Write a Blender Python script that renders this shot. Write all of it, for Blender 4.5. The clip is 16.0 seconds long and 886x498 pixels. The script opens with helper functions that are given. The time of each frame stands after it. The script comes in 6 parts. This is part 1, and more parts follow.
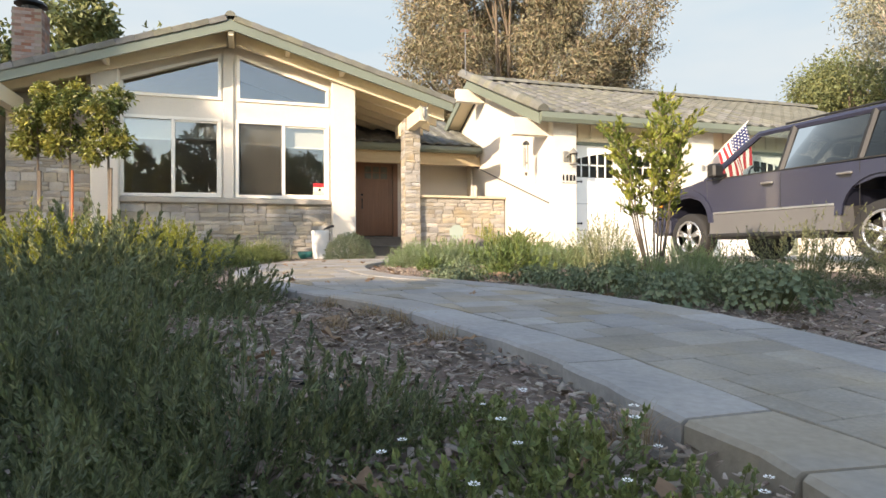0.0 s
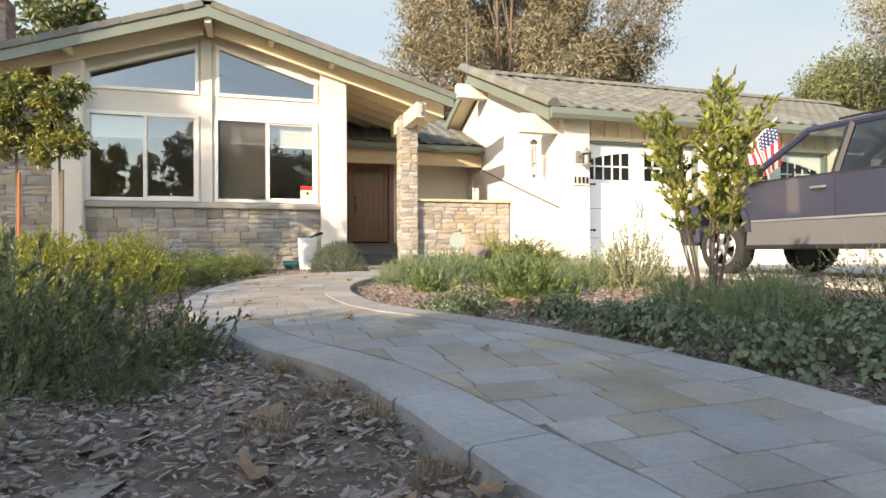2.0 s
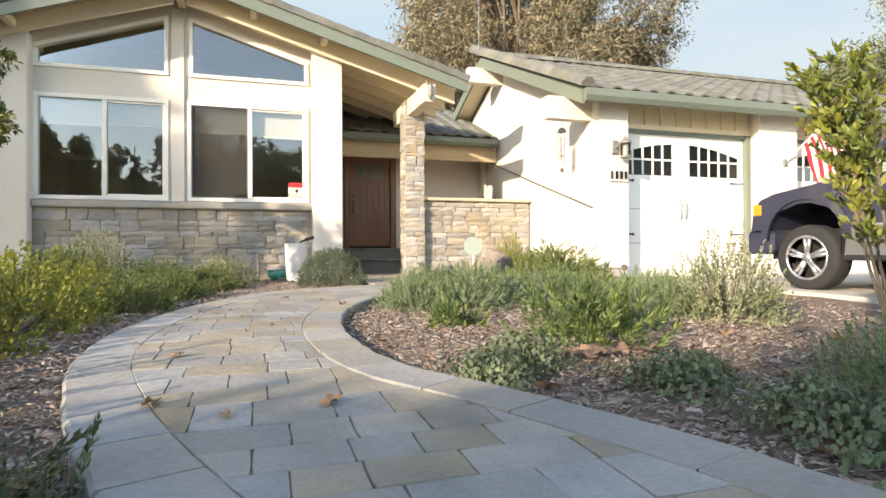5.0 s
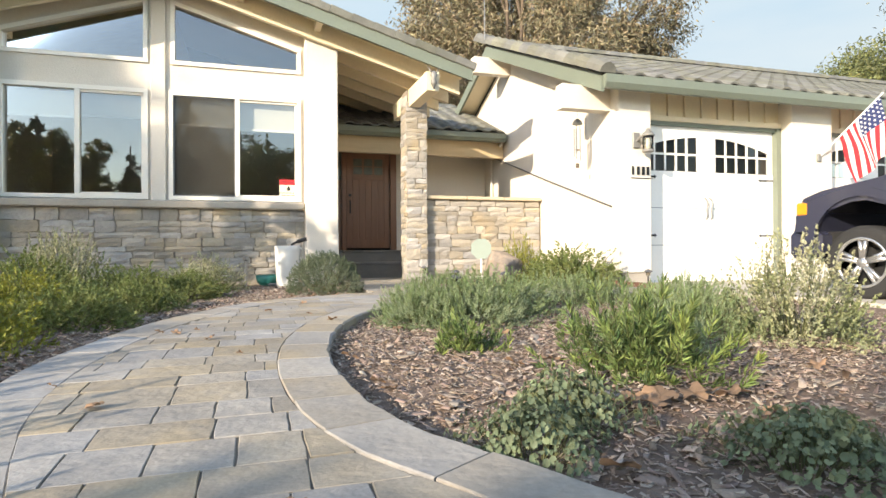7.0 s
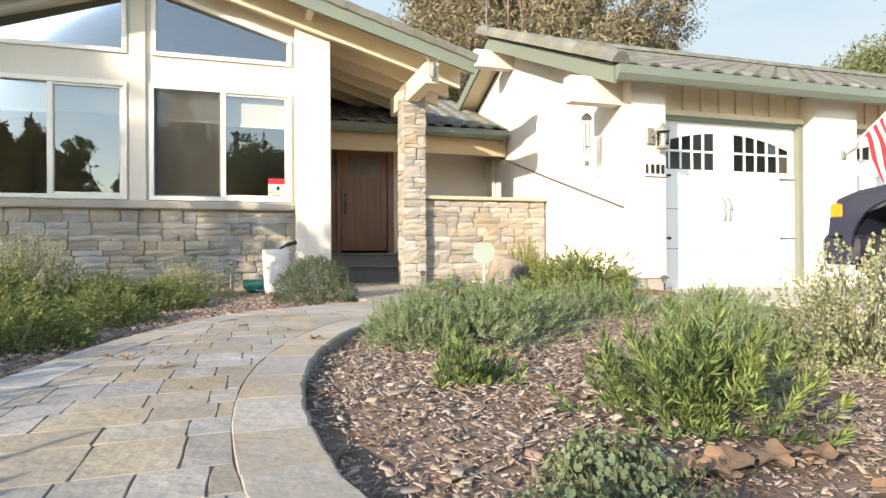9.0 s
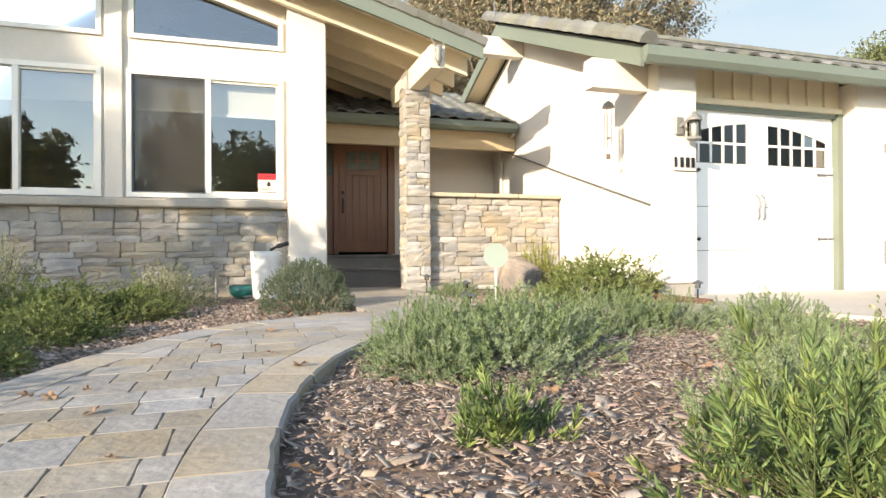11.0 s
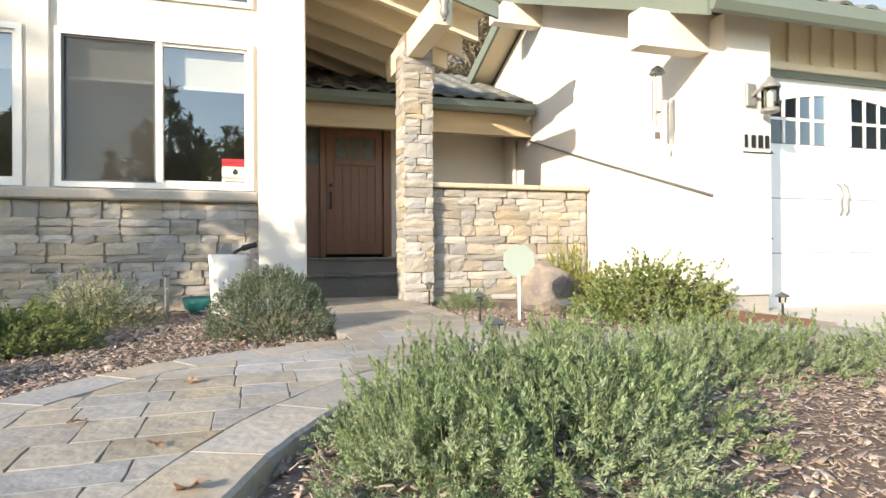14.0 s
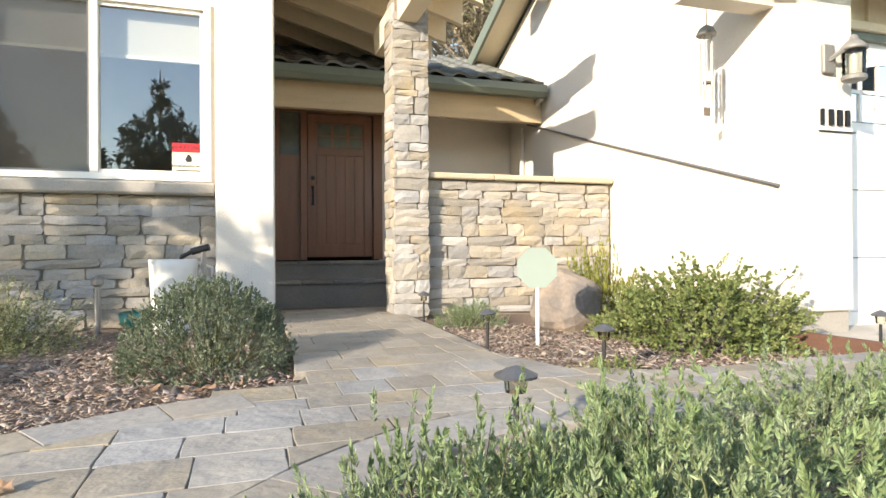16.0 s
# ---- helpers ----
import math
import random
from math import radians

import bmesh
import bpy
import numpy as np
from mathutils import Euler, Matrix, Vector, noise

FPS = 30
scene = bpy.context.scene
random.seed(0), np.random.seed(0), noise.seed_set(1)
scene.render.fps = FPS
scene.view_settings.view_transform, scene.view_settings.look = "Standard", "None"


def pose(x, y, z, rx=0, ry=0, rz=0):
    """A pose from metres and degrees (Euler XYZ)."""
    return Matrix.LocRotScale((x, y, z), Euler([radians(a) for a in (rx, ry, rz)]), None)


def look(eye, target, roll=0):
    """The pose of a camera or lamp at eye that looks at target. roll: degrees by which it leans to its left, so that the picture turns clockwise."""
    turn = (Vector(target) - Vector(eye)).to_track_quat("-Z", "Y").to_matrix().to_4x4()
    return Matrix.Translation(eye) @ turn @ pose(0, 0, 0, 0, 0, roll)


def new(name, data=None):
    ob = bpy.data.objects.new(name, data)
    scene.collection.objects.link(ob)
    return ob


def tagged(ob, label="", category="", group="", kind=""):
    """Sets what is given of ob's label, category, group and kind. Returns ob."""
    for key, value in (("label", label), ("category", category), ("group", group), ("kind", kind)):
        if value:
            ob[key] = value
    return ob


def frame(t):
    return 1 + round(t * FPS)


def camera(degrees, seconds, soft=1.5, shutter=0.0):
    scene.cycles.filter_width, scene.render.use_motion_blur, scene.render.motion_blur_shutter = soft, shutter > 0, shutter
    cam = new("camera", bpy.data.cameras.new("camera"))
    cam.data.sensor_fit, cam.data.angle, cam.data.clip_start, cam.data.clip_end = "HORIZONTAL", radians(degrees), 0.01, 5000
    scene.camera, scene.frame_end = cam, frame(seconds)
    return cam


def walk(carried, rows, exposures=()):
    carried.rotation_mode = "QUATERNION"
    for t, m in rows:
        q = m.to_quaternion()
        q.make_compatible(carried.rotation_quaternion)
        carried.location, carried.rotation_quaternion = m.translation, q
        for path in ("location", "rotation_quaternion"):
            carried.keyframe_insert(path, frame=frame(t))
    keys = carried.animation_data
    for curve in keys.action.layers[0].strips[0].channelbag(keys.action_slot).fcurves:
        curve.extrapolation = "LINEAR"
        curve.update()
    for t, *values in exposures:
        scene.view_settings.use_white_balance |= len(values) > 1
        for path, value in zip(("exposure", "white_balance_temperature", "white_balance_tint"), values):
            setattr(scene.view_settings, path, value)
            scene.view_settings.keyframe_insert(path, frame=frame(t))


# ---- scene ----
cam = camera(72.1, 16.0)
METRES, EYE, TILT, LEAN, TURN = 8.0, 0.6, 0.0, 0.0, 0.0
ROWS = [
    (0.0, 0.0, 0.0, 0.0, 0.0, 0.16, 0.24),
    (0.5, -0.0008, 0.0355, 0.0085, -0.01, 0.16, 0.24),
    (1.0, -0.0012, 0.0725, 0.015, -0.03, 0.17, 0.26),
    (1.5, -0.0007, 0.1093, 0.018, -0.05, 0.17, 0.27),
    (2.0, -0.0007, 0.1467, 0.0225, -0.07, 0.18, 0.27),
    (2.5, -0.0011, 0.1846, 0.0283, -0.09, 0.19, 0.29),
    (3.0, -0.0042, 0.2222, 0.0338, -0.11, 0.21, 0.25),
    (3.5, -0.011, 0.2597, 0.0357, -0.11, 0.21, 0.26),
    (4.0, -0.018, 0.2973, 0.0367, -0.13, 0.21, 0.27),
    (6.5, -0.0323, 0.4474, 0.0393, -0.09, 0.23, 0.29),
    (7.0, -0.034, 0.4704, 0.043, -0.09, 0.22, 0.3),
    (7.5, -0.0331, 0.4908, 0.0466, -0.09, 0.24, 0.29),
    (8.0, -0.0309, 0.5099, 0.049, -0.1, 0.26, 0.29),
    (8.5, -0.031, 0.528, 0.0498, -0.11, 0.25, 0.29),
    (9.0, -0.0337, 0.5468, 0.0498, -0.11, 0.23, 0.3),
    (11.5, -0.0475, 0.6755, 0.0543, -0.15, 0.21, 0.29),
    (12.0, -0.0503, 0.7067, 0.055, -0.15, 0.2, 0.29),
    (12.5, -0.0512, 0.7388, 0.0558, -0.14, 0.22, 0.33),
    (13.0, -0.0516, 0.7713, 0.0561, -0.15, 0.22, 0.34),
    (13.5, -0.0527, 0.8056, 0.0569, -0.17, 0.21, 0.33),
    (14.0, -0.0535, 0.842, 0.0575, -0.18, 0.21, 0.34),
    (14.5, -0.0529, 0.8794, 0.0581, -0.18, 0.21, 0.33),
    (15.0, -0.0511, 0.9171, 0.0593, -0.19, 0.21, 0.32),
    (15.5, -0.0495, 0.9552, 0.0615, -0.21, 0.19, 0.35),
    (16.0, -0.051, 0.9926, 0.0623, -0.27, 0.17, 0.32),
]
walk(cam, [(t, pose(0, 0, EYE, TILT, LEAN, TURN) @ pose(METRES * x, METRES * y, METRES * z, 90 + pitch, roll, yaw)) for t, x, y, z, yaw, pitch, roll in ROWS],
     exposures=[(0.0, 1.84, 7750, 16), (3.0, 1.84, 7600, 15), (7.0, 1.86, 7250, 12), (12.0, 1.92, 7150, 12), (16.0, 1.87, 6900, 11)])

# ---- light: low afternoon sun from behind and left ----
SUN_WAY = Vector((0.75, 0.949, -0.39))
world = bpy.data.worlds.new("world")
scene.world = world
world.use_nodes = True
wn = world.node_tree
sky = wn.nodes.new("ShaderNodeTexSky")
sky.sky_type, sky.sun_disc = "NISHITA", False
sky.sun_elevation, sky.sun_rotation = radians(18), math.atan2(-SUN_WAY.x, -SUN_WAY.y) % (2 * math.pi)
sky.air_density, sky.dust_density, sky.ozone_density = 1.0, 0.4, 1.1
wn.links.new(sky.outputs[0], wn.nodes["Background"].inputs[0])
wn.nodes["Background"].inputs[1].default_value = 0.15
sun_data = bpy.data.lights.new("sun", "SUN")
sun_data.energy, sun_data.angle, sun_data.color = 2.5, radians(0.6), (1.0, 0.90, 0.76)
sun = new("sun", sun_data)
sun.matrix_world = look((-30, -30, 20), Vector((-30, -30, 20)) + SUN_WAY)

# ---- materials ----
def mat(name, base, rough=0.7, metal=0.0, spec=0.5, vary=0.0, grain=0.0, scale=8.0, bump=0.0, bscale=60.0, second=None, mix_scale=2.0, island=0.0, obj=0.0, hue=0.0, coords="Object", transl=0.0, lo=0.42, hi=0.6, stretch=None):
    """Principled surface: base colour with two scales of variation, per-piece variation and bump."""
    m = bpy.data.materials.new(name)
    m.use_nodes = True
    nt = m.node_tree
    N, L = nt.nodes, nt.links
    bsdf = N["Principled BSDF"]
    bsdf.inputs["Roughness"].default_value = rough
    bsdf.inputs["Metallic"].default_value = metal
    bsdf.inputs["Specular IOR Level"].default_value = spec
    tc = N.new("ShaderNodeTexCoord")
    src = N.new("ShaderNodeNewGeometry").outputs["Position"] if coords == "Position" else tc.outputs[coords]
    if stretch:
        mp = N.new("ShaderNodeMapping")
        mp.inputs["Scale"].default_value = stretch
        L.new(src, mp.inputs[0])
        src = mp.outputs[0]
    col = N.new("ShaderNodeRGB")
    col.outputs[0].default_value = (*base, 1)
    out = col.outputs[0]
    def noise_tex(sc, detail=4, dist=0.0):
        t = N.new("ShaderNodeTexNoise")
        t.inputs["Scale"].default_value, t.inputs["Detail"].default_value, t.inputs["Distortion"].default_value = sc, detail, dist
        L.new(src, t.inputs["Vector"])
        return t.outputs["Fac"]
    if second:
        r = N.new("ShaderNodeValToRGB")
        r.color_ramp.elements[0].position, r.color_ramp.elements[1].position = lo, hi
        L.new(noise_tex(mix_scale, 5), r.inputs[0])
        mx = N.new("ShaderNodeMix")
        mx.data_type = "RGBA"
        mx.inputs[7].default_value = (*second, 1)
        L.new(r.outputs[0], mx.inputs[0])
        L.new(out, mx.inputs[6])
        out = mx.outputs[2]
    def scaled(value, amount, out):
        mr = N.new("ShaderNodeMapRange")
        mr.inputs[3].default_value, mr.inputs[4].default_value = 1 - amount, 1 + amount
        L.new(value, mr.inputs[0])
        hs = N.new("ShaderNodeHueSaturation")
        L.new(mr.outputs[0], hs.inputs["Value"])
        L.new(out, hs.inputs["Color"])
        return hs
    if vary:
        out = scaled(noise_tex(scale * 0.25), vary * 2.5, out).outputs[0]
    if grain:
        out = scaled(noise_tex(scale * 6), grain * 2.0, out).outputs[0]
    if island:
        g = N.new("ShaderNodeNewGeometry")
        hs = scaled(g.outputs["Random Per Island"], island, out)
        if hue:
            mr = N.new("ShaderNodeMapRange")
            mr.inputs[3].default_value, mr.inputs[4].default_value = 0.5 - hue, 0.5 + hue
            wv = N.new("ShaderNodeTexWhiteNoise")
            wv.noise_dimensions = "1D"
            L.new(g.outputs["Random Per Island"], wv.inputs["W"])
            L.new(wv.outputs["Value"], mr.inputs[0])
            L.new(mr.outputs[0], hs.inputs["Hue"])
        out = hs.outputs[0]
    if obj:
        o = N.new("ShaderNodeObjectInfo")
        hs = scaled(o.outputs["Random"], obj, out)
        wv = N.new("ShaderNodeTexWhiteNoise")
        wv.noise_dimensions = "1D"
        L.new(o.outputs["Random"], wv.inputs["W"])
        mr = N.new("ShaderNodeMapRange")
        mr.inputs[3].default_value, mr.inputs[4].default_value = 0.25, 1.35
        L.new(wv.outputs["Value"], mr.inputs[0])
        L.new(mr.outputs[0], hs.inputs["Saturation"])
        out = hs.outputs[0]
    L.new(out, bsdf.inputs["Base Color"])
    if bump:
        b = N.new("ShaderNodeBump")
        b.inputs["Strength"].default_value, b.inputs["Distance"].default_value = bump, 0.01
        L.new(noise_tex(bscale, 6), b.inputs["Height"])
        L.new(b.outputs[0], bsdf.inputs["Normal"])
    if transl:
        tr = N.new("ShaderNodeBsdfTranslucent")
        L.new(out, tr.inputs[0])
        ms = N.new("ShaderNodeMixShader")
        ms.inputs[0].default_value = transl
        L.new(bsdf.outputs[0], ms.inputs[1])
        L.new(tr.outputs[0], ms.inputs[2])
        L.new(ms.outputs[0], N["Material Output"].inputs[0])
    return m


def glass_mat(name, tint, ior=1.9, rough=0.0):
    m = bpy.data.materials.new(name)
    m.use_nodes = True
    N, L = m.node_tree.nodes, m.node_tree.links
    f = N.new("ShaderNodeFresnel")
    f.inputs[0].default_value = ior
    t = N.new("ShaderNodeBsdfTransparent")
    t.inputs[0].default_value = (*tint, 1)
    g = N.new("ShaderNodeBsdfGlossy")
    g.inputs["Roughness"].default_value = rough
    x = N.new("ShaderNodeMixShader")
    for a, b in ((f.outputs[0], x.inputs[0]), (t.outputs[0], x.inputs[1]), (g.outputs[0], x.inputs[2]), (x.outputs[0], N["Material Output"].inputs[0])):
        L.new(a, b)
    return m


M_STUCCO = mat("stucco", (0.64, 0.595, 0.525), 0.9, spec=0.2, vary=0.03, grain=0.03, scale=5, bump=0.5, bscale=70)
M_CREAM = mat("cream_paint", (0.67, 0.585, 0.425), 0.6, vary=0.04, grain=0.04, scale=6, bump=0.1, bscale=40)
M_WHITE = mat("white_vinyl", (0.80, 0.76, 0.68), 0.35, vary=0.02, scale=3)
M_GARAGE = mat("white_door_paint", (0.82, 0.80, 0.75), 0.45, vary=0.02, grain=0.02, scale=4, bump=0.08, bscale=50)
M_GREEN = mat("green_trim_paint", (0.148, 0.172, 0.135), 0.5, vary=0.06, grain=0.04, scale=4, bump=0.1)
M_TILE = mat("roof_tile", (0.125, 0.125, 0.102), 0.85, vary=0.08, grain=0.12, scale=10, bump=0.4, bscale=60, second=(0.165, 0.163, 0.132), mix_scale=3, obj=0.16, coords="Position")
M_TILE_FAR = mat("roof_tile_joined", (0.13, 0.13, 0.106), 0.85, vary=0.08, grain=0.12, scale=10, bump=0.4, bscale=60, island=0.16)
M_STONE = mat("ledge_stone", (0.315, 0.285, 0.237), 0.88, vary=0.14, grain=0.12, scale=14, bump=1.0, bscale=24, second=(0.35, 0.288, 0.205), mix_scale=3.5, obj=0.22, lo=0.5, hi=0.8, coords="Position")
M_MORTAR = mat("mortar", (0.24, 0.205, 0.165), 0.95, vary=0.1, grain=0.1, bump=0.6)
M_CAP = mat("sandstone_cap", (0.50, 0.42, 0.30), 0.85, vary=0.08, grain=0.1, scale=10, bump=0.5)
M_SILL = mat("cast_sill", (0.36, 0.33, 0.285), 0.85, vary=0.1, grain=0.08, scale=8, bump=0.4)
M_STEP = mat("dark_step_stone", (0.21, 0.195, 0.175), 0.85, vary=0.12, grain=0.12, scale=8, bump=0.5, obj=0.2, coords="Position")
M_PAVER = mat("paver", (0.268, 0.240, 0.198), 0.85, vary=0.17, grain=0.14, scale=13, bump=1.0, bscale=16, second=(0.312, 0.262, 0.19), mix_scale=4.2, obj=0.13, lo=0.42, hi=0.72, coords="Position")
M_PAVER_FAR = mat("paver_joined", (0.268, 0.240, 0.198), 0.85, vary=0.17, grain=0.14, scale=13, bump=1.0, bscale=16, second=(0.312, 0.262, 0.19), mix_scale=4.2, island=0.13, lo=0.42, hi=0.72, coords="Position")
M_BORDER = mat("border_paver", (0.29, 0.265, 0.23), 0.85, vary=0.14, grain=0.12, scale=6, bump=0.7, bscale=20, second=(0.315, 0.272, 0.213), mix_scale=2.2, obj=0.07, coords="Position")
M_SAND = mat("joint_sand", (0.16, 0.138, 0.11), 0.95, grain=0.2, bump=0.5)
M_SOIL = mat("soil", (0.155, 0.11, 0.082), 0.95, vary=0.15, grain=0.25, scale=6, bump=1.0, bscale=30, second=(0.17, 0.12, 0.09), mix_scale=9)
M_CHIP = mat("bark_chip", (0.245, 0.182, 0.14), 0.9, grain=0.15, scale=20, island=0.4, hue=0.02, bump=0.3)
M_CHIP2 = mat("bark_chip_grey", (0.33, 0.272, 0.222), 0.9, grain=0.15, scale=20, island=0.4, hue=0.015, bump=0.3)
M_LEAFDRY = mat("dry_leaf", (0.29, 0.185, 0.115), 0.85, spec=0.2, vary=0.25, grain=0.2, scale=6, transl=0.15)
M_CONCRETE = mat("driveway_concrete", (0.45, 0.41, 0.35), 0.9, vary=0.08, grain=0.08, scale=4, bump=0.3)
M_ROAD = mat("asphalt", (0.06, 0.06, 0.06), 0.9, vary=0.1, grain=0.15, scale=6, bump=0.5)
M_LAWN = mat("lawn", (0.055, 0.085, 0.03), 0.95, vary=0.2, grain=0.25, scale=3, bump=0.6, bscale=20)
M_BRICK = mat("chimney_brick", (0.25, 0.15, 0.12), 0.9, vary=0.1, grain=0.1, scale=12, bump=0.5, obj=0.3)
M_DOOR = mat("stained_door_wood", (0.215, 0.108, 0.062), 0.42, vary=0.08, grain=0.12, scale=6, bump=0.15, bscale=30, stretch=(9, 9, 0.7))
M_DARK = mat("dark_metal", (0.02, 0.02, 0.02), 0.45, metal=0.6, vary=0.03)
M_BRONZE = mat("bronze_metal", (0.21, 0.205, 0.19), 0.55, metal=0.25, vary=0.05)
M_STEEL = mat("brushed_steel", (0.30, 0.29, 0.28), 0.4, metal=0.7, vary=0.03)
M_ROOM = mat("room_wall", (0.55, 0.51, 0.45), 0.9, vary=0.05)
M_BLIND = mat("blind", (0.80, 0.78, 0.72), 0.7, vary=0.03)
# cream boards with the eaves' shade put into a darker colour
M_CREAM_SHADED = mat("cream_board_shaded", (0.50, 0.39, 0.24), 0.65, vary=0.08, grain=0.1, scale=6, bump=0.2, stretch=(1, 8, 8))
M_TRUNK = mat("bark", (0.16, 0.125, 0.095), 0.95, vary=0.15, grain=0.2, scale=14, bump=0.8, bscale=30)
M_GUM = mat("pale_bark", (0.42, 0.35, 0.28), 0.9, vary=0.2, grain=0.15, scale=5, bump=0.4)
M_STEM = mat("green_stem", (0.13, 0.14, 0.06), 0.8, vary=0.1)
M_ROCK = mat("boulder", (0.30, 0.24, 0.185), 0.9, vary=0.15, grain=0.15, scale=6, bump=0.9, bscale=14, second=(0.15, 0.13, 0.115), mix_scale=2.5)
M_BLACK = mat("black_plastic", (0.015, 0.015, 0.015), 0.55, vary=0.03)
M_PLASTIC = mat("white_plastic", (0.64, 0.63, 0.59), 0.5, vary=0.03)
M_TEAL = mat("teal_plastic", (0.02, 0.16, 0.13), 0.45, vary=0.05)
M_COPPER = mat("copper_fitting", (0.25, 0.14, 0.08), 0.5, metal=0.7)
M_RED = mat("red_print", (0.60, 0.02, 0.03), 0.6, vary=0.03)
M_SIGN = mat("cream_print", (0.75, 0.70, 0.50), 0.6, vary=0.03)
M_INK = mat("black_ink", (0.02, 0.02, 0.02), 0.6)
M_PALE_SIGN = mat("pale_green_sign", (0.26, 0.31, 0.265), 0.7, vary=0.05)
M_STAKE = mat("red_wood_stake", (0.40, 0.12, 0.05), 0.8, vary=0.1, grain=0.1)
M_RUST = mat("rusted_edging", (0.12, 0.06, 0.04), 0.85, vary=0.15, grain=0.15)
def leaf_mat(name, c, rough=0.55, hue=0.02, island=0.35, transl=0.25, second=None, spec=0.4):
    return mat(name, c, rough, spec=spec, island=island, hue=hue, transl=transl, second=second, mix_scale=3.0)
M_FINE = leaf_mat("leaf_fine_green", (0.205, 0.275, 0.122), second=(0.28, 0.335, 0.20), island=0.32, transl=0.3)
M_FINE2 = leaf_mat("leaf_blue_green", (0.125, 0.150, 0.082), second=(0.155, 0.18, 0.08))
M_ROSEM = leaf_mat("leaf_rosemary", (0.115, 0.145, 0.085), second=(0.19, 0.22, 0.14))
M_GERAN = leaf_mat("leaf_geranium", (0.135, 0.17, 0.10), second=(0.18, 0.215, 0.12), spec=0.2)
M_YELLOW = leaf_mat("leaf_yellow_green", (0.24, 0.25, 0.045), transl=0.35)
M_VARIEG = leaf_mat("leaf_variegated", (0.38, 0.375, 0.24), second=(0.22, 0.25, 0.12))
M_OLIVE = leaf_mat("leaf_grey_olive", (0.15, 0.16, 0.085))
M_BLADE = leaf_mat("leaf_blade", (0.12, 0.175, 0.06), second=(0.21, 0.265, 0.075), island=0.5)
M_CITRUS = leaf_mat("leaf_glossy", (0.10, 0.125, 0.035), 0.4, second=(0.26, 0.25, 0.055), island=0.5)
M_GUMLEAF = leaf_mat("leaf_eucalyptus", (0.27, 0.215, 0.135), second=(0.19, 0.185, 0.115), island=0.45)
M_CONIFER = leaf_mat("leaf_conifer", (0.045, 0.06, 0.032))
M_TREELEAF = leaf_mat("leaf_tree", (0.15, 0.17, 0.07))
M_DRYGRASS = leaf_mat("leaf_dry_grass", (0.30, 0.21, 0.12))
M_FLOWER = mat("white_petal", (0.8, 0.8, 0.75), 0.7)
M_PAINT = mat("car_paint", (0.030, 0.033, 0.056), 0.22, metal=0.0, spec=0.45, vary=0.02)
M_PAINT.node_tree.nodes["Principled BSDF"].inputs["Coat Weight"].default_value = 0.25
M_PAINT.node_tree.nodes["Principled BSDF"].inputs["Coat Roughness"].default_value = 0.03
M_CLAD = mat("grey_cladding", (0.11, 0.11, 0.112), 0.4, vary=0.05)
M_RUBBER = mat("tyre_rubber", (0.02, 0.02, 0.02), 0.85, grain=0.1, bump=0.3)
M_ALLOY = mat("alloy", (0.55, 0.55, 0.55), 0.3, metal=0.85, vary=0.03)
M_AMBER = mat("amber_lens", (0.75, 0.25, 0.02), 0.15)
M_LAMPLENS = mat("clear_lens", (0.55, 0.56, 0.56), 0.12)
M_TAIL = mat("red_lens", (0.35, 0.01, 0.01), 0.15)
M_FLAGRED = mat("flag_red", (0.50, 0.03, 0.04), 0.8, transl=0.3)
M_FLAGWHITE = mat("flag_white", (0.75, 0.73, 0.70), 0.8, transl=0.3)
M_FLAGBLUE = mat("flag_blue", (0.03, 0.045, 0.14), 0.8, transl=0.3)
M_GLASS = glass_mat("window_glass", (0.72, 0.77, 0.77), 2.6)
M_CARGLASS = glass_mat("car_glass", (0.14, 0.15, 0.16), 1.35)
M_CARGLASS_FRONT = glass_mat("car_glass_clear", (0.70, 0.76, 0.74), 1.35)
def screen_mat():
    """Fine insect mesh: half open, half dull grey thread."""
    m = bpy.data.materials.new("insect_screen")
    m.use_nodes = True
    N, L = m.node_tree.nodes, m.node_tree.links
    t = N.new("ShaderNodeBsdfTransparent")
    f = N.new("ShaderNodeBsdfDiffuse")
    f.inputs[0].default_value = (0.085, 0.08, 0.068, 1)
    x = N.new("ShaderNodeMixShader")
    x.inputs[0].default_value = 0.36
    L.new(t.outputs[0], x.inputs[1])
    L.new(f.outputs[0], x.inputs[2])
    L.new(x.outputs[0], N["Material Output"].inputs[0])
    return m
M_SCREEN = screen_mat()
M_OBSCURE = mat("obscure_glass", (0.13, 0.14, 0.115), 0.2, vary=0.2, scale=30, bump=0.4, bscale=60)
M_DARKGLASS = glass_mat("dark_glass", (0.35, 0.36, 0.35), 1.28)
M_LAMPGLASS = glass_mat("lamp_glass", (0.75, 0.73, 0.66), 1.5, 0.05)

# ---- mesh helpers ----
TURNED = radians(17.5)
HM = Matrix.Rotation(TURNED, 4, "Z")
CU, SU = math.cos(TURNED), math.sin(TURNED)


def uv_of(x, y):
    return x * CU + y * SU, -x * SU + y * CU


def xy_of(u, v):
    return u * CU - v * SU, u * SU + v * CU


def thing(name, m, label, category, group="", kind=""):
    ob = new(name)
    ob.matrix_world = m
    ob.empty_display_size = 0.1
    return tagged(ob, label, category, group, kind)


def mesh_of(name, bm, material, smooth=False):
    me = bpy.data.meshes.new(name)
    bmesh.ops.recalc_face_normals(bm, faces=bm.faces[:])
    bm.to_mesh(me)
    bm.free()
    me.materials.append(material)
    if smooth:
        for p in me.polygons:
            p.use_smooth = True
    return me


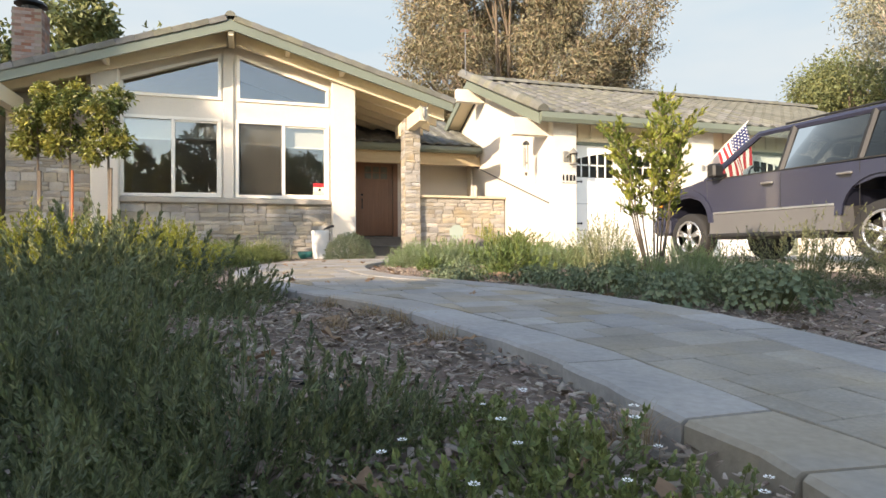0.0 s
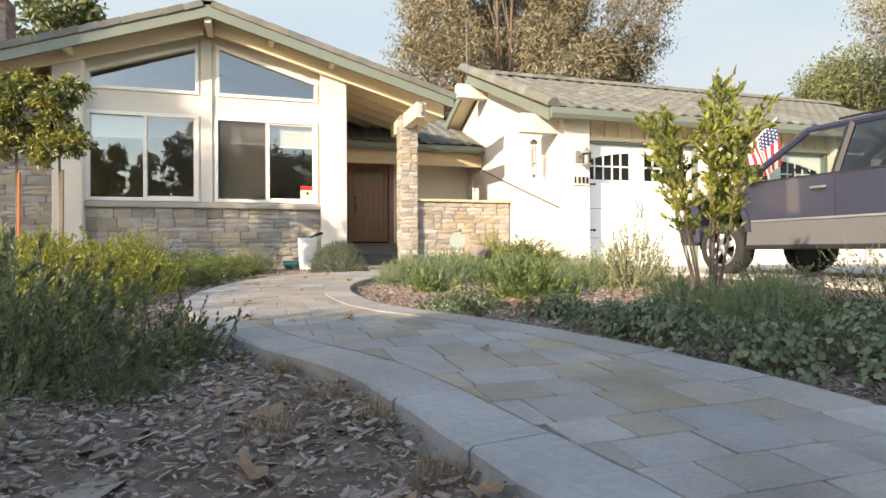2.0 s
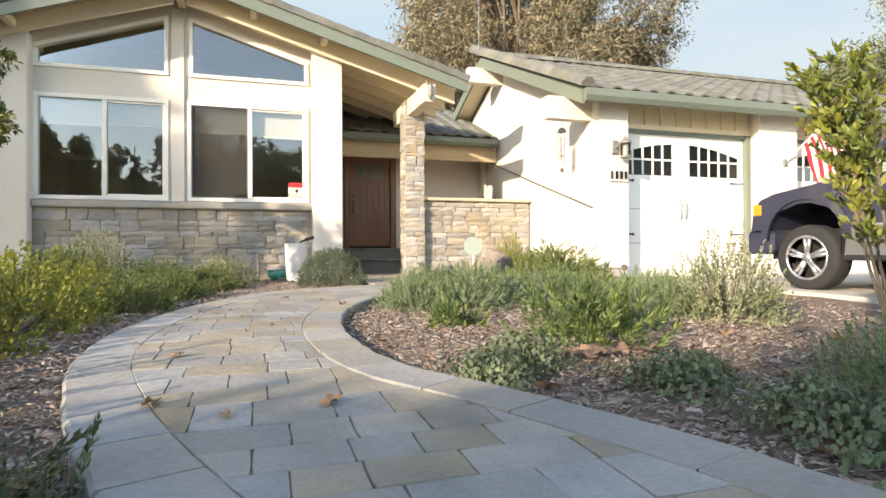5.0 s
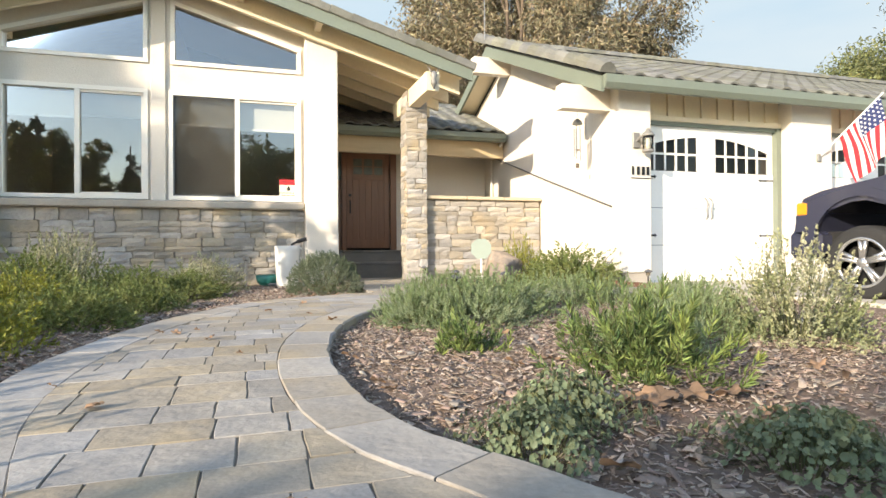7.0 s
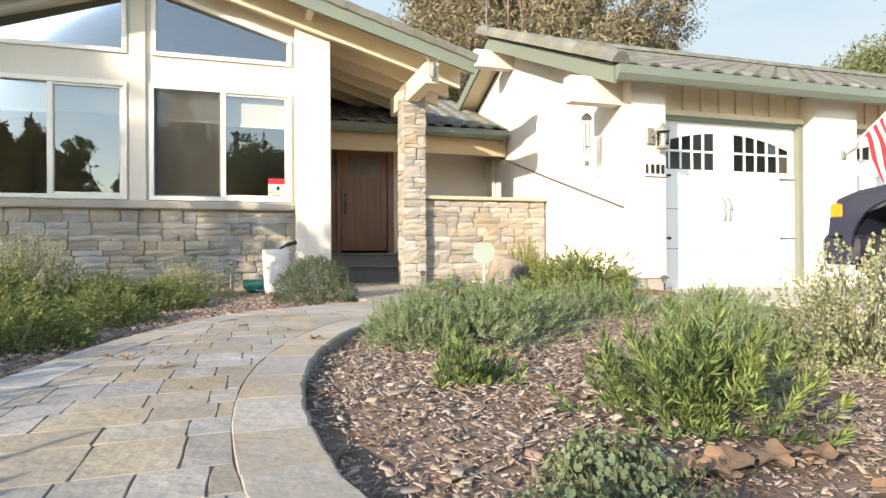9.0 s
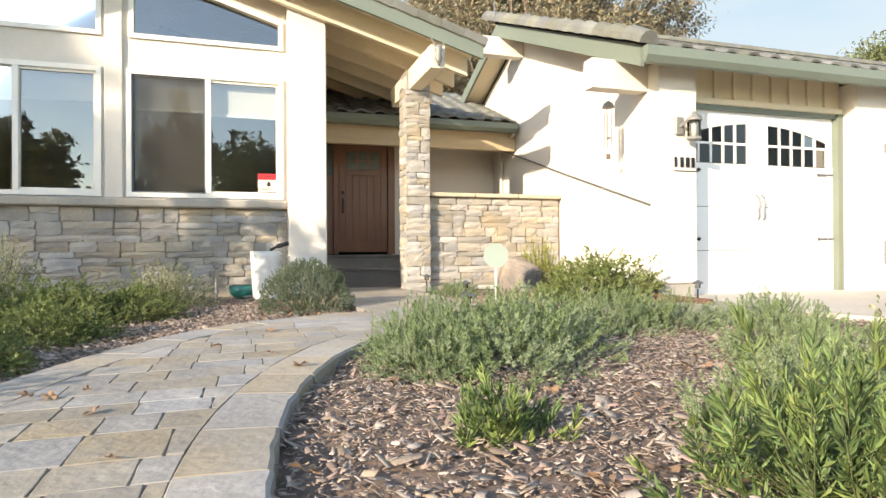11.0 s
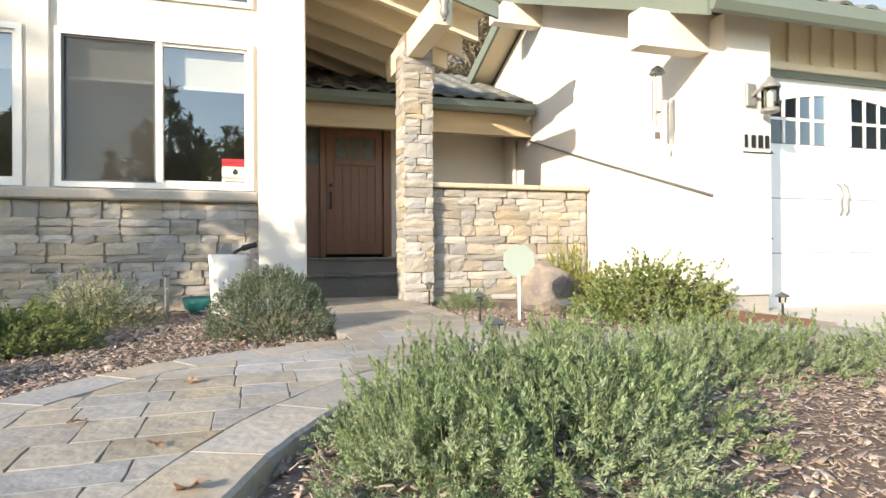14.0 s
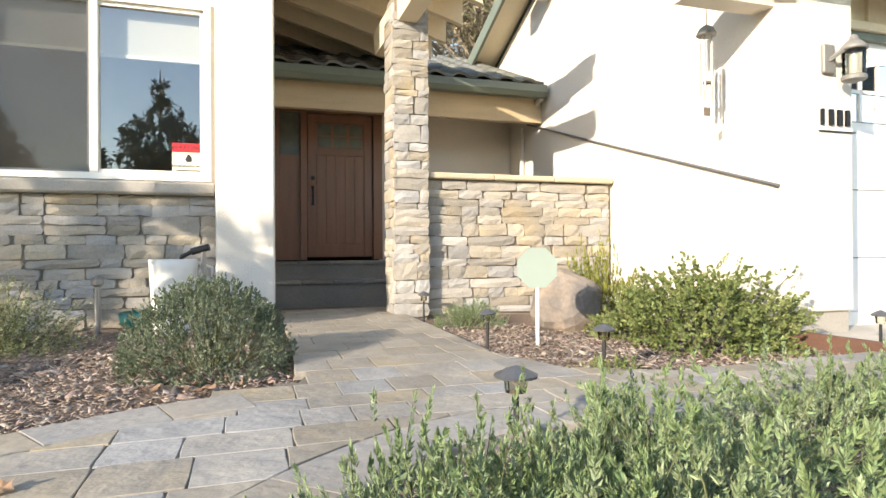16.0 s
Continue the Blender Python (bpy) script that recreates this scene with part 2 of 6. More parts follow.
def part(name, bm, material, parent, label="", smooth=False, m=None):
    """One mesh object under a thing or a part."""
    me = bm if isinstance(bm, bpy.types.Mesh) else mesh_of(name, bm, material, smooth)
    ob = new(name, me)
    ob.parent = parent
    if m is not None:
        ob.matrix_basis = m
    return tagged(ob, label) if label else ob


def whole(name, bm, material, m, label, category, kind="", smooth=False, group=""):
    """A thing that is one mesh."""
    me = bm if isinstance(bm, bpy.types.Mesh) else mesh_of(name, bm, material, smooth)
    ob = new(name, me)
    ob.matrix_world = m
    return tagged(ob, label, category, group, kind)


def box(bm, x0, x1, y0, y1, z0, z1, bevel=0.0):
    r = bmesh.ops.create_cube(bm, size=1, matrix=Matrix.LocRotScale(((x0 + x1) / 2, (y0 + y1) / 2, (z0 + z1) / 2), None, (abs(x1 - x0), abs(y1 - y0), abs(z1 - z0))))
    if bevel:
        edges = list({e for v in r["verts"] for e in v.link_edges})
        bmesh.ops.bevel(bm, geom=edges, offset=bevel, segments=1, affect="EDGES")
    return bm


def boxes(*rows, bevel=0.0):
    bm = bmesh.new()
    for r in rows:
        box(bm, *r, bevel=bevel)
    return bm


def prism(bm, poly, a0, a1, axis="v"):
    """A polygon in (u, z) extruded along v, or in (v, z) along u, or in (u, v) along z."""
    def at(p, a):
        return {"v": (p[0], a, p[1]), "u": (a, p[0], p[1]), "z": (p[0], p[1], a)}[axis]
    lo = [bm.verts.new(at(p, a0)) for p in poly]
    hi = [bm.verts.new(at(p, a1)) for p in poly]
    bm.faces.new(lo)
    bm.faces.new(hi[::-1])
    n = len(poly)
    for i in range(n):
        bm.faces.new((lo[i], hi[i], hi[(i + 1) % n], lo[(i + 1) % n]))
    return bm


def cyl(bm, p, q, r0, r1=None, seg=10):
    p, q = Vector(p), Vector(q)
    r1 = r0 if r1 is None else r1
    d = q - p
    m = Matrix.Translation((p + q) / 2) @ d.to_track_quat("Z", "Y").to_matrix().to_4x4()
    bmesh.ops.create_cone(bm, cap_ends=True, segments=seg, radius1=r0, radius2=r1, depth=d.length, matrix=m)
    return bm


def tube(bm, pts, r0, r1=None, seg=6):
    """A tapered tube along points."""
    r1 = r0 if r1 is None else r1
    rings = []
    for i, p in enumerate(pts):
        a, b = Vector(pts[max(i - 1, 0)]), Vector(pts[min(i + 1, len(pts) - 1)])
        q = (b - a).to_track_quat("Z", "Y").to_matrix()
        r = r0 + (r1 - r0) * i / (len(pts) - 1)
        rings.append([bm.verts.new(Vector(p) + q @ Vector((r * math.cos(6.2832 * k / seg), r * math.sin(6.2832 * k / seg), 0))) for k in range(seg)])
    for a, b in zip(rings, rings[1:]):
        for k in range(seg):
            bm.faces.new((a[k], a[(k + 1) % seg], b[(k + 1) % seg], b[k]))
    bm.faces.new(rings[0][::-1])
    bm.faces.new(rings[-1])
    return bm


def lathe(bm, prof, seg=16, at=(0, 0, 0)):
    rings = [[bm.verts.new((at[0] + r * math.cos(6.2832 * k / seg), at[1] + r * math.sin(6.2832 * k / seg), at[2] + z)) for k in range(seg)] for r, z in prof]
    for a, b in zip(rings, rings[1:]):
        for k in range(seg):
            bm.faces.new((a[k], a[(k + 1) % seg], b[(k + 1) % seg], b[k]))
    bm.faces.new(rings[0][::-1])
    bm.faces.new(rings[-1])
    return bm


def smooth_line(pts, step):
    """Catmull-Rom through the points, resampled at even steps."""
    P = [Vector((*p, 0)) for p in pts]
    fine = []
    for i in range(len(P) - 1):
        a, b, c, d = P[max(i - 1, 0)], P[i], P[i + 1], P[min(i + 2, len(P) - 1)]
        for k in range(20):
            t = k / 20
            fine.append(0.5 * (2 * b + (c - a) * t + (2 * a - 5 * b + 4 * c - d) * t * t + (3 * b - a - 3 * c + d) * t ** 3))
    fine.append(P[-1])
    out, run = [fine[0]], 0.0
    for a, b in zip(fine, fine[1:]):
        run += (b - a).length
        if run >= step:
            out.append(b)
            run = 0.0
    return [(p.x, p.y) for p in out]


def inside(x, y, poly):
    hit = False
    j = len(poly) - 1
    for i in range(len(poly)):
        xi, yi = poly[i]
        xj, yj = poly[j]
        if (yi > y) != (yj > y) and x < (xj - xi) * (y - yi) / (yj - yi) + xi:
            hit = not hit
        j = i
    return hit


def gap_to(x, y, poly, closed=True):
    best = 1e9
    n = len(poly)
    for i in range(n if closed else n - 1):
        (ax, ay), (bx, by) = poly[i], poly[(i + 1) % n]
        dx, dy = bx - ax, by - ay
        t = max(0, min(1, ((x - ax) * dx + (y - ay) * dy) / (dx * dx + dy * dy + 1e-12)))
        best = min(best, math.hypot(x - ax - t * dx, y - ay - t * dy))
    return best


def level(y):
    """Height of the walk's surface: the ground climbs gently to the house."""
    return float(np.interp(y, (-40, -2, 0, 3.8, 6.5, 9, 11, 13, 60), (-0.6, 0.08, 0.14, 0.29, 0.39, 0.44, 0.47, 0.48, 0.48)))


# ---- the walk's outline ----
EDGE_OUT = smooth_line([(1.0, -2.5), (0.85, -0.5), (0.68, 1.0), (0.55, 1.5), (0.33, 2.27), (0.03, 2.88), (-0.41, 3.68), (-0.92, 4.24), (-1.42, 4.88), (-1.92, 5.68), (-2.2, 6.4), (-2.38, 7.3), (-2.43, 8.2), (-2.36, 9.0), (-2.13, 9.85), (-1.72, 10.38), (-1.25, 10.72)], 0.1)
EDGE_IN = smooth_line([(2.0, -2.5), (1.85, 0.0), (1.68, 1.6), (1.52, 2.9), (1.15, 3.9), (0.65, 4.72), (0.05, 5.4), (-0.33, 5.75), (-0.62, 6.25), (-0.85, 6.93), (-0.97, 7.6), (-0.99, 8.2), (-0.95, 8.7), (-0.82, 9.2), (-0.55, 9.75), (-0.1, 10.15), (0.6, 10.35), (1.5, 10.55), (2.7, 10.95)], 0.1)
ENTRY_L = [(-1.15, 11.05), (-1.45, 12.2), (-2.12, 14.35)]
ENTRY_R = [(2.5, 11.75), (1.4, 11.3), (0.75, 11.12), (0.26, 11.2), (-0.09, 11.7), (-0.55, 13.25), (-0.98, 14.7)]
WALK = EDGE_OUT + ENTRY_L + ENTRY_R[::-1] + EDGE_IN[::-1]

# ---- ground ----
def bed_height(x, y):
    return level(y) - 0.07 + 0.025 * noise.noise((x * 1.1, y * 1.1, 0)) + 0.012 * noise.noise((x * 4, y * 4, 3))


def build_ground():
    bm = bmesh.new()
    xs = [-900, -300, -100, -40, -20] + [-12 + 0.3 * i for i in range(75)] + [14, 25, 50, 120, 300, 900]
    ys = [-900, -300, -100, -40, -20, -10] + [-4 + 0.3 * i for i in range(70)] + [20, 30, 60, 120, 300, 900]
    grid = []
    for y in ys:
        row = []
        for x in xs:
            z = bed_height(x, y)
            if inside(x, y, WALK):
                z = level(y) - 0.15
            row.append(bm.verts.new((x, y, z)))
        grid.append(row)
    for j in range(len(ys) - 1):
        for i in range(len(xs) - 1):
            bm.faces.new((grid[j][i], grid[j][i + 1], grid[j + 1][i + 1], grid[j + 1][i]))
    whole("ground", bm, M_SOIL, Matrix(), "brown planting soil that reaches the horizon", "ground", "structure", True)


build_ground()
bm = bmesh.new()
prism(bm, [(-200, -13), (200, -13), (200, -7), (-200, -7)], -0.5, 0.02, "z")
whole("road", bm, M_ROAD, Matrix(), "dark asphalt street in front of the garden", "road", "structure")
bm = bmesh.new()
prism(bm, [(-200, -80), (200, -80), (200, -13), (-200, -13)], -0.6, -0.05, "z")
whole("lawn", bm, M_LAWN, Matrix(), "green lawn across the street", "lawn", "structure")

def sky_backdrop():
    """A far arc of pale blue evening sky with thin cloud, behind the house."""
    m = bpy.data.materials.new("pale_sky")
    m.use_nodes = True
    N, L = m.node_tree.nodes, m.node_tree.links
    tc, mp, tex, ramp, em = (N.new(k) for k in ("ShaderNodeTexCoord", "ShaderNodeMapping", "ShaderNodeTexNoise", "ShaderNodeValToRGB", "ShaderNodeEmission"))
    mp.inputs["Scale"].default_value = (0.002, 0.002, 0.007)
    tex.inputs["Scale"].default_value, tex.inputs["Detail"].default_value = 1.0, 5
    ramp.color_ramp.elements[0].position, ramp.color_ramp.elements[1].position = 0.42, 0.68
    ramp.color_ramp.elements[0].color, ramp.color_ramp.elements[1].color = (0.162, 0.222, 0.278, 1), (0.205, 0.247, 0.282, 1)
    for a, b in ((tc.outputs["Object"], mp.inputs[0]), (mp.outputs[0], tex.inputs["Vector"]), (tex.outputs["Fac"], ramp.inputs[0]), (ramp.outputs[0], em.inputs[0]), (em.outputs[0], N["Material Output"].inputs[0])):
        L.new(a, b)
    m.cycles.emission_sampling = "NONE"
    bm = bmesh.new()
    cols = []
    for k in range(33):
        a = radians(-80 + 5 * k)
        cols.append([bm.verts.new((850 * math.sin(a), 850 * math.cos(a), z)) for z in (-30, 200, 450, 750)])
    for a, b in zip(cols, cols[1:]):
        for j in range(3):
            bm.faces.new((a[j], a[j + 1], b[j + 1], b[j]))
    whole("backdrop", bm, m, Matrix(), "pale blue sky with thin cloud", "sky", "structure", True)


sky_backdrop()

# driveway: follows the ground's climb
bm = bmesh.new()
rows = []
for v in (-8, 0, 3, 5, 7, 8.5, 10, 11.6):
    u0 = 5.95 if v > 9.9 else 6.55
    if v <= 3:
        u0 = 7.4
    rows.append([bm.verts.new((u, v, level(xy_of(6.5, v)[1]) - 0.02)) for u in (u0, 10, 14.5)])
for a, b in zip(rows, rows[1:]):
    for k in range(2):
        bm.faces.new((a[k], a[k + 1], b[k + 1], b[k]))
ex = bmesh.ops.extrude_face_region(bm, geom=bm.faces[:])
for v in ex["geom"]:
    if isinstance(v, bmesh.types.BMVert):
        v.co.z -= 0.18
whole("driveway", bm, M_CONCRETE, HM, "pale concrete driveway before the garage", "driveway", "structure")

# ---- house ----
GROUND = 0.40
house = thing("house", HM, "cream stucco ranch house with stone veneer, green trim and tiled roofs", "house")
RIDGE_U, RIDGE_Z, SL, SR = -0.38, 5.09, 0.344, 0.288
WALL_V = 13.85
RAKE_V = 12.95


def roof_z(u):
    return RIDGE_Z - (SL * (RIDGE_U - u) if u < RIDGE_U else SR * (u - RIDGE_U))


# front wall of the gable room, in pieces round the openings
bm = bmesh.new()
T = 0.18
for u0, u1, z0, z1 in ((-3.0, 2.2, GROUND - 0.1, 1.72), (-3.0, 2.2, 3.43, 3.84), (-3.0, -2.55, 1.72, 3.43), (-0.60, -0.31, 1.72, 3.43), (1.67, 2.2, 1.72, 3.43)):
    part("wall", boxes((u0, u1, WALL_V, WALL_V + T, z0, z1)), M_STUCCO, house)
prism(bm, [(-3.0, 3.84), (-2.55, 3.84), (-2.55, 4.16), (-0.60, 4.85), (-0.60, 3.84), (-0.28, 3.84), (-0.28, 4.83), (1.67, 4.22), (1.67, 3.84), (2.2, 3.84), (2.2, roof_z(2.2) + 0.15), (RIDGE_U, RIDGE_Z + 0.15), (-3.0, roof_z(-3.0) + 0.15)], WALL_V, WALL_V + T)
part("wall", bm, M_STUCCO, house)
# side and back walls, floor and ceiling of the gable room
part("wall", boxes((2.02, 2.2, WALL_V + T, 22, GROUND - 0.1, 4.3)), M_STUCCO, house)
for row in ((-5.2, -4.85, WALL_V + T, 22, GROUND - 0.1, 3.4), (-5.2, 2.2, 22, 22.2, GROUND - 0.1, 3.4)):
    part("wall", boxes(row), M_ROOM, house)
part("inner_floor", boxes((-4.85, 2.02, WALL_V + T, 22, 0.9, 1.0)), M_ROOM, house)
for row in ((-4.85, 2.02, 18.4, 18.5, 1.0, 5.0), (-3.2, -3.1, WALL_V + T, 18.4, 1.0, 4.2)):
    part("inner_wall", boxes(row), M_ROOM, house)
# stucco piers
for u0, u1 in ((1.72, 2.24), (-3.03, -2.54)):
    bm = boxes((u0, u1, WALL_V - 0.28, WALL_V - 0.003, GROUND - 0.1, roof_z(u1 if u1 > 0 else u0) + 0.12), bevel=0.015)
    part("pier", bm, M_STUCCO, house)
part("post", boxes((-0.56, -0.35, WALL_V - 0.05, WALL_V - 0.003, 1.74, 4.95), bevel=0.01), M_STUCCO, house)
# window sill course
part("sill", boxes((-2.54, 1.72, WALL_V - 0.17, WALL_V - 0.003, 1.62, 1.74), bevel=0.02), M_SILL, house)


def window(u0, u1, z0, top0, top1, mullion=None, blinds=None, screen=False):
    """A white vinyl window with its panes."""
    w = part("window", boxes((u0 - 0.06, u1 + 0.06, WALL_V - 0.035, WALL_V + 0.10, z0 - 0.06, z0)), M_WHITE, house)
    bm = bmesh.new()
    prism(bm, [(u0 - 0.06, top0), (u1 + 0.06, top1), (u1 + 0.06, top1 + 0.065), (u0 - 0.06, top0 + 0.065)], WALL_V - 0.035, WALL_V + 0.10)
    prism(bm, [(u0 - 0.06, z0), (u0, z0), (u0, top0), (u0 - 0.06, top0)], WALL_V - 0.035, WALL_V + 0.10)
    prism(bm, [(u1, z0), (u1 + 0.06, z0), (u1 + 0.06, top1), (u1, top1)], WALL_V - 0.035, WALL_V + 0.10)
    part("frame", bm, M_WHITE, w)
    cuts = [u0, u1] if mullion is None else [u0, mullion, u1]
    if mullion is not None:
        part("mullion", boxes((mullion - 0.035, mullion + 0.035, WALL_V - 0.03, WALL_V + 0.08, z0, top0), bevel=0.006), M_WHITE, w)
        # inner sash of the sliding side
        part("sash", boxes((mullion + 0.035, u1, WALL_V + 0.0, WALL_V + 0.05, z0, z0 + 0.035), (mullion + 0.035, u1, WALL_V, WALL_V + 0.05, top0 - 0.035, top0), (u1 - 0.035, u1, WALL_V, WALL_V + 0.05, z0, top0)), M_WHITE, w)
    for a, b in zip(cuts, cuts[1:]):
        ta, tb = top0 + (top1 - top0) * (a - u0) / (u1 - u0), top0 + (top1 - top0) * (b - u0) / (u1 - u0)
        bm = bmesh.new()
        bm.faces.new([bm.verts.new(p) for p in ((a, WALL_V + 0.03, z0), (b, WALL_V + 0.03, z0), (b, WALL_V + 0.03, tb), (a, WALL_V + 0.03, ta))])
        pane = part("pane", bm, M_GLASS, w)
        pane.visible_shadow = False
    if screen:
        part("insect_screen", boxes((u0 + 0.02, mullion - 0.04, WALL_V + 0.004, WALL_V + 0.006, z0 + 0.02, top0 - 0.02)), M_SCREEN, w, "grey insect screen over the sliding sash")
        part("screen_frame", boxes((u0, u0 + 0.022, WALL_V - 0.006, WALL_V + 0.012, z0, top0), (mullion - 0.057, mullion - 0.036, WALL_V - 0.006, WALL_V + 0.012, z0, top0), (u0 + 0.022, mullion - 0.057, WALL_V - 0.006, WALL_V + 0.012, z0, z0 + 0.022), (u0 + 0.022, mullion - 0.057, WALL_V - 0.006, WALL_V + 0.012, top0 - 0.022, top0)), M_CLAD, w)
    if blinds:
        for (a, b), drop in zip(zip(cuts, cuts[1:]), blinds):
            n = max(1, int(drop / 0.03))
            bm = bmesh.new()
            for k in range(n):
                z = top0 - 0.02 - k * 0.03
                prism(bm, [(WALL_V + 0.115, z), (WALL_V + 0.119, z), (WALL_V + 0.135, z - 0.027), (WALL_V + 0.131, z - 0.027)], a + 0.02, b - 0.02, "u")
            box(bm, a + 0.02, b - 0.02, WALL_V + 0.11, WALL_V + 0.14, top0 - 0.03 * n - 0.05, top0 - 0.03 * n - 0.02)
            part("blind", bm, M_BLIND, w, "raised pale slatted blind")


window(-2.49, -0.66, 1.82, 3.37, 3.37, -1.55, (0.36, 0.34))
window(-0.25, 1.61, 1.82, 3.37, 3.37, 0.69, (0.40, 0.42), True)
window(-2.49, -0.66, 3.90, 4.12, 4.77)
window(-0.22, 1.61, 3.90, 4.77, 4.18)

# ---- main roof ----
bm = bmesh.new()
for u_end, s in ((-4.95, SL), (4.34, SR)):
    z_end = roof_z(u_end)
    prism(bm, [(RIDGE_U, RIDGE_Z + 0.17), (RIDGE_U, RIDGE_Z + 0.22), (u_end, z_end + 0.22), (u_end, z_end + 0.17)], RAKE_V + 0.03, 22.3)
roof = part("roof", bm, M_TILE_FAR, house)
for u_end in (-4.95, 4.34):
    bm = bmesh.new()
    prism(bm, [(RIDGE_U, RIDGE_Z - 0.02), (RIDGE_U, RIDGE_Z + 0.19), (u_end, roof_z(u_end) + 0.19), (u_end, roof_z(u_end) - 0.02)], RAKE_V, RAKE_V + 0.045)
    part("fascia", bm, M_GREEN, house, "green painted barge board")
# soffit boards and the rafters under the overhang
bm = bmesh.new()
prism(bm, [(RIDGE_U, RIDGE_Z + 0.15), (RIDGE_U, RIDGE_Z + 0.165), (-4.93, roof_z(-4.93) + 0.165), (-4.93, roof_z(-4.93) + 0.15)], RAKE_V + 0.05, 22.2)
# left soffit: shade under the eave is in its colour
part("soffit", bm, M_CREAM_SHADED, house)
for k in range(31):
    a = RAKE_V + 0.05 + k * 0.14
    part("ceiling_board", prism(bmesh.new(), [(RIDGE_U, RIDGE_Z + 0.15), (RIDGE_U, RIDGE_Z + 0.165), (4.32, roof_z(4.32) + 0.165), (4.32, roof_z(4.32) + 0.15)], a, a + 0.134), M_CREAM, house)
for k in range(7):
    v = RAKE_V + 0.50 + 0.6 * k
    u0 = 2.25 if v > WALL_V - 0.3 else RIDGE_U + 0.1
    part("rafter", prism(bmesh.new(), [(u0, roof_z(u0) - 0.14), (u0, roof_z(u0) + 0.15), (4.28, roof_z(4.28) + 0.15), (4.28, roof_z(4.28) - 0.14)], v, v + 0.08), M_CREAM, house)
u0, u1 = RIDGE_U - 0.1, -4.85
part("rafter", prism(bmesh.new(), [(u0, roof_z(u0) - 0.14), (u0, roof_z(u0) + 0.15), (u1, roof_z(u1) + 0.15), (u1, roof_z(u1) - 0.02)], RAKE_V + 0.5, RAKE_V + 0.58), M_CREAM, house)
part("ridge_beam", boxes((RIDGE_U - 0.06, RIDGE_U + 0.06, RAKE_V + 0.06, WALL_V - 0.003, RIDGE_Z - 0.12, RIDGE_Z + 0.13), bevel=0.01), M_CREAM, house)
for u in (1.9, -2.7, 0.75):
    part("lookout", boxes((u - 0.05, u + 0.05, RAKE_V + 0.06, WALL_V - 0.003, roof_z(u) - 0.0, roof_z(u) + 0.12), bevel=0.008), M_CREAM, house)
# eave beams on the piers, with sawn ends
for u, v1 in ((3.5, 14.75), (-4.35, 14.75)):
    z1 = 3.65 if u > 0 else 3.62
    bm = bmesh.new()
    prism(bm, [(12.42, z1), (v1, z1), (v1 - 0.12, z1 - 0.29), (12.42, z1 - 0.29)], u - 0.09, u + 0.10, "u")
    part("eave_beam", bm, M_CREAM, house, "cream timber beam with cut end")
# barge tiles along the rakes
bm = bmesh.new()
seg = 7
ring = [(math.cos(math.pi * k / (seg - 1)), math.sin(math.pi * k / (seg - 1))) for k in range(seg)]
a = [bm.verts.new((0.0, 0.105 * c, 0.105 * s)) for c, s in ring] + [bm.verts.new((0.37, 0.125 * c, 0.125 * s)) for c, s in ring]
for k in range(seg - 1):
    bm.faces.new((a[k], a[k + 1], a[seg + k + 1], a[seg + k]))
bm.faces.new(a[:seg])
bm.faces.new(a[seg:][::-1])
ridge_tile = mesh_of("ridge_tile", bm, M_TILE)
bm = bmesh.new()
box(bm, 0, 0.36, -0.02, 0.20, -0.09, 0.035, bevel=0.012)
barge_tile = mesh_of("barge_tile", bm, M_TILE)
for u_end, s, n in ((4.34, SR, 14), (-4.95, SL, 14)):
    sign = 1 if u_end > 0 else -1
    for k in range(n):
        d = 0.08 + k * 0.335
        u = RIDGE_U + sign * d
        m = Matrix.Translation((u, RAKE_V - 0.015, roof_z(u) + 0.265)) @ Matrix.Rotation(math.atan(s) * (1 if sign > 0 else -1) + (0.035 if sign > 0 else -0.035), 4, "Y") @ (Matrix() if sign > 0 else Matrix.Rotation(math.pi, 4, "Z") @ Matrix.Translation((0, -0.18, 0)))
        part("tile", barge_tile, None, roof, m=m)
for k in range(12):
    part("tile", ridge_tile, None, roof, m=Matrix.Translation((RIDGE_U, RAKE_V - 0.05 + k * 0.35, RIDGE_Z + 0.24)) @ Matrix.Rotation(math.pi / 2, 4, "Z") @ Matrix.Rotation(-0.03, 4, "Y"))

# ---- stone veneer ----
rs = random.Random(5)
def stone_mesh(w, h, d):
    """A split-faced ledge stone: uneven outline, rounded arrises and a lumpy front."""
    bm = bmesh.new()
    nx, nz = 4, 3
    front = []
    for j in range(nz):
        row = []
        for i in range(nx):
            fx, fz = i / (nx - 1) - 0.5, j / (nz - 1) - 0.5
            rim = i in (0, nx - 1) or j in (0, nz - 1)
            tip = i in (0, nx - 1) and j in (0, nz - 1)
            pull = 0.92 if tip else 0.98
            row.append(bm.verts.new((fx * w * pull + rs.uniform(-0.007, 0.007), -d * (rs.uniform(0.62, 0.88) if rim else rs.uniform(0.9, 1.2)), fz * h * pull + rs.uniform(-0.008, 0.008))))
        front.append(row)
    for j in range(nz - 1):
        for i in range(nx - 1):
            bm.faces.new((front[j][i], front[j][i + 1], front[j + 1][i + 1], front[j + 1][i]))
    loop = front[0] + [front[1][-1]] + front[2][::-1] + [front[1][0]]
    back = [bm.verts.new((v.co.x * 1.03, 0.0, v.co.z * 1.04)) for v in loop]
    for k in range(len(loop)):
        q = (k + 1) % len(loop)
        bm.faces.new((loop[k], back[k], back[q], loop[q]))
    return mesh_of("stone", bm, M_STONE)
STONES = {}
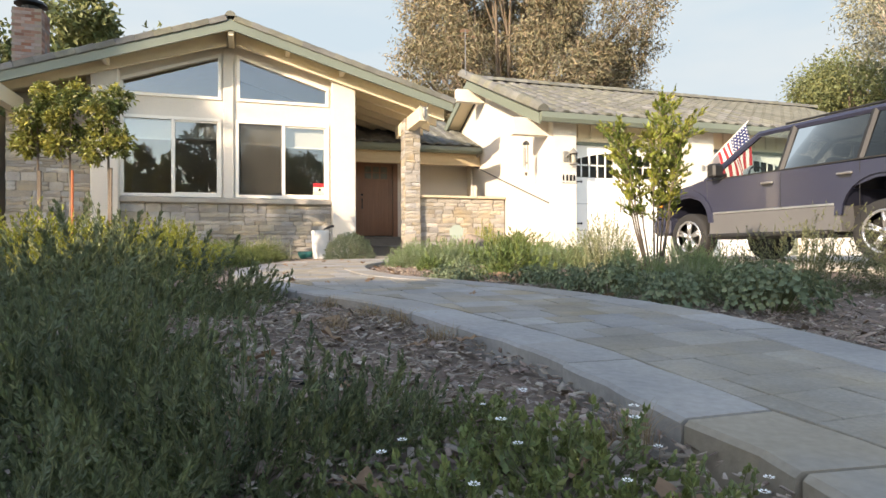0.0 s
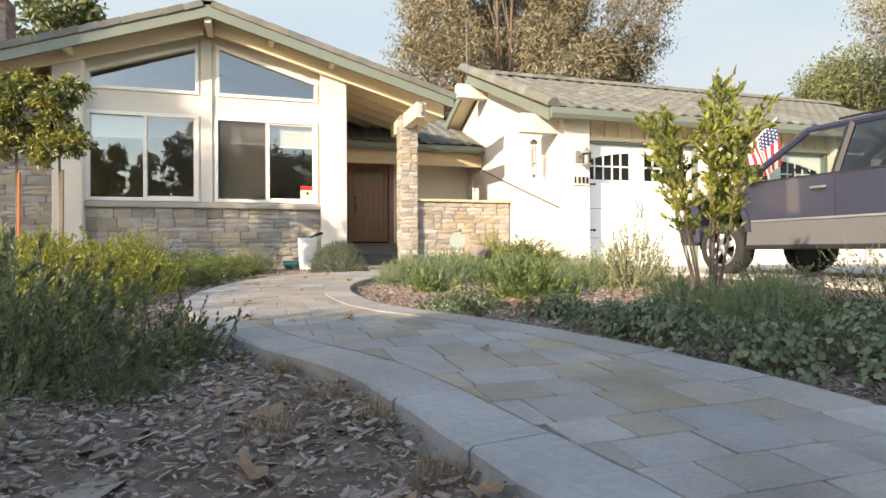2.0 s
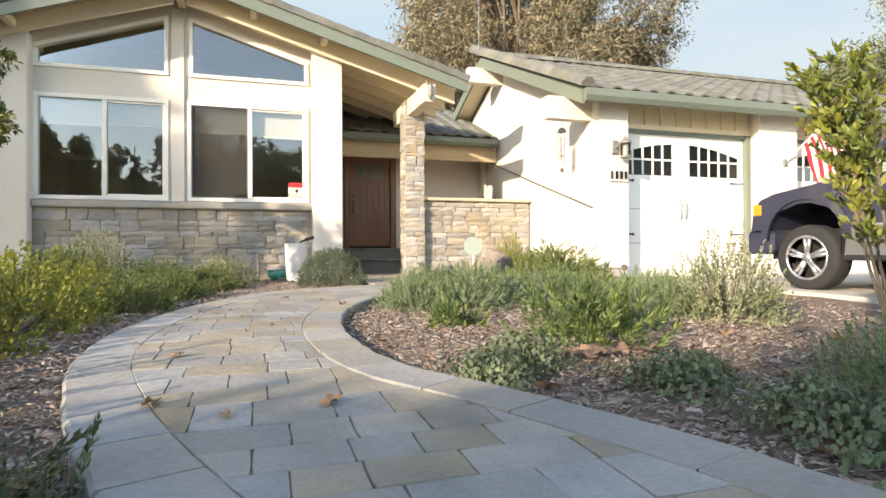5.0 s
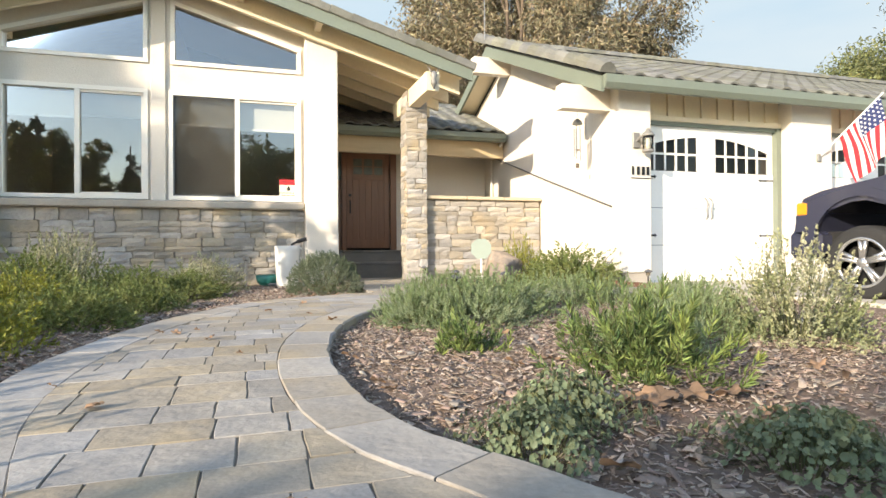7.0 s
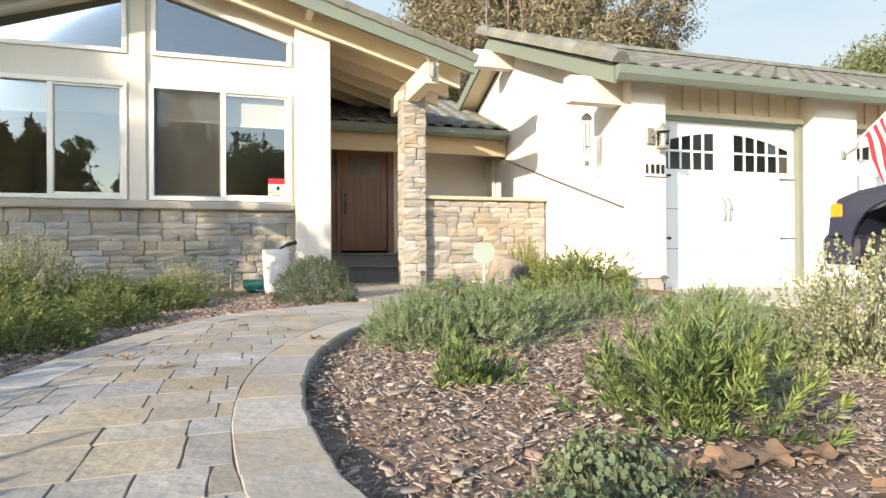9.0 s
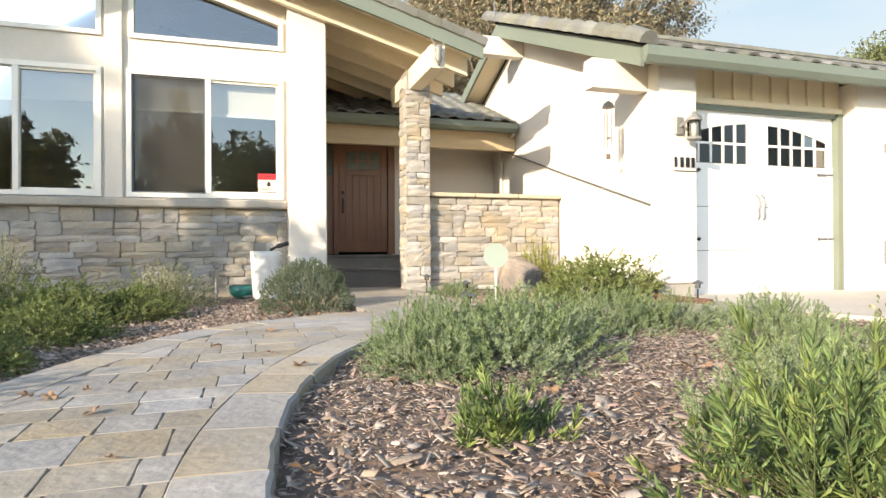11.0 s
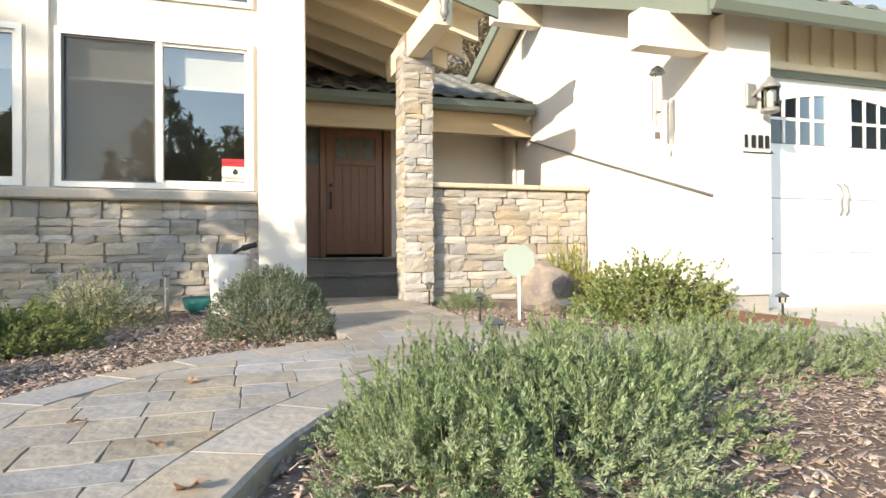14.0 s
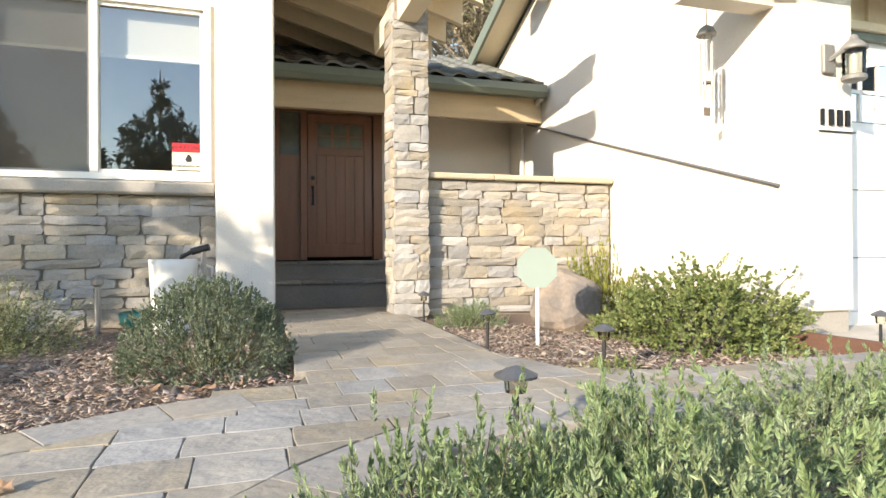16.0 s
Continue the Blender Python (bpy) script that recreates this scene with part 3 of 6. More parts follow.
def stone(w, h):
    key = (round(w / 0.04), round(h / 0.02))
    STONES.setdefault(key, [])
    if len(STONES[key]) < 4:
        STONES[key].append(stone_mesh(w, h, rs.uniform(0.022, 0.042)))
        return STONES[key][-1], 1, 1
    return rs.choice(STONES[key]), 1, 1


def veneer(parent, m, w, h, big=1.0):
    """Ledge stones in broken courses over a w x h face; m takes the face's (x, -depth, z)."""
    z = 0.0
    while z < h - 0.03:
        band = min(rs.choice((0.06, 0.08, 0.10, 0.13, 0.18)) * big, h - z)
        if h - z - band < 0.05:
            band = h - z
        x = 0.0
        while x < w - 0.01:
            L = min(rs.choice((0.18, 0.25, 0.32, 0.42, 0.54)) * rs.uniform(0.85, 1.1) * big, w - x)
            if w - x - L < 0.07:
                L = w - x
            split = band > 0.15 and rs.random() < 0.6
            for za, zb in (((z, z + band * 0.5), (z + band * 0.5, z + band)) if split else ((z, z + band),)):
                me, sx, sz = stone(L - 0.001, zb - za - 0.001)
                part("stone", me, None, parent, m=m @ Matrix.Translation((x + L / 2 + rs.uniform(-0.003, 0.003), 0, (za + zb) / 2)) @ Matrix.Rotation(rs.uniform(-0.035, 0.035), 4, "Y"))
            x += L
        z += band


base = part("stone_base", boxes((-2.54, 1.72, WALL_V - 0.06, WALL_V - 0.003, GROUND - 0.1, 1.62)), M_MORTAR, house, "grey-brown ledge stone veneer below the windows")
veneer(base, Matrix.Translation((-2.54, WALL_V - 0.06, 0.42)), 4.26, 1.20)
side = part("stone_wall", boxes((-4.55, -3.03, WALL_V - 0.0, WALL_V + 0.2, GROUND - 0.1, roof_z(-4.3))), M_MORTAR, house, "ledge stone wall in the eave's shade")
veneer(side, Matrix.Translation((-4.55, WALL_V, 0.42)), 1.52, 2.75)

# stone pier and half wall of the porch
PU0, PU1, PV0, PV1 = 3.34, 3.74, 13.50, 13.92
pier = part("stone_pier", boxes((PU0 + 0.04, PU1 - 0.04, PV0 + 0.04, PV1 - 0.04, GROUND - 0.05, 3.64)), M_MORTAR, house, "slim pier faced with buff ledge stone")
veneer(pier, Matrix.Translation((PU0 + 0.02, PV0 + 0.04, 0.45)), PU1 - PU0 - 0.04, 3.0)
veneer(pier, Matrix.Translation((PU0 + 0.04, PV1 - 0.02, 0.45)) @ Matrix.Rotation(-math.pi / 2, 4, "Z"), PV1 - PV0 - 0.04, 3.10)
veneer(pier, Matrix.Translation((PU1 - 0.04, PV0 + 0.02, 1.93)) @ Matrix.Rotation(math.pi / 2, 4, "Z"), PV1 - PV0 - 0.04, 1.62)
half = part("half_wall", boxes((PU1 - 0.03, 5.89, 13.66, 13.86, GROUND - 0.05, 1.83)), M_MORTAR, house, "low porch wall of buff ledge stone")
veneer(half, Matrix.Translation((PU1 - 0.02, 13.66, 0.45)), 5.89 - PU1, 1.38)
for a, b in ((PU1, 4.45), (4.456, 5.15), (5.156, 5.88)):
    part("cap_stone", boxes((a, b, 13.57, 13.95, 1.835, 1.895), bevel=0.012), M_CAP, half, "sandstone capping")

# ---- entry ----
DV = 16.4
part("wall", prism(bmesh.new(), [(2.2, GROUND), (2.36, GROUND), (2.36, 3.12), (3.86, 3.12), (3.86, GROUND), (6.1, GROUND), (6.1, 3.6), (2.2, 3.6)], DV, DV + 0.2), M_STUCCO, house)
part("porch_floor", boxes((2.2, 5.89, 15.62, DV + 0.2, GROUND - 0.1, 0.93)), M_STEP, house)
for k, (v, z) in enumerate(((15.58, 0.93), (15.22, 0.70))):
    st = part("step", boxes((2.22, 4.9, v, 15.62 if k == 0 else 15.585, GROUND - 0.1, z)), M_STEP, house, "dark stone entry step")
    for q in range(7):
        part("tread", boxes((2.23 + q * 0.38, 2.605 + q * 0.38, v - 0.03, 15.95 if k == 0 else 15.58, z + 0.001, z + 0.045), bevel=0.006), M_STEP, st)
door = part("front_door", boxes((2.80, 3.72, DV + 0.03, DV + 0.075, 1.02, 3.04)), M_DOOR, house, "reddish-brown craftsman front door, closed")
for a, b in ((2.80, 2.92), (3.60, 3.72)):
    part("stile", boxes((a, b, DV + 0.012, DV + 0.03, 1.02, 3.04), bevel=0.004), M_DOOR, door)
for a, b in ((1.02, 1.20), (2.46, 2.56), (2.92, 3.04)):
    part("rail", boxes((2.92, 3.60, DV + 0.012, DV + 0.03, a, b), bevel=0.004), M_DOOR, door)
for k in range(5):
    part("plank", boxes((2.925 + k * 0.135, 2.925 + k * 0.135 + 0.128, DV + 0.02, DV + 0.03, 1.20, 2.46), bevel=0.004), M_DOOR, door)
for i in range(3):
    for j in range(2):
        part("pane", boxes((2.95 + i * 0.22, 3.13 + i * 0.22, DV + 0.02, DV + 0.026, 2.575 + j * 0.175, 2.73 + j * 0.175)), M_OBSCURE, door)
part("muntin", boxes((3.13, 3.17, DV + 0.014, DV + 0.03, 2.56, 2.92), (3.35, 3.39, DV + 0.014, DV + 0.03, 2.56, 2.92), (2.92, 3.60, DV + 0.016, DV + 0.03, 2.73, 2.75)), M_DOOR, door)
bm = boxes((2.855, 2.885, DV - 0.045, DV - 0.03, 1.75, 2.02), (2.85, 2.89, DV - 0.03, DV + 0.012, 1.75, 1.78), (2.85, 2.89, DV - 0.03, DV + 0.012, 1.99, 2.02), bevel=0.004)
cyl(bm, (2.87, DV - 0.02, 2.13), (2.87, DV + 0.012, 2.13), 0.03)
part("door_handle", bm, M_DARK, door, "long dark handle and deadbolt")
light = part("sidelight", boxes((2.42, 2.70, DV + 0.03, DV + 0.06, 0.98, 2.45)), M_DOOR, house, "brown door surround with narrow sidelight")
for row in ((2.36, 2.42, DV - 0.02, DV + 0.06, 0.98, 3.12), (2.70, 2.79, DV - 0.03, DV + 0.08, 0.98, 3.12), (3.73, 3.86, DV - 0.03, DV + 0.08, 0.98, 3.12), (2.79, 3.73, DV - 0.03, DV + 0.08, 3.05, 3.12), (2.42, 2.70, DV - 0.02, DV + 0.06, 3.05, 3.12)):
    part("jamb", boxes(row, bevel=0.004), M_DOOR, light)
part("pane", boxes((2.42, 2.70, DV + 0.03, DV + 0.036, 2.45, 3.05)), M_OBSCURE, light)
# low entry roof
er = part("entry_roof", prism(bmesh.new(), [(15.2, 3.36), (18.6, 4.75), (18.6, 4.62), (15.2, 3.24)], 2.22, 5.88, "u"), M_TILE_FAR, house)
# cream header, coloured darker for the porch shade
part("header_beam", boxes((2.21, 5.88, 15.30, 15.42, 2.86, 3.2)), M_CREAM_SHADED, house)
part("gutter", prism(bmesh.new(), [(15.05, 3.32), (15.20, 3.32), (15.20, 3.16), (15.08, 3.16), (15.03, 3.22)], 2.22, 5.84, "u"), M_GREEN, house, "green eaves gutter")
part("soffit", boxes((2.21, 5.88, 15.42, DV - 0.002, 3.14, 3.18)), M_CREAM, house)

# ---- garage ----
GW = 5.90
GA_V, GA_Z, GE_V, GE_Z = 15.10, 4.90, 10.94, 3.17
def gz_at(v):
    return GE_Z + (GA_Z - GE_Z) * (v - GE_V) / (GA_V - GE_V) if v < GA_V else GA_Z - 0.44 * (v - GA_V)
part("wall", prism(bmesh.new(), [(11.42, GROUND), (20.2, GROUND), (20.2, gz_at(20.2)), (GA_V, GA_Z), (11.42, gz_at(11.42))], GW, GW + 0.2, "u"), M_STUCCO, house)
part("pier", boxes((GW - 0.003, 6.45, 11.2, 11.62, 0.62, 3.30), bevel=0.012), M_STUCCO, house)
part("footing", boxes((GW + 0.02, 6.43, 11.23, 11.62, GROUND - 0.1, 0.62)), M_SILL, house)
part("pier", boxes((9.08, 9.92, 11.2, 11.62, 0.42, 3.30), bevel=0.012), M_STUCCO, house)
part("pier", boxes((12.55, 13.4, 11.2, 11.62, 0.42, 3.30), bevel=0.012), M_STUCCO, house)
for row in ((13.4, 17.0, 11.42, 11.62, GROUND, 3.40), (16.8, 17.0, 11.62, 20.2, GROUND, 3.4), (6.1, 17.0, 20.0, 20.2, GROUND, 3.0)):
    part("wall", boxes(row), M_STUCCO, house)
for a, b in ((6.45, 9.08), (9.92, 12.55)):
    gw = part("wall", boxes((a, b, 11.46, 11.62, 2.93, 3.42)), M_CREAM, house, "cream board and batten panel above the garage door")
    n = int((b - a) / 0.31)
    for k in range(n):
        u = a + 0.16 + k * 0.31
        part("batten", boxes((u, u + 0.05, 11.425, 11.462, 2.98, 3.42), bevel=0.006), M_CREAM, gw)
    part("trim", boxes((a, b, 11.40, 11.465, 2.90, 2.975), bevel=0.006), M_CREAM, gw)
    part("jamb", boxes((b - 0.09, b, 11.40, 11.55, 0.46, 2.90), (a, b - 0.09, 11.44, 11.55, 2.84, 2.90)), M_GREEN, gw, "green painted door jamb")


def garage_door(u0):
    """A white carriage-style door, 2.54 wide, with two arched rows of panes."""
    d = part("garage_door", boxes((u0, u0 + 2.54, 11.50, 11.54, 0.45, 2.16)), M_GARAGE, house, "white carriage-style garage door, closed")
    bm = boxes((u0, u0 + 0.09, 11.50, 11.54, 2.16, 2.84), (u0 + 1.07, u0 + 1.41, 11.50, 11.54, 2.16, 2.84), (u0 + 2.45, u0 + 2.54, 11.50, 11.54, 2.16, 2.84))
    groups = ((u0 + 0.09, u0 + 1.07, True), (u0 + 1.41, u0 + 2.45, False))
    def arch(u):
        t = (u - u0 - 1.24) / 1.25
        return 2.70 - 0.22 * t * t
    for a, b, _ in groups:
        n = 12
        us = [a + (b - a) * k / n for k in range(n + 1)]
        prism(bm, [(u, arch(u)) for u in us] + [(b, 2.84), (a, 2.84)], 11.50, 11.54)
    part("panel", bm, M_GARAGE, d)
    for k in range(1, 4):
        z = 0.45 + 0.57 * k
        part("groove", boxes((u0 + 0.01, u0 + 2.53, 11.496, 11.502, z - 0.004, z + 0.004)), M_CLAD, d)
    for ua, ub, za, zb in ((0, 0.10, 0.45, 2.16), (1.13, 1.225, 0.45, 2.16), (1.255, 1.35, 0.45, 2.16), (2.44, 2.54, 0.45, 2.16), (0.10, 1.13, 0.45, 0.57), (1.35, 2.44, 0.45, 0.57)):
        part("overlay_board", boxes((u0 + ua, u0 + ub, 11.485, 11.50, za, zb), bevel=0.004), M_GARAGE, d)
    for a, b, _ in groups:
        bm = boxes((a, b, 11.505, 11.535, 2.405, 2.435))
        for k in range(1, 5):
            u = a + (b - a) * k / 5
            box(bm, u - 0.014, u + 0.014, 11.505, 11.535, 2.16, arch(u))
        part("muntin", bm, M_GARAGE, d)
        for k in range(5):
            ua, ub = a + (b - a) * k / 5, a + (b - a) * (k + 1) / 5
            for z0, lo in ((2.16, True), (2.435, False)):
                bm = bmesh.new()
                za, zb = (2.405, 2.405) if lo else (arch(ua), arch(ub))
                bm.faces.new([bm.verts.new(p) for p in ((ua, 11.522, z0), (ub, 11.522, z0), (ub, 11.522, zb), (ua, 11.522, za))])
                part("pane", bm, M_DARKGLASS, d)
    for u, s in ((u0 + 1.20, 1), (u0 + 1.29, 1)):
        bm = bmesh.new()
        tube(bm, [(u + s * 0.02, 11.485, 1.42), (u + s * 0.01, 11.45, 1.47), (u - s * 0.012, 11.44, 1.57), (u + s * 0.012, 11.44, 1.65), (u + s * 0.0, 11.45, 1.72), (u - s * 0.02, 11.485, 1.76)], 0.012, 0.012)
        part("handle", bm, M_BRONZE, d)
    for z in (1.17, 2.06):
        for ua, ub in ((u0 + 0.0, u0 + 0.26), (u0 + 2.28, u0 + 2.54)):
            bm = boxes((ua, ub, 11.478, 11.486, z - 0.014, z + 0.014))
            tip = ub if ua == u0 else ua
            prism(bm, [(tip, z - 0.03), (tip + (0.04 if ua == u0 else -0.04), z), (tip, z + 0.03)], 11.478, 11.486)
            part("hinge_strap", bm, M_DARK if ua == u0 else M_CLAD, d)
    return d


garage_door(6.45)
garage_door(9.92)
part("inner_wall", boxes((6.1, 16.8, 13.5, 13.6, GROUND, 3.3)), M_ROOM, house)
part("inner_floor", boxes((6.1, 16.8, 11.62, 13.5, GROUND, 0.45)), M_CONCRETE, house)
# roof planes, fascias, gutter
GU0, GU1 = 5.45, 17.3
groof = part("garage_roof", prism(prism(bmesh.new(), [(GE_V, GE_Z + 0.10), (GA_V, GA_Z + 0.10), (GA_V, GA_Z + 0.20), (GE_V, GE_Z + 0.20)], GU0 + 0.03, GU1, "u"), [(GA_V, GA_Z + 0.10), (20.4, gz_at(20.4) + 0.10), (20.4, gz_at(20.4) + 0.20), (GA_V, GA_Z + 0.20)], GU0 + 0.03, GU1, "u"), M_TILE_FAR, house)
part("fascia", prism(bmesh.new(), [(GE_V - 0.04, GE_Z - 0.06), (GA_V, GA_Z - 0.04), (GA_V, GA_Z + 0.17), (GE_V - 0.04, GE_Z + 0.15)], GU0 - 0.015, GU0 + 0.03, "u"), M_GREEN, house)
part("fascia", prism(bmesh.new(), [(GA_V, GA_Z - 0.04), (18.3, gz_at(18.3) - 0.04), (18.3, gz_at(18.3) + 0.17), (GA_V, GA_Z + 0.17)], GU0 - 0.015, GU0 + 0.03, "u"), M_GREEN, house)
part("soffit", prism(prism(bmesh.new(), [(GE_V, GE_Z + 0.08), (GA_V, GA_Z + 0.08), (GA_V, GA_Z + 0.098), (GE_V, GE_Z + 0.098)], GU0 + 0.031, GU1, "u"), [(GA_V, GA_Z + 0.08), (18.3, gz_at(18.3) + 0.08), (18.3, gz_at(18.3) + 0.098), (GA_V, GA_Z + 0.098)], GU0 + 0.031, GW - 0.002, "u"), M_CREAM, house)
part("gutter", prism(bmesh.new(), [(GE_V - 0.12, GE_Z + 0.17), (GE_V, GE_Z + 0.17), (GE_V, GE_Z - 0.01), (GE_V - 0.08, GE_Z - 0.01), (GE_V - 0.12, GE_Z + 0.06)], GU0 + 0.02, GU1, "u"), M_GREEN, house, "green eaves gutter")
# outriggers under the rake
for v, h in ((11.50, 0.35), (15.05, 0.32)):
    bm = bmesh.new()
    z1 = gz_at(v - 0.10) - 0.03
    prism(bm, [(GU0 - 0.33, z1), (GW + 0.02, z1), (GW + 0.02, z1 - h), (GU0 - 0.33, z1 - h)], v - 0.10, v + 0.10)
    part("outrigger", bm, M_STUCCO, house, "cream boxed outrigger under the roof's rake")
# hip-end and field tiles
def field_tile():
    bm = bmesh.new()
    prof = [(-0.165, 0.0), (-0.13, 0.032), (-0.07, 0.042), (-0.01, 0.032), (0.03, 0.008), (0.10, 0.0), (0.165, 0.0)]
    lo = [bm.verts.new((x, 0.0, z)) for x, z in prof]
    hi = [bm.verts.new((x, 0.40, z - 0.012)) for x, z in prof]
    for k in range(len(prof) - 1):
        bm.faces.new((lo[k], lo[k + 1], hi[k + 1], hi[k]))
    dn = [bm.verts.new((x, 0.0, z - 0.03)) for x, z in prof]
    for k in range(len(prof) - 1):
        bm.faces.new((dn[k], dn[k + 1], lo[k + 1], lo[k]))
    return mesh_of("field_tile", bm, M_TILE)
FIELD = field_tile()
g_ang = math.atan((GA_Z - GE_Z) / (GA_V - GE_V))
tv, tf = [], []
fv = [tuple(v.co) for v in FIELD.vertices]
ff = [tuple(p.vertices) for p in FIELD.polygons]
for r in range(14):
    v = GE_V - 0.07 + r * 0.335 * math.cos(g_ang)
    z = GE_Z + 0.225 + (v - GE_V) * math.tan(g_ang)
    for c in range(35):
        u = GU0 + 0.33 + c * 0.325
        m = Matrix.Translation((u, v, z)) @ Matrix.Rotation(g_ang, 4, "X") @ Matrix.Rotation(rs.uniform(-0.012, 0.012), 4, "Z")
        if c < 20:
            part("tile", FIELD, None, groof, m=m)
        else:
            n0 = len(tv)
            tv += [tuple(m @ Vector(p)) for p in fv]
            tf += [tuple(i + n0 for i in f) for f in ff]
me = bpy.data.meshes.new("tiles_joined")
me.from_pydata(tv, [], tf)
me.materials.append(M_TILE_FAR)
tagged(part("tiles", me, None, groof), kind="stuff")
for k in range(15):
    v = GE_V - 0.08 + k * 0.345 * math.cos(g_ang)
    m = Matrix.Translation((GU0 + 0.06, v, GE_Z + 0.225 + (v - GE_V) * math.tan(g_ang))) @ Matrix.Rotation(math.pi / 2, 4, "Z") @ Matrix.Rotation(-g_ang - 0.04, 4, "Y") @ Matrix.Diagonal((1, 1.2, 1.35, 1))
    part("tile", ridge_tile, None, groof, m=m)
for k in range(36):
    part("tile", ridge_tile, None, groof, m=Matrix.Translation((GU0 + k * 0.33, GA_V, GA_Z + 0.24)) @ Matrix.Rotation(0.03, 4, "Y"))
# entry roof tiles
e_ang = math.atan(1.39 / 3.4)
for r in range(9):
    v = 15.12 + r * 0.335 * math.cos(e_ang)
    z = 3.375 + (v - 15.12) * math.tan(e_ang)
    for c in range(11):
        part("tile", FIELD, None, er, m=Matrix.Translation((2.42 + c * 0.325, v, z)) @ Matrix.Rotation(e_ang, 4, "X"))

# dark sheet added behind door and sidelight, in place of an unlit interior
part("lining", boxes((2.32, 3.9, DV + 0.45, DV + 0.47, 0.93, 3.2)), M_DARK, house)

# ---- plants ----
def kites(P, D, S, ln, w, fold=0.25):
    """Leaf kites: base P, direction D, side S, arrays; returns verts and faces."""
    n = len(P)
    ln, w = ln[:, None], w[:, None]
    Nn = np.cross(D, S)
    mid = P + D * ln * 0.45
    V = np.stack([P, mid + S * w * 0.5 + Nn * w * fold, P + D * ln - Nn * ln * 0.12, mid - S * w * 0.5 + Nn * w * fold], 1).reshape(-1, 3)
    i = np.arange(n)[:, None] * 4
    F = np.concatenate([i + [0, 1, 2], i + [0, 2, 3]], 1).reshape(-1, 3)
    return V, F


def unit(a):
    return a / (np.linalg.norm(a, axis=-1, keepdims=True) + 1e-9)


def mesh_from(name, V, F, material):
    me = bpy.data.meshes.new(name)
    me.vertices.add(len(V))
    me.vertices.foreach_set("co", np.ascontiguousarray(V, dtype=np.float32).ravel())
    F = np.ascontiguousarray(F, dtype=np.int32)
    k = F.shape[1]
    me.loops.add(F.size)
    me.loops.foreach_set("vertex_index", F.ravel())
    me.polygons.add(len(F))
    me.polygons.foreach_set("loop_start", np.arange(0, F.size, k, dtype=np.int32))
    me.polygons.foreach_set("loop_total", np.full(len(F), k, dtype=np.int32))
    me.update(calc_edges=True)
    me.materials.append(material)
    return me


def mound(seed, n, k, r, h, leaf, width, material, name, length=0.17, up=0.6, lumps=0.2, spray=1.0, deep=0.35, fold=0.25):
    """A full rounded shrub: n leafy shoots that point out of a lumpy dome, k leaves each, and the mesh of its stems."""
    g = np.random.default_rng(seed)
    ct, th = g.uniform(0.0, 1.0, n), g.uniform(0, 2 * np.pi, n)
    st = np.sqrt(1 - ct ** 2)
    out = np.stack([np.cos(th) * st, np.sin(th) * st, ct], 1)
    wave = np.sin(3 * th + seed + 2 * ct) + 0.8 * np.sin(5 * th - 6 * ct + 2 * seed) + 0.7 * np.sin(9 * th + 7 * ct + seed)
    size = 1 + lumps * 0.5 * wave + g.normal(0, 0.35 * lumps, n)
    tip = out * np.array([r, r, h]) * np.clip(size, 0.6, 1.35)[:, None] * (1 - deep * g.random(n) ** 2)[:, None]
    tip[:, 2] = np.maximum(tip[:, 2], 0.025)
    A = unit(out * [1, 1, 0.6] + np.array([0, 0, up]) + g.normal(0, 0.28, (n, 3)))
    L = length * g.uniform(0.5, 1.3, n)
    bend = g.normal(0, 0.25, (n, 3)) * L[:, None]
    t = 1 - np.sort(g.random((n, k)), 1) ** 1.25
    t3 = t[..., None]
    P = tip[:, None] - A[:, None] * (L[:, None, None] * (1 - t3)) + bend[:, None] * (t3 * (1 - t3))
    P[..., 2] = np.maximum(P[..., 2], 0.01)
    a = g.uniform(0, 2 * np.pi, (n, k))
    ref = unit(np.cross(A, np.array([0.3, 0.2, 0.93]) + 0 * A))
    oth = np.cross(A, ref)
    side = np.cos(a)[..., None] * ref[:, None] + np.sin(a)[..., None] * oth[:, None]
    D = unit(side * spray * (1.15 - 0.75 * t3) + A[:, None] * (0.4 + 0.6 * t3) + g.normal(0, 0.12, P.shape))
    S = unit(np.cross(D, A[:, None] + g.normal(0, 0.35, P.shape)))
    m = n * k
    V, F = kites(P.reshape(m, 3), D.reshape(m, 3), S.reshape(m, 3), leaf * g.uniform(0.65, 1.2, m) * (1.1 - 0.35 * t.reshape(m)), width * g.uniform(0.75, 1.2, m), fold)
    leaves = mesh_from(name, V, F, material)
    ns = min(n, 110)
    foot = tip[:ns] * np.array([0.3, 0.3, 0])
    knee = tip[:ns] - A[:ns] * L[:ns, None]
    knee[:, 2] = np.maximum(knee[:, 2], 0.01)
    sv, sf = [], []
    for i in range(ns):
        for j, c in enumerate((foot[i], knee[i], tip[i])):
            rr = 0.0045 * (1 - 0.35 * j)
            for q in range(3):
                sv.append(c + [rr * math.cos(2.094 * q), rr * math.sin(2.094 * q), 0])
        o = i * 9
        for j in range(2):
            for q in range(3):
                sf.append((o + j * 3 + q, o + j * 3 + (q + 1) % 3, o + j * 3 + 3 + (q + 1) % 3, o + j * 3 + 3 + q))
    return leaves, mesh_from(name + "_stems", np.array(sv), np.array(sf), M_STEM)


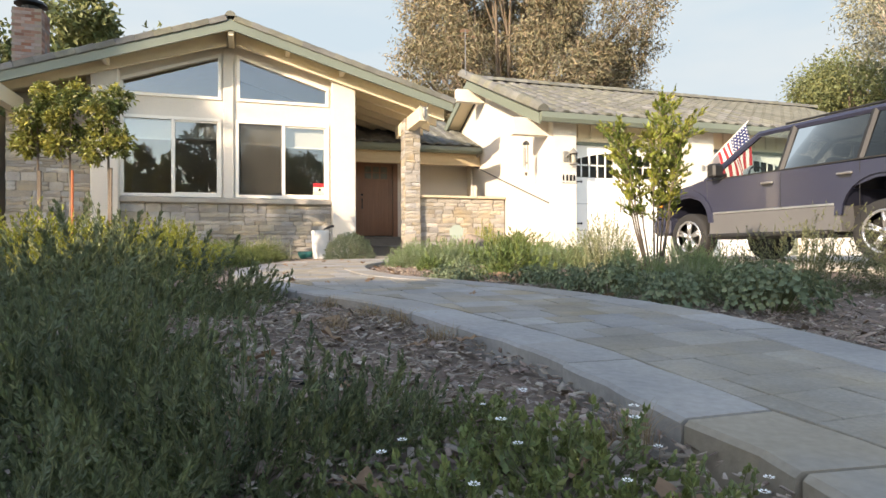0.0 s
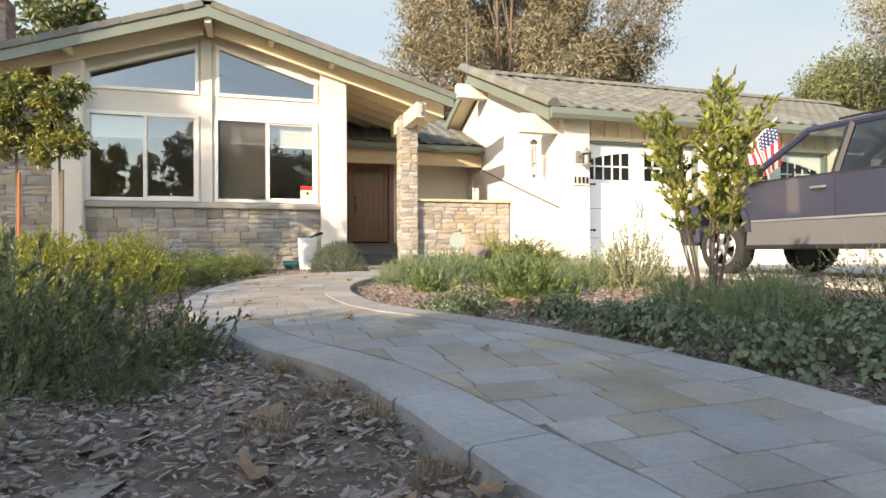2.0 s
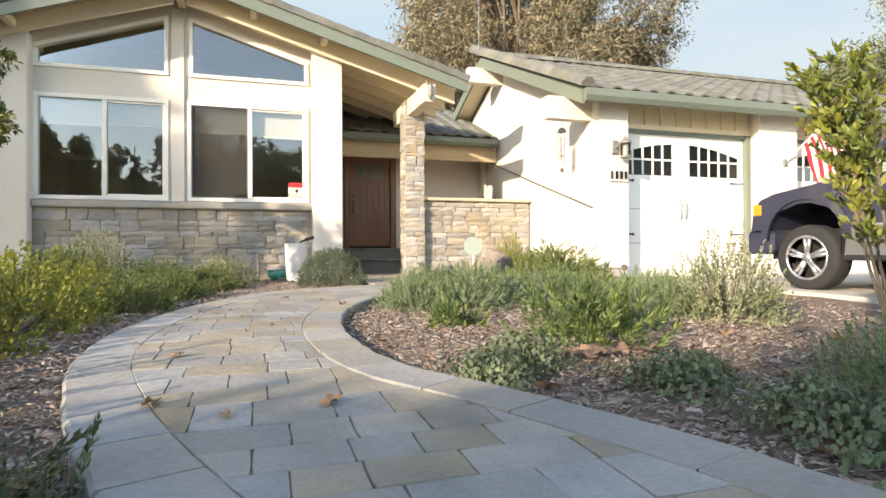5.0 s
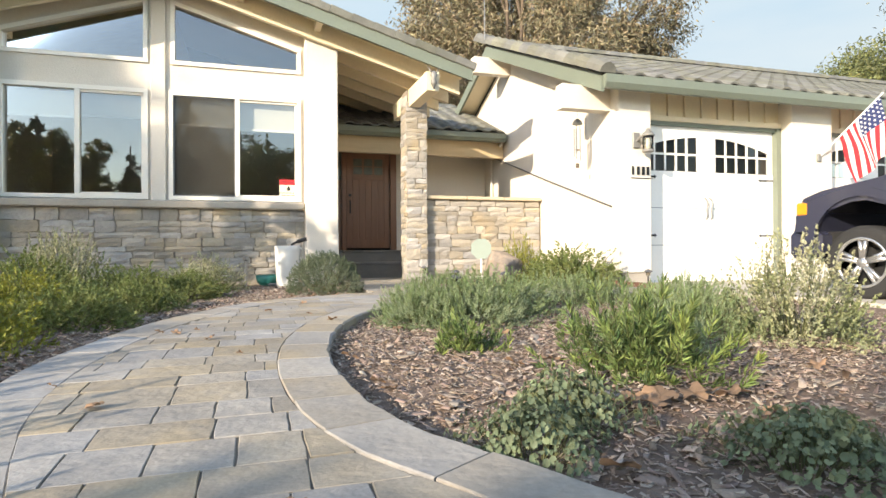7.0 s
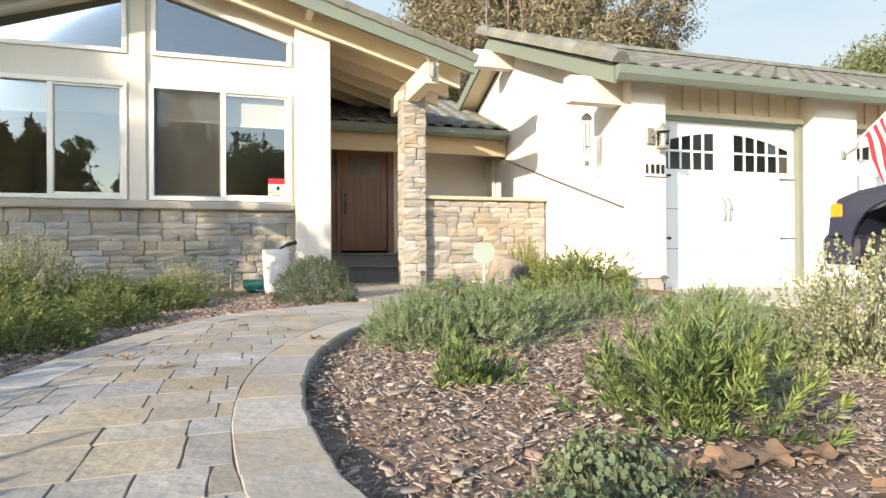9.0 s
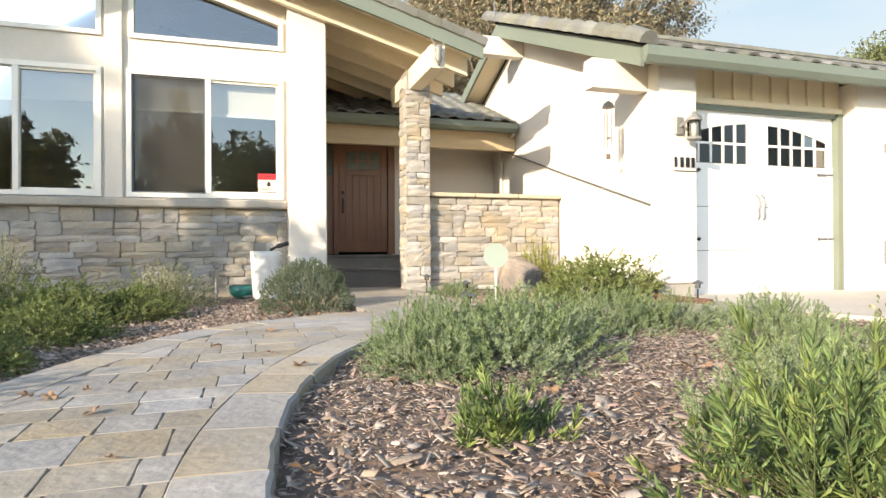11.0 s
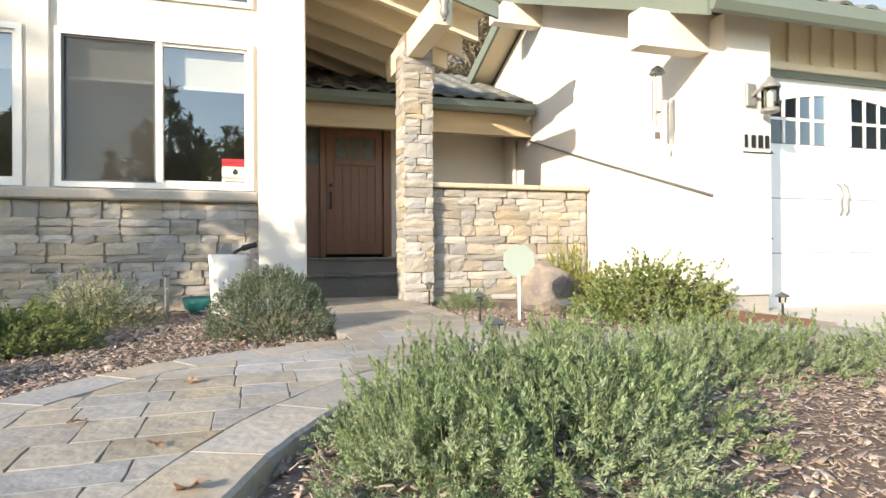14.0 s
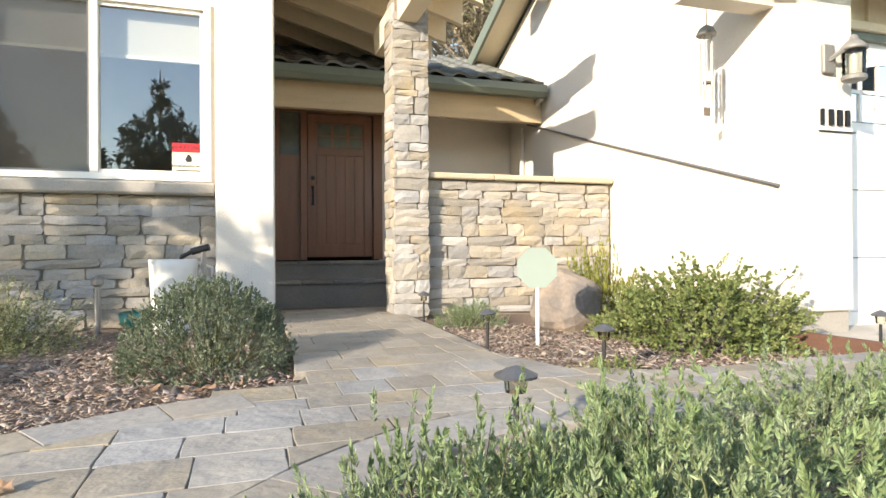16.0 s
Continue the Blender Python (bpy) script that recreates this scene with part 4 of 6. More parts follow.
def rounds(seed, n, r, h, size, material, name):
    """Broad lobed leaves on stalks (geranium)."""
    g = np.random.default_rng(seed)
    V, F, sv, sf = [], [], [], []
    for i in range(n):
        th, rad = g.uniform(0, 6.283), math.sqrt(g.uniform(0, 1))
        lump = 1 + 0.25 * math.sin(3 * th + seed) + 0.15 * math.sin(7 * th + seed)
        c = np.array([math.cos(th) * rad * r * lump, math.sin(th) * rad * r * lump, max(0.03, h * math.sqrt(max(0.05, 1 - rad * rad)) * g.uniform(0.55, 1.12))])
        nrm = unit(np.array([c[0] * 0.8, c[1] * 0.8, 0.5 * r]) + g.normal(0, 0.30 * r, 3))
        a = unit(np.cross(nrm, [0.2, 0.9, 0.1]))
        b = np.cross(nrm, a)
        s = size * g.uniform(0.55, 1.2)
        o = len(V)
        V.append(c - nrm * s * 0.25)
        ph = g.uniform(0, 6.28)
        for k in range(12):
            q = ph + 6.2832 * k / 12
            rr = s * (1.0 if k % 2 else 0.90) * (0.4 if k == 0 else 1) * g.uniform(0.94, 1.06)
            V.append(c + rr * (math.cos(q) * a + math.sin(q) * b) + nrm * (0.14 * s * math.cos(2 * q) + g.normal(0, 0.06 * s)))
        F += [(o, o + 1 + k, o + 1 + (k + 1) % 12) for k in range(12)]
        if i < 150:
            p = len(sv)
            f = np.array([c[0] * 0.5, c[1] * 0.5, 0])
            for e in (f, c - nrm * s * 0.25):
                for q in range(3):
                    sv.append(e + [0.003 * math.cos(2.094 * q), 0.003 * math.sin(2.094 * q), 0])
            sf += [(p + q, p + (q + 1) % 3, p + 3 + (q + 1) % 3, p + 3 + q) for q in range(3)]
    return mesh_from(name, np.array(V), np.array(F), material), mesh_from(name + "_stalks", np.array(sv), np.array(sf), M_STEM)


def blades(seed, n, r, h, width, material, name, droop=0.5):
    """Arching strap leaves from a crown."""
    g = np.random.default_rng(seed)
    V, F = [], []
    for i in range(n):
        th = g.uniform(0, 6.283)
        b = np.array([g.normal(0, r * 0.3), g.normal(0, r * 0.3), 0])
        out = np.array([math.cos(th), math.sin(th), 0])
        L, lean = h * g.uniform(0.55, 1.15), g.uniform(0.1, 0.9)
        w = width * g.uniform(0.6, 1.2)
        s = np.array([-out[1], out[0], 0])
        o = len(V)
        for k in range(5):
            t = k / 4
            c = b + out * L * (lean * t + droop * t * t * lean) + np.array([0, 0, L * (t - 0.45 * droop * t * t * (0.5 + lean))])
            ww = w * (0.7 + 0.6 * t - 1.28 * t * t)
            V += [c - s * ww / 2, c + s * ww / 2]
        F += [(o + 2 * k, o + 2 * k + 1, o + 2 * k + 3, o + 2 * k + 2) for k in range(4)]
    return mesh_from(name, np.array(V), np.array(F), material)


def shrub(name, meshes, x, y, r, h, label, category="shrub", turn=0.0, base_r=1.0, base_h=1.0, group="", squash=1.0):
    """Places a shrub built for base_r and base_h at x, y with the radius r and height h."""
    z = bed_height(x, y) - 0.01
    m = Matrix.LocRotScale((x, y, z), Euler((0, 0, turn)), (r / base_r, r * squash / base_r, h / base_h))
    t = thing(name, m, label, category, group)
    part("foliage", meshes[0], None, t)
    if len(meshes) > 1:
        part("stem", meshes[1], None, t)
    return t


FINE = [mound(11 + i, 440, 46, 0.7, 0.42, 0.029, 0.0078, M_FINE, "fine_leaves", length=0.15, up=0.55, lumps=0.2, spray=1.1) for i in range(3)]
FERNY = [mound(31 + i, 270, 50, 0.7, 0.45, 0.037, 0.0115, M_FINE2, "ferny_leaves", length=0.27, up=0.9, lumps=0.34, spray=0.9, deep=0.55) for i in range(3)]
ROSE = [mound(41, 1700, 20, 0.65, 0.55, 0.020, 0.011, M_ROSEM, "rosemary_leaves", length=0.09, up=0.25, lumps=0.07, spray=1.1, deep=0.2)]
YELLOW = [mound(51 + i, 420, 18, 0.6, 0.5, 0.036, 0.015, M_YELLOW, "yellow_leaves", length=0.17, up=0.9, lumps=0.24) for i in range(2)]
M_BRIGHT = leaf_mat("leaf_bright", (0.165, 0.205, 0.066), second=(0.205, 0.235, 0.085), island=0.25)
GREENY = [mound(58 + i, 950, 18, 0.6, 0.5, 0.029, 0.0175, M_BRIGHT, "bright_leaves", length=0.12, up=0.35, lumps=0.2) for i in range(2)]
VARIE = [mound(61 + i, 460, 22, 0.5, 0.6, 0.025, 0.015, M_VARIEG, "variegated_leaves", length=0.22, up=0.9, lumps=0.25) for i in range(2)]
OLIVE = [mound(71 + i, 420, 24, 0.7, 0.6, 0.026, 0.0085, M_OLIVE, "grey_leaves", length=0.26, up=0.9, lumps=0.28) for i in range(2)]
GERAN = [rounds(81 + i, 820, 0.35, 0.22, 0.0158, M_GERAN, "lobed_leaves") for i in range(3)]
STRAP = mound(91, 130, 34, 0.45, 0.45, 0.075, 0.010, M_BLADE, "strap_leaves", length=0.20, up=1.1, lumps=0.3, spray=0.95, deep=0.5)
TUFTY = mound(95, 42, 26, 0.22, 0.24, 0.070, 0.010, M_BLADE, "tuft_leaves", length=0.14, up=1.3, lumps=0.3, spray=0.9, deep=0.5)

L_FINE = "low spreading shrub with fine grey-green leaves"
for i, (x, y, r, h) in enumerate(((-0.08, 8.62, 0.60, 0.36), (0.18, 9.05, 0.58, 0.41), (1.0, 10.1, 0.5, 0.34), (1.5, 10.2, 0.45, 0.30), (-0.42, 8.55, 0.36, 0.31), (1.72, 5.45, 0.38, 0.34), (2.25, 5.4, 0.42, 0.38), (2.05, 5.0, 0.36, 0.32), (2.35, 10.2, 0.5, 0.30), (0.3, 9.6, 0.55, 0.36), (1.02, 7.45, 0.44, 0.33), (1.5, 8.0, 0.42, 0.34), (1.7, 8.8, 0.48, 0.33), (-0.38, 9.15, 0.42, 0.38), (-0.5, 8.85, 0.34, 0.32), (-0.05, 9.35, 0.42, 0.38))):
    shrub("low_shrub", FINE[i % 3], x, y, r, h, L_FINE, turn=i * 1.3, base_r=0.7, base_h=0.42, group="low green shrubs")
L_FERN = "ferny blue-green shrub in the shaded bed"
for i, (x, y, r, h) in enumerate(((-2.0, 3.9, 0.85, 0.55), (-2.9, 4.9, 0.9, 0.62), (-2.9, 3.2, 0.9, 0.5), (-1.65, 2.5, 0.65, 0.42), (-2.3, 1.9, 0.7, 0.42), (-1.15, 1.8, 0.5, 0.40), (-1.6, 1.3, 0.55, 0.36), (-0.78, 1.45, 0.42, 0.36), (-3.9, 4.0, 0.9, 0.6), (-1.1, 0.85, 0.4, 0.28), (-0.42, 1.25, 0.36, 0.30), (-0.18, 1.5, 0.28, 0.22), (-0.58, 0.85, 0.3, 0.24), (-1.38, 4.2, 0.34, 0.26), (-1.28, 3.6, 0.27, 0.18))):
    shrub("ferny_shrub", FERNY[i % 3], x, y, r, h, L_FERN, turn=i * 1.7, base_r=0.7, base_h=0.45, group="ferny shrubs")
shrub("rosemary_bush", ROSE[0], -1.74, 11.47, 0.50, 0.55, "dense rounded rosemary bush beside the walk", "bush", base_r=0.65, base_h=0.55)
for i, (x, y, r, h) in enumerate(((-3.2, 6.1, 0.7, 0.6), (-3.4, 7.3, 0.75, 0.62), (-4.3, 6.4, 0.8, 0.75), (-4.5, 7.9, 0.8, 0.65), (-5.4, 7.2, 0.9, 0.7), (-5.6, 9.2, 0.8, 0.7), (-3.9, 8.9, 0.6, 0.45))):
    shrub("yellow_shrub", YELLOW[i % 2], x, y, r, h, "leafy shrub with sunlit yellow-green foliage", turn=i * 2.1, base_r=0.6, base_h=0.5, group="yellow-green shrubs")
for i, (x, y, r, h) in enumerate(((-3.3, 10.95, 0.5, 0.33), (-3.8, 10.5, 0.55, 0.40), (-3.15, 8.5, 0.5, 0.34), (-3.2, 9.6, 0.45, 0.32), (-4.5, 9.9, 0.6, 0.55))):
    shrub("green_shrub", GREENY[i % 2], x, y, r, h, "bright green small-leaved shrub in bark mulch", turn=i * 1.1, base_r=0.6, base_h=0.5, group="green shrubs")
for i, (x, y, r, h) in enumerate(((-3.55, 12.2, 0.58, 0.50), (-4.9, 11.2, 0.5, 0.85), (2.05, 7.75, 0.5, 0.66))):
    shrub("variegated_shrub", VARIE[i % 2], x, y, r, h, "pale variegated shrub with cream-edged leaves", turn=i * 1.9, base_r=0.5, base_h=0.6, group="variegated shrubs")
shrub("green_shrub", GREENY[0], 1.52, 12.45, 0.74, 0.56, "rounded bright green shrub against the garage wall", turn=0.4, base_r=0.6, base_h=0.5)
shrub("golden_shrub", YELLOW[0], 1.0, 13.3, 0.36, 0.74, "small golden-leaved shrub beside the boulder", turn=1.4, base_r=0.6, base_h=0.5)
shrub("low_shrub", FINE[1], -0.12, 13.55, 0.34, 0.24, "small fine-leaved plant beside the stone pier", turn=0.9, base_r=0.7, base_h=0.42)
for i, (x, y, r, h) in enumerate(((3.15, 5.3, 0.75, 0.62), (3.75, 4.7, 0.7, 0.6), (2.75, 6.2, 0.5, 0.4))):
    shrub("grey_shrub", OLIVE[i % 2], x, y, r, h, "grey-olive twiggy shrub beside the driveway", turn=i * 1.9, base_r=0.7, base_h=0.6, group="grey shrubs")
for i, (x, y, r, h) in enumerate(((0.02, 5.72, 0.24, 0.18), (0.2, 6.05, 0.24, 0.2), (0.82, 5.62, 0.27, 0.18), (1.05, 5.0, 0.25, 0.2), (1.3, 4.7, 0.34, 0.25), (1.5, 4.0, 0.33, 0.24), (2.0, 3.75, 0.4, 0.28), (1.0, 5.72, 0.18, 0.14), (2.3, 4.4, 0.4, 0.28))):
    shrub("geranium", GERAN[i % 3], x, y, r, h, "low mound of lobed grey-green geranium leaves", "plant", turn=i * 1.3, base_r=0.35, base_h=0.22, group="geraniums")
shrub("strap_plant", STRAP, 0.72, 6.8, 0.42, 0.43, "bright green clump of arching strap leaves", "plant", base_r=0.45, base_h=0.45)
shrub("strap_plant", TUFTY, -0.14, 7.42, 0.22, 0.24, "small bright green tuft at the bed's edge", "plant", base_r=0.22, base_h=0.24)


def tree_crown(seed, n, k, blobs, leaf, width, material, name, spread=0.14):
    """Leaves in many clumps: blobs are (x, y, z, radius); n clumps share them, k leaves a clump."""
    g = np.random.default_rng(seed)
    B = np.array(blobs, float)
    w = B[:, 3] ** 2
    pick = g.choice(len(B), n, p=w / w.sum())
    d = unit(g.normal(0, 1, (n, 3)))
    c = B[pick, :3] + d * (B[pick, 3] * g.uniform(0.45, 1.08, n) ** 0.6)[:, None]
    size = spread * B[pick, 3] * g.uniform(0.7, 1.5, n)
    P = c[:, None] + g.normal(0, 1, (n, k, 3)) * size[:, None, None] * [1, 1, 0.8]
    P = P.reshape(-1, 3)
    m = len(P)
    D = unit(g.normal(0, 1, (m, 3)) + np.repeat(d, k, 0) * 0.6 + [0, 0, -0.5])
    S = unit(np.cross(D, g.normal(0, 1, (m, 3))))
    V, F = kites(P, D, S, leaf * g.uniform(0.6, 1.3, m), width * g.uniform(0.6, 1.3, m))
    return mesh_from(name, V, F, material)


def limbs(bm, base, blobs, r, seed, fork=0.35):
    g = random.Random(seed)
    base = Vector(base)
    for x, y, z, rad in blobs:
        end = Vector((x, y, z))
        mid = base.lerp(end, 0.5) + Vector((g.uniform(-0.1, 0.1), g.uniform(-0.1, 0.1), 0.05)) * rad
        tube(bm, [base, mid, end], r, r * 0.3)
        for _ in range(3):
            tube(bm, [mid.lerp(end, 0.3), end + Vector((g.uniform(-1, 1), g.uniform(-1, 1), g.uniform(-0.4, 1))) * rad * 0.8], r * 0.35, r * 0.1, 5)


def tree(name, x, y, z, trunk_h, r, blobs, n, k, leaf, width, lm, bark, label, seed, spread=0.14, lean=(0, 0)):
    t = thing(name, Matrix.Translation((x, y, z)), label, "tree")
    bm = bmesh.new()
    top = Vector((lean[0], lean[1], trunk_h))
    tube(bm, [(0, 0, -0.3), top * 0.5 + Vector((0.03, 0.02, 0)), top], r * 1.2, r * 0.8, 9)
    limbs(bm, top, blobs, r * 0.55, seed)
    part("trunk", bm, bark, t)
    part("crown", tree_crown(seed, n, k, blobs, leaf, width, lm, "crown", spread), None, t)
    return t


# young glossy-leaved tree by the driveway
def young_tree():
    g = random.Random(4)
    x, y = 2.0, 5.75
    t = thing("young_tree", Matrix.Translation((x, y, bed_height(x, y))), "young multi-stemmed tree with glossy yellow-green leaves", "tree")
    V, F = [], []
    rng = np.random.default_rng(7)
    count = 0
    for i in range(11):
        a = i * 2.4 + g.uniform(-0.3, 0.3)
        rr = g.uniform(0.12, 0.50)
        top = Vector((math.cos(a) * rr, math.sin(a) * rr, 1.85 - 1.1 * rr + g.uniform(-0.15, 0.0)))
        pts = [Vector((math.cos(a) * 0.03, math.sin(a) * 0.03, -0.05)), Vector((top.x * 0.45, top.y * 0.45, top.z * 0.38)), Vector((top.x * 0.7, top.y * 0.7, top.z * 0.75)), top]
        bm = bmesh.new()
        tube(bm, pts, 0.011, 0.003, 6)
        tips = [(pts[1].lerp(pts[2], f), pts[2] - pts[1]) for f in (0.2, 0.5, 0.8)] + [(pts[2].lerp(pts[3], f), pts[3] - pts[2]) for f in (0.0, 0.25, 0.5, 0.75, 1.0)]
        twigs = []
        for p, d in tips:
            for _ in range(3):
                e = p + (d.normalized() * 0.5 + Vector((g.uniform(-1, 1), g.uniform(-1, 1), g.uniform(-0.1, 0.6)))) * 0.15
                tube(bm, [p, e], 0.004, 0.002, 4)
                twigs.append((p, e))
            twigs.append((p - d.normalized() * 0.05, p + d.normalized() * 0.1))
        part("stem", bm, M_TRUNK, t)
        P, D = [], []
        for p, e in twigs:
            low = p.z < 0.62
            for _ in range(4 if low else 14):
                f = g.uniform(0.2, 1.05)
                P.append(p.lerp(e, f))
                D.append((e - p).normalized() * 0.8 + Vector((g.uniform(-1, 1), g.uniform(-1, 1), g.uniform(-0.3, 0.9))) * 0.8)
        P, D = np.array([tuple(p) for p in P]), unit(np.array([tuple(d) for d in D]))
        S = unit(np.cross(D, rng.normal(0, 1, D.shape)))
        v, f = kites(P, D, S, 0.058 * rng.uniform(0.55, 1.25, len(P)), 0.028 * rng.uniform(0.7, 1.2, len(P)))
        F.append(f + count)
        V.append(v)
        count += len(v)
    part("foliage", mesh_from("glossy_leaves", np.concatenate(V), np.concatenate(F), leaf_mat("leaf_glossy_yellow", (0.32, 0.33, 0.07), 0.45, second=(0.16, 0.20, 0.05), transl=0.45)), None, t)


young_tree()

# three standards with round heads before the stone wall
for i, (x, y, zc, r) in enumerate(((-5.12, 9.3, 2.50, 0.31), (-5.80, 9.45, 2.62, 0.29), (-6.40, 9.6, 2.66, 0.29))):
    z0 = bed_height(x, y)
    t = thing("standard_tree", Matrix.Translation((x, y, z0)), "slender standard tree with a rounded glossy crown", "tree", "standard trees")
    bm = bmesh.new()
    tube(bm, [(0, 0, -0.1), (0.02, 0.01, 0.9), (0, 0, zc - z0)], 0.028, 0.018, 8)
    blobs = [(math.cos(a) * r * 0.5, math.sin(a) * r * 0.5, zc - z0 + dz, r * 0.62) for a, dz in ((0.3 + i, -0.22), (2.4 + i, 0.05), (4.5 + i, 0.28), (1.2, 0.48), (3.5, -0.36))]
    limbs(bm, (0, 0, zc - z0 - 0.45), blobs, 0.010, i)
    part("trunk", bm, M_TRUNK, t)
    part("crown", tree_crown(40 + i, 290, 10, blobs, 0.085, 0.036, M_CITRUS, "crown"), None, t)
    part("stake", tube(bmesh.new(), [(0.06, -0.03, -0.1), (0.07, -0.03, 1.5)], 0.018, 0.018, 6), M_STAKE if i == 1 else M_TRUNK, t, "wooden stake")

# large trees behind the house
def blob_set(seed, n, R, H0, H1, rad):
    g = random.Random(seed)
    out = []
    for i in range(n):
        a, f = g.uniform(0, 6.28), g.random()
        z = H0 + (H1 - H0) * f
        rr = R * math.sqrt(max(0.05, 1 - (2 * f - 0.9) ** 2 * 0.75)) * math.sqrt(g.random())
        out.append((math.cos(a) * rr, math.sin(a) * rr, z, rad * g.uniform(0.7, 1.25)))
    return out


tree("eucalyptus_tree", 3.9, 38, 0.3, 5.0, 0.28, blob_set(3, 95, 9.2, 3.0, 18.3, 1.5), 7800, 28, 0.26, 0.075, M_GUMLEAF, M_TRUNK, "tall broad eucalyptus with hanging brown-green foliage", 3, 0.20)
tree("eucalyptus_tree", 27.0, 32, 0.3, 6.0, 0.4, blob_set(5, 40, 5.2, 11.2, 20.0, 1.6), 2600, 22, 0.26, 0.075, leaf_mat("leaf_grey_gum", (0.26, 0.26, 0.18)), M_GUM, "tall grey-leaved eucalyptus behind the garage", 5, 0.22)
tree("round_tree", 32.5, 48, 0.3, 4.0, 0.4, blob_set(6, 30, 5.6, 5.0, 14.2, 2.0), 2400, 20, 0.30, 0.13, M_TREELEAF, M_TRUNK, "rounded green tree in the distance", 6, 0.2)
tree("round_tree", -16.5, 30, 0.3, 4.0, 0.3, blob_set(7, 20, 3.5, 6.0, 11.5, 1.6), 800, 22, 0.4, 0.2, M_TREELEAF, M_TRUNK, "green tree behind the main roof", 7)
tree("round_tree", -22, 26, 0.3, 4.0, 0.3, blob_set(8, 20, 3.5, 4.0, 10.5, 1.6), 700, 22, 0.4, 0.2, M_TREELEAF, M_TRUNK, "green tree behind the main roof", 8)
tree("round_tree", 16.5, 46, 0.3, 4.0, 0.3, blob_set(9, 12, 2.2, 8.0, 11.0, 1.2), 300, 22, 0.4, 0.2, M_CONIFER, M_TRUNK, "dark tree behind the garage roof", 9)


def conifer(x, y, h, r, seed, label="tall dark conifer across the street", z=-0.1):
    g = random.Random(seed)
    blobs = []
    for i in range(int(h * 5)):
        f = g.random() ** 1.2
        zz = h * (0.12 + 0.86 * f)
        rr = r * (1 - f) * g.uniform(0.4, 1.0)
        a = g.uniform(0, 6.28)
        blobs.append((math.cos(a) * rr, math.sin(a) * rr, zz, 0.22 * r * (1.15 - f)))
    t = thing("conifer", Matrix.Translation((x, y, z)), label, "tree", "conifers")
    part("trunk", tube(bmesh.new(), [(0, 0, -0.4), (0, 0, h * 0.5), (0, 0, h)], 0.3, 0.04, 8), M_TRUNK, t)
    part("crown", tree_crown(seed, int(h * 85), 14, blobs, 0.45, 0.16, M_CONIFER, "crown"), None, t)


for i, (x, y, h, r) in enumerate(((3.9, -23.9, 13.2, 5.6), (7.9, -25, 10.5, 2.8), (11.5, -27, 9, 2.6), (1.0, -30, 9.5, 1.5), (17, -26, 11, 3.2), (-5, -34, 12, 3.5), (24, -30, 12, 3.4))):
    conifer(x, y, h, r, 100 + i)
# trees added out of view: first and last cast shade on garden and facade
tree("added_tree", -8.2, -10.0, -0.1, 1.4, 0.3, blob_set(21, 60, 5.0, 1.2, 5.15, 1.2), 3000, 18, 0.36, 0.22, M_TREELEAF, M_TRUNK, "broad low tree added at the kerb, out of view, to shade the garden", 21, 0.2)
tree("added_tree", 6.0, -12.0, -0.1, 2.4, 0.3, blob_set(22, 18, 2.4, 2.8, 6.5, 1.3), 700, 20, 0.30, 0.16, M_TREELEAF, M_TRUNK, "small tree added at the kerb, out of view", 22)
tree("added_tree", -20.3, -1.55, -0.1, 4.0, 0.3, blob_set(23, 30, 3.1, 4.0, 13.4, 1.4), 2600, 20, 0.30, 0.15, M_TREELEAF, M_TRUNK, "tall sparse tree added beside the lot, out of view, to shade the facade", 23)

# ---- small fittings of the house ----
def along(bm, pts, r):
    return tube(bm, pts, r, r, 6)


lantern = thing("wall_lantern", HM, "bronze carriage lantern with seeded glass on the garage pier", "lamp")
LU, LV, LZ = 6.30, 11.07, 2.36
part("back_plate", boxes((6.12, 6.24, 11.165, 11.197, 2.42, 2.64), bevel=0.01), M_BRONZE, lantern)
part("arm", along(bmesh.new(), [(6.18, 11.17, 2.52), (6.2, 11.1, 2.56), (LU, LV, 2.62)], 0.018), M_BRONZE, lantern)
part("roof", lathe(bmesh.new(), [(0.090, 0.215), (0.094, 0.228), (0.085, 0.245), (0.045, 0.285), (0.03, 0.29), (0.03, 0.315), (0.012, 0.33)], 18, (LU, LV, LZ)), M_BRONZE, lantern, smooth=True)
part("base", lathe(bmesh.new(), [(0.05, -0.02), (0.083, -0.008), (0.086, 0.018), (0.074, 0.028)], 18, (LU, LV, LZ)), M_BRONZE, lantern)
part("glass", lathe(bmesh.new(), [(0.074, 0.028), (0.079, 0.06), (0.074, 0.075), (0.080, 0.12), (0.075, 0.14), (0.081, 0.18), (0.078, 0.215)], 18, (LU, LV, LZ)), M_LAMPGLASS, lantern, "ribbed clear glass", smooth=True)
part("candle", lathe(bmesh.new(), [(0.030, 0.028), (0.032, 0.05), (0.032, 0.17), (0.01, 0.19)], 12, (LU, LV, LZ)), M_PLASTIC, lantern)

plate = thing("number_plaque", HM, "dark raised bars on the pale garage pier", "sign")
for k, w in enumerate((0.022, 0.035, 0.04, 0.034)):
    part("bar", boxes((6.12 + k * 0.082, 6.12 + k * 0.082 + w, 11.180, 11.1995, 2.035, 2.155)), M_DARK, plate)
part("underline", boxes((6.10, 6.46, 11.185, 11.1995, 1.985, 1.993)), M_DARK, plate)

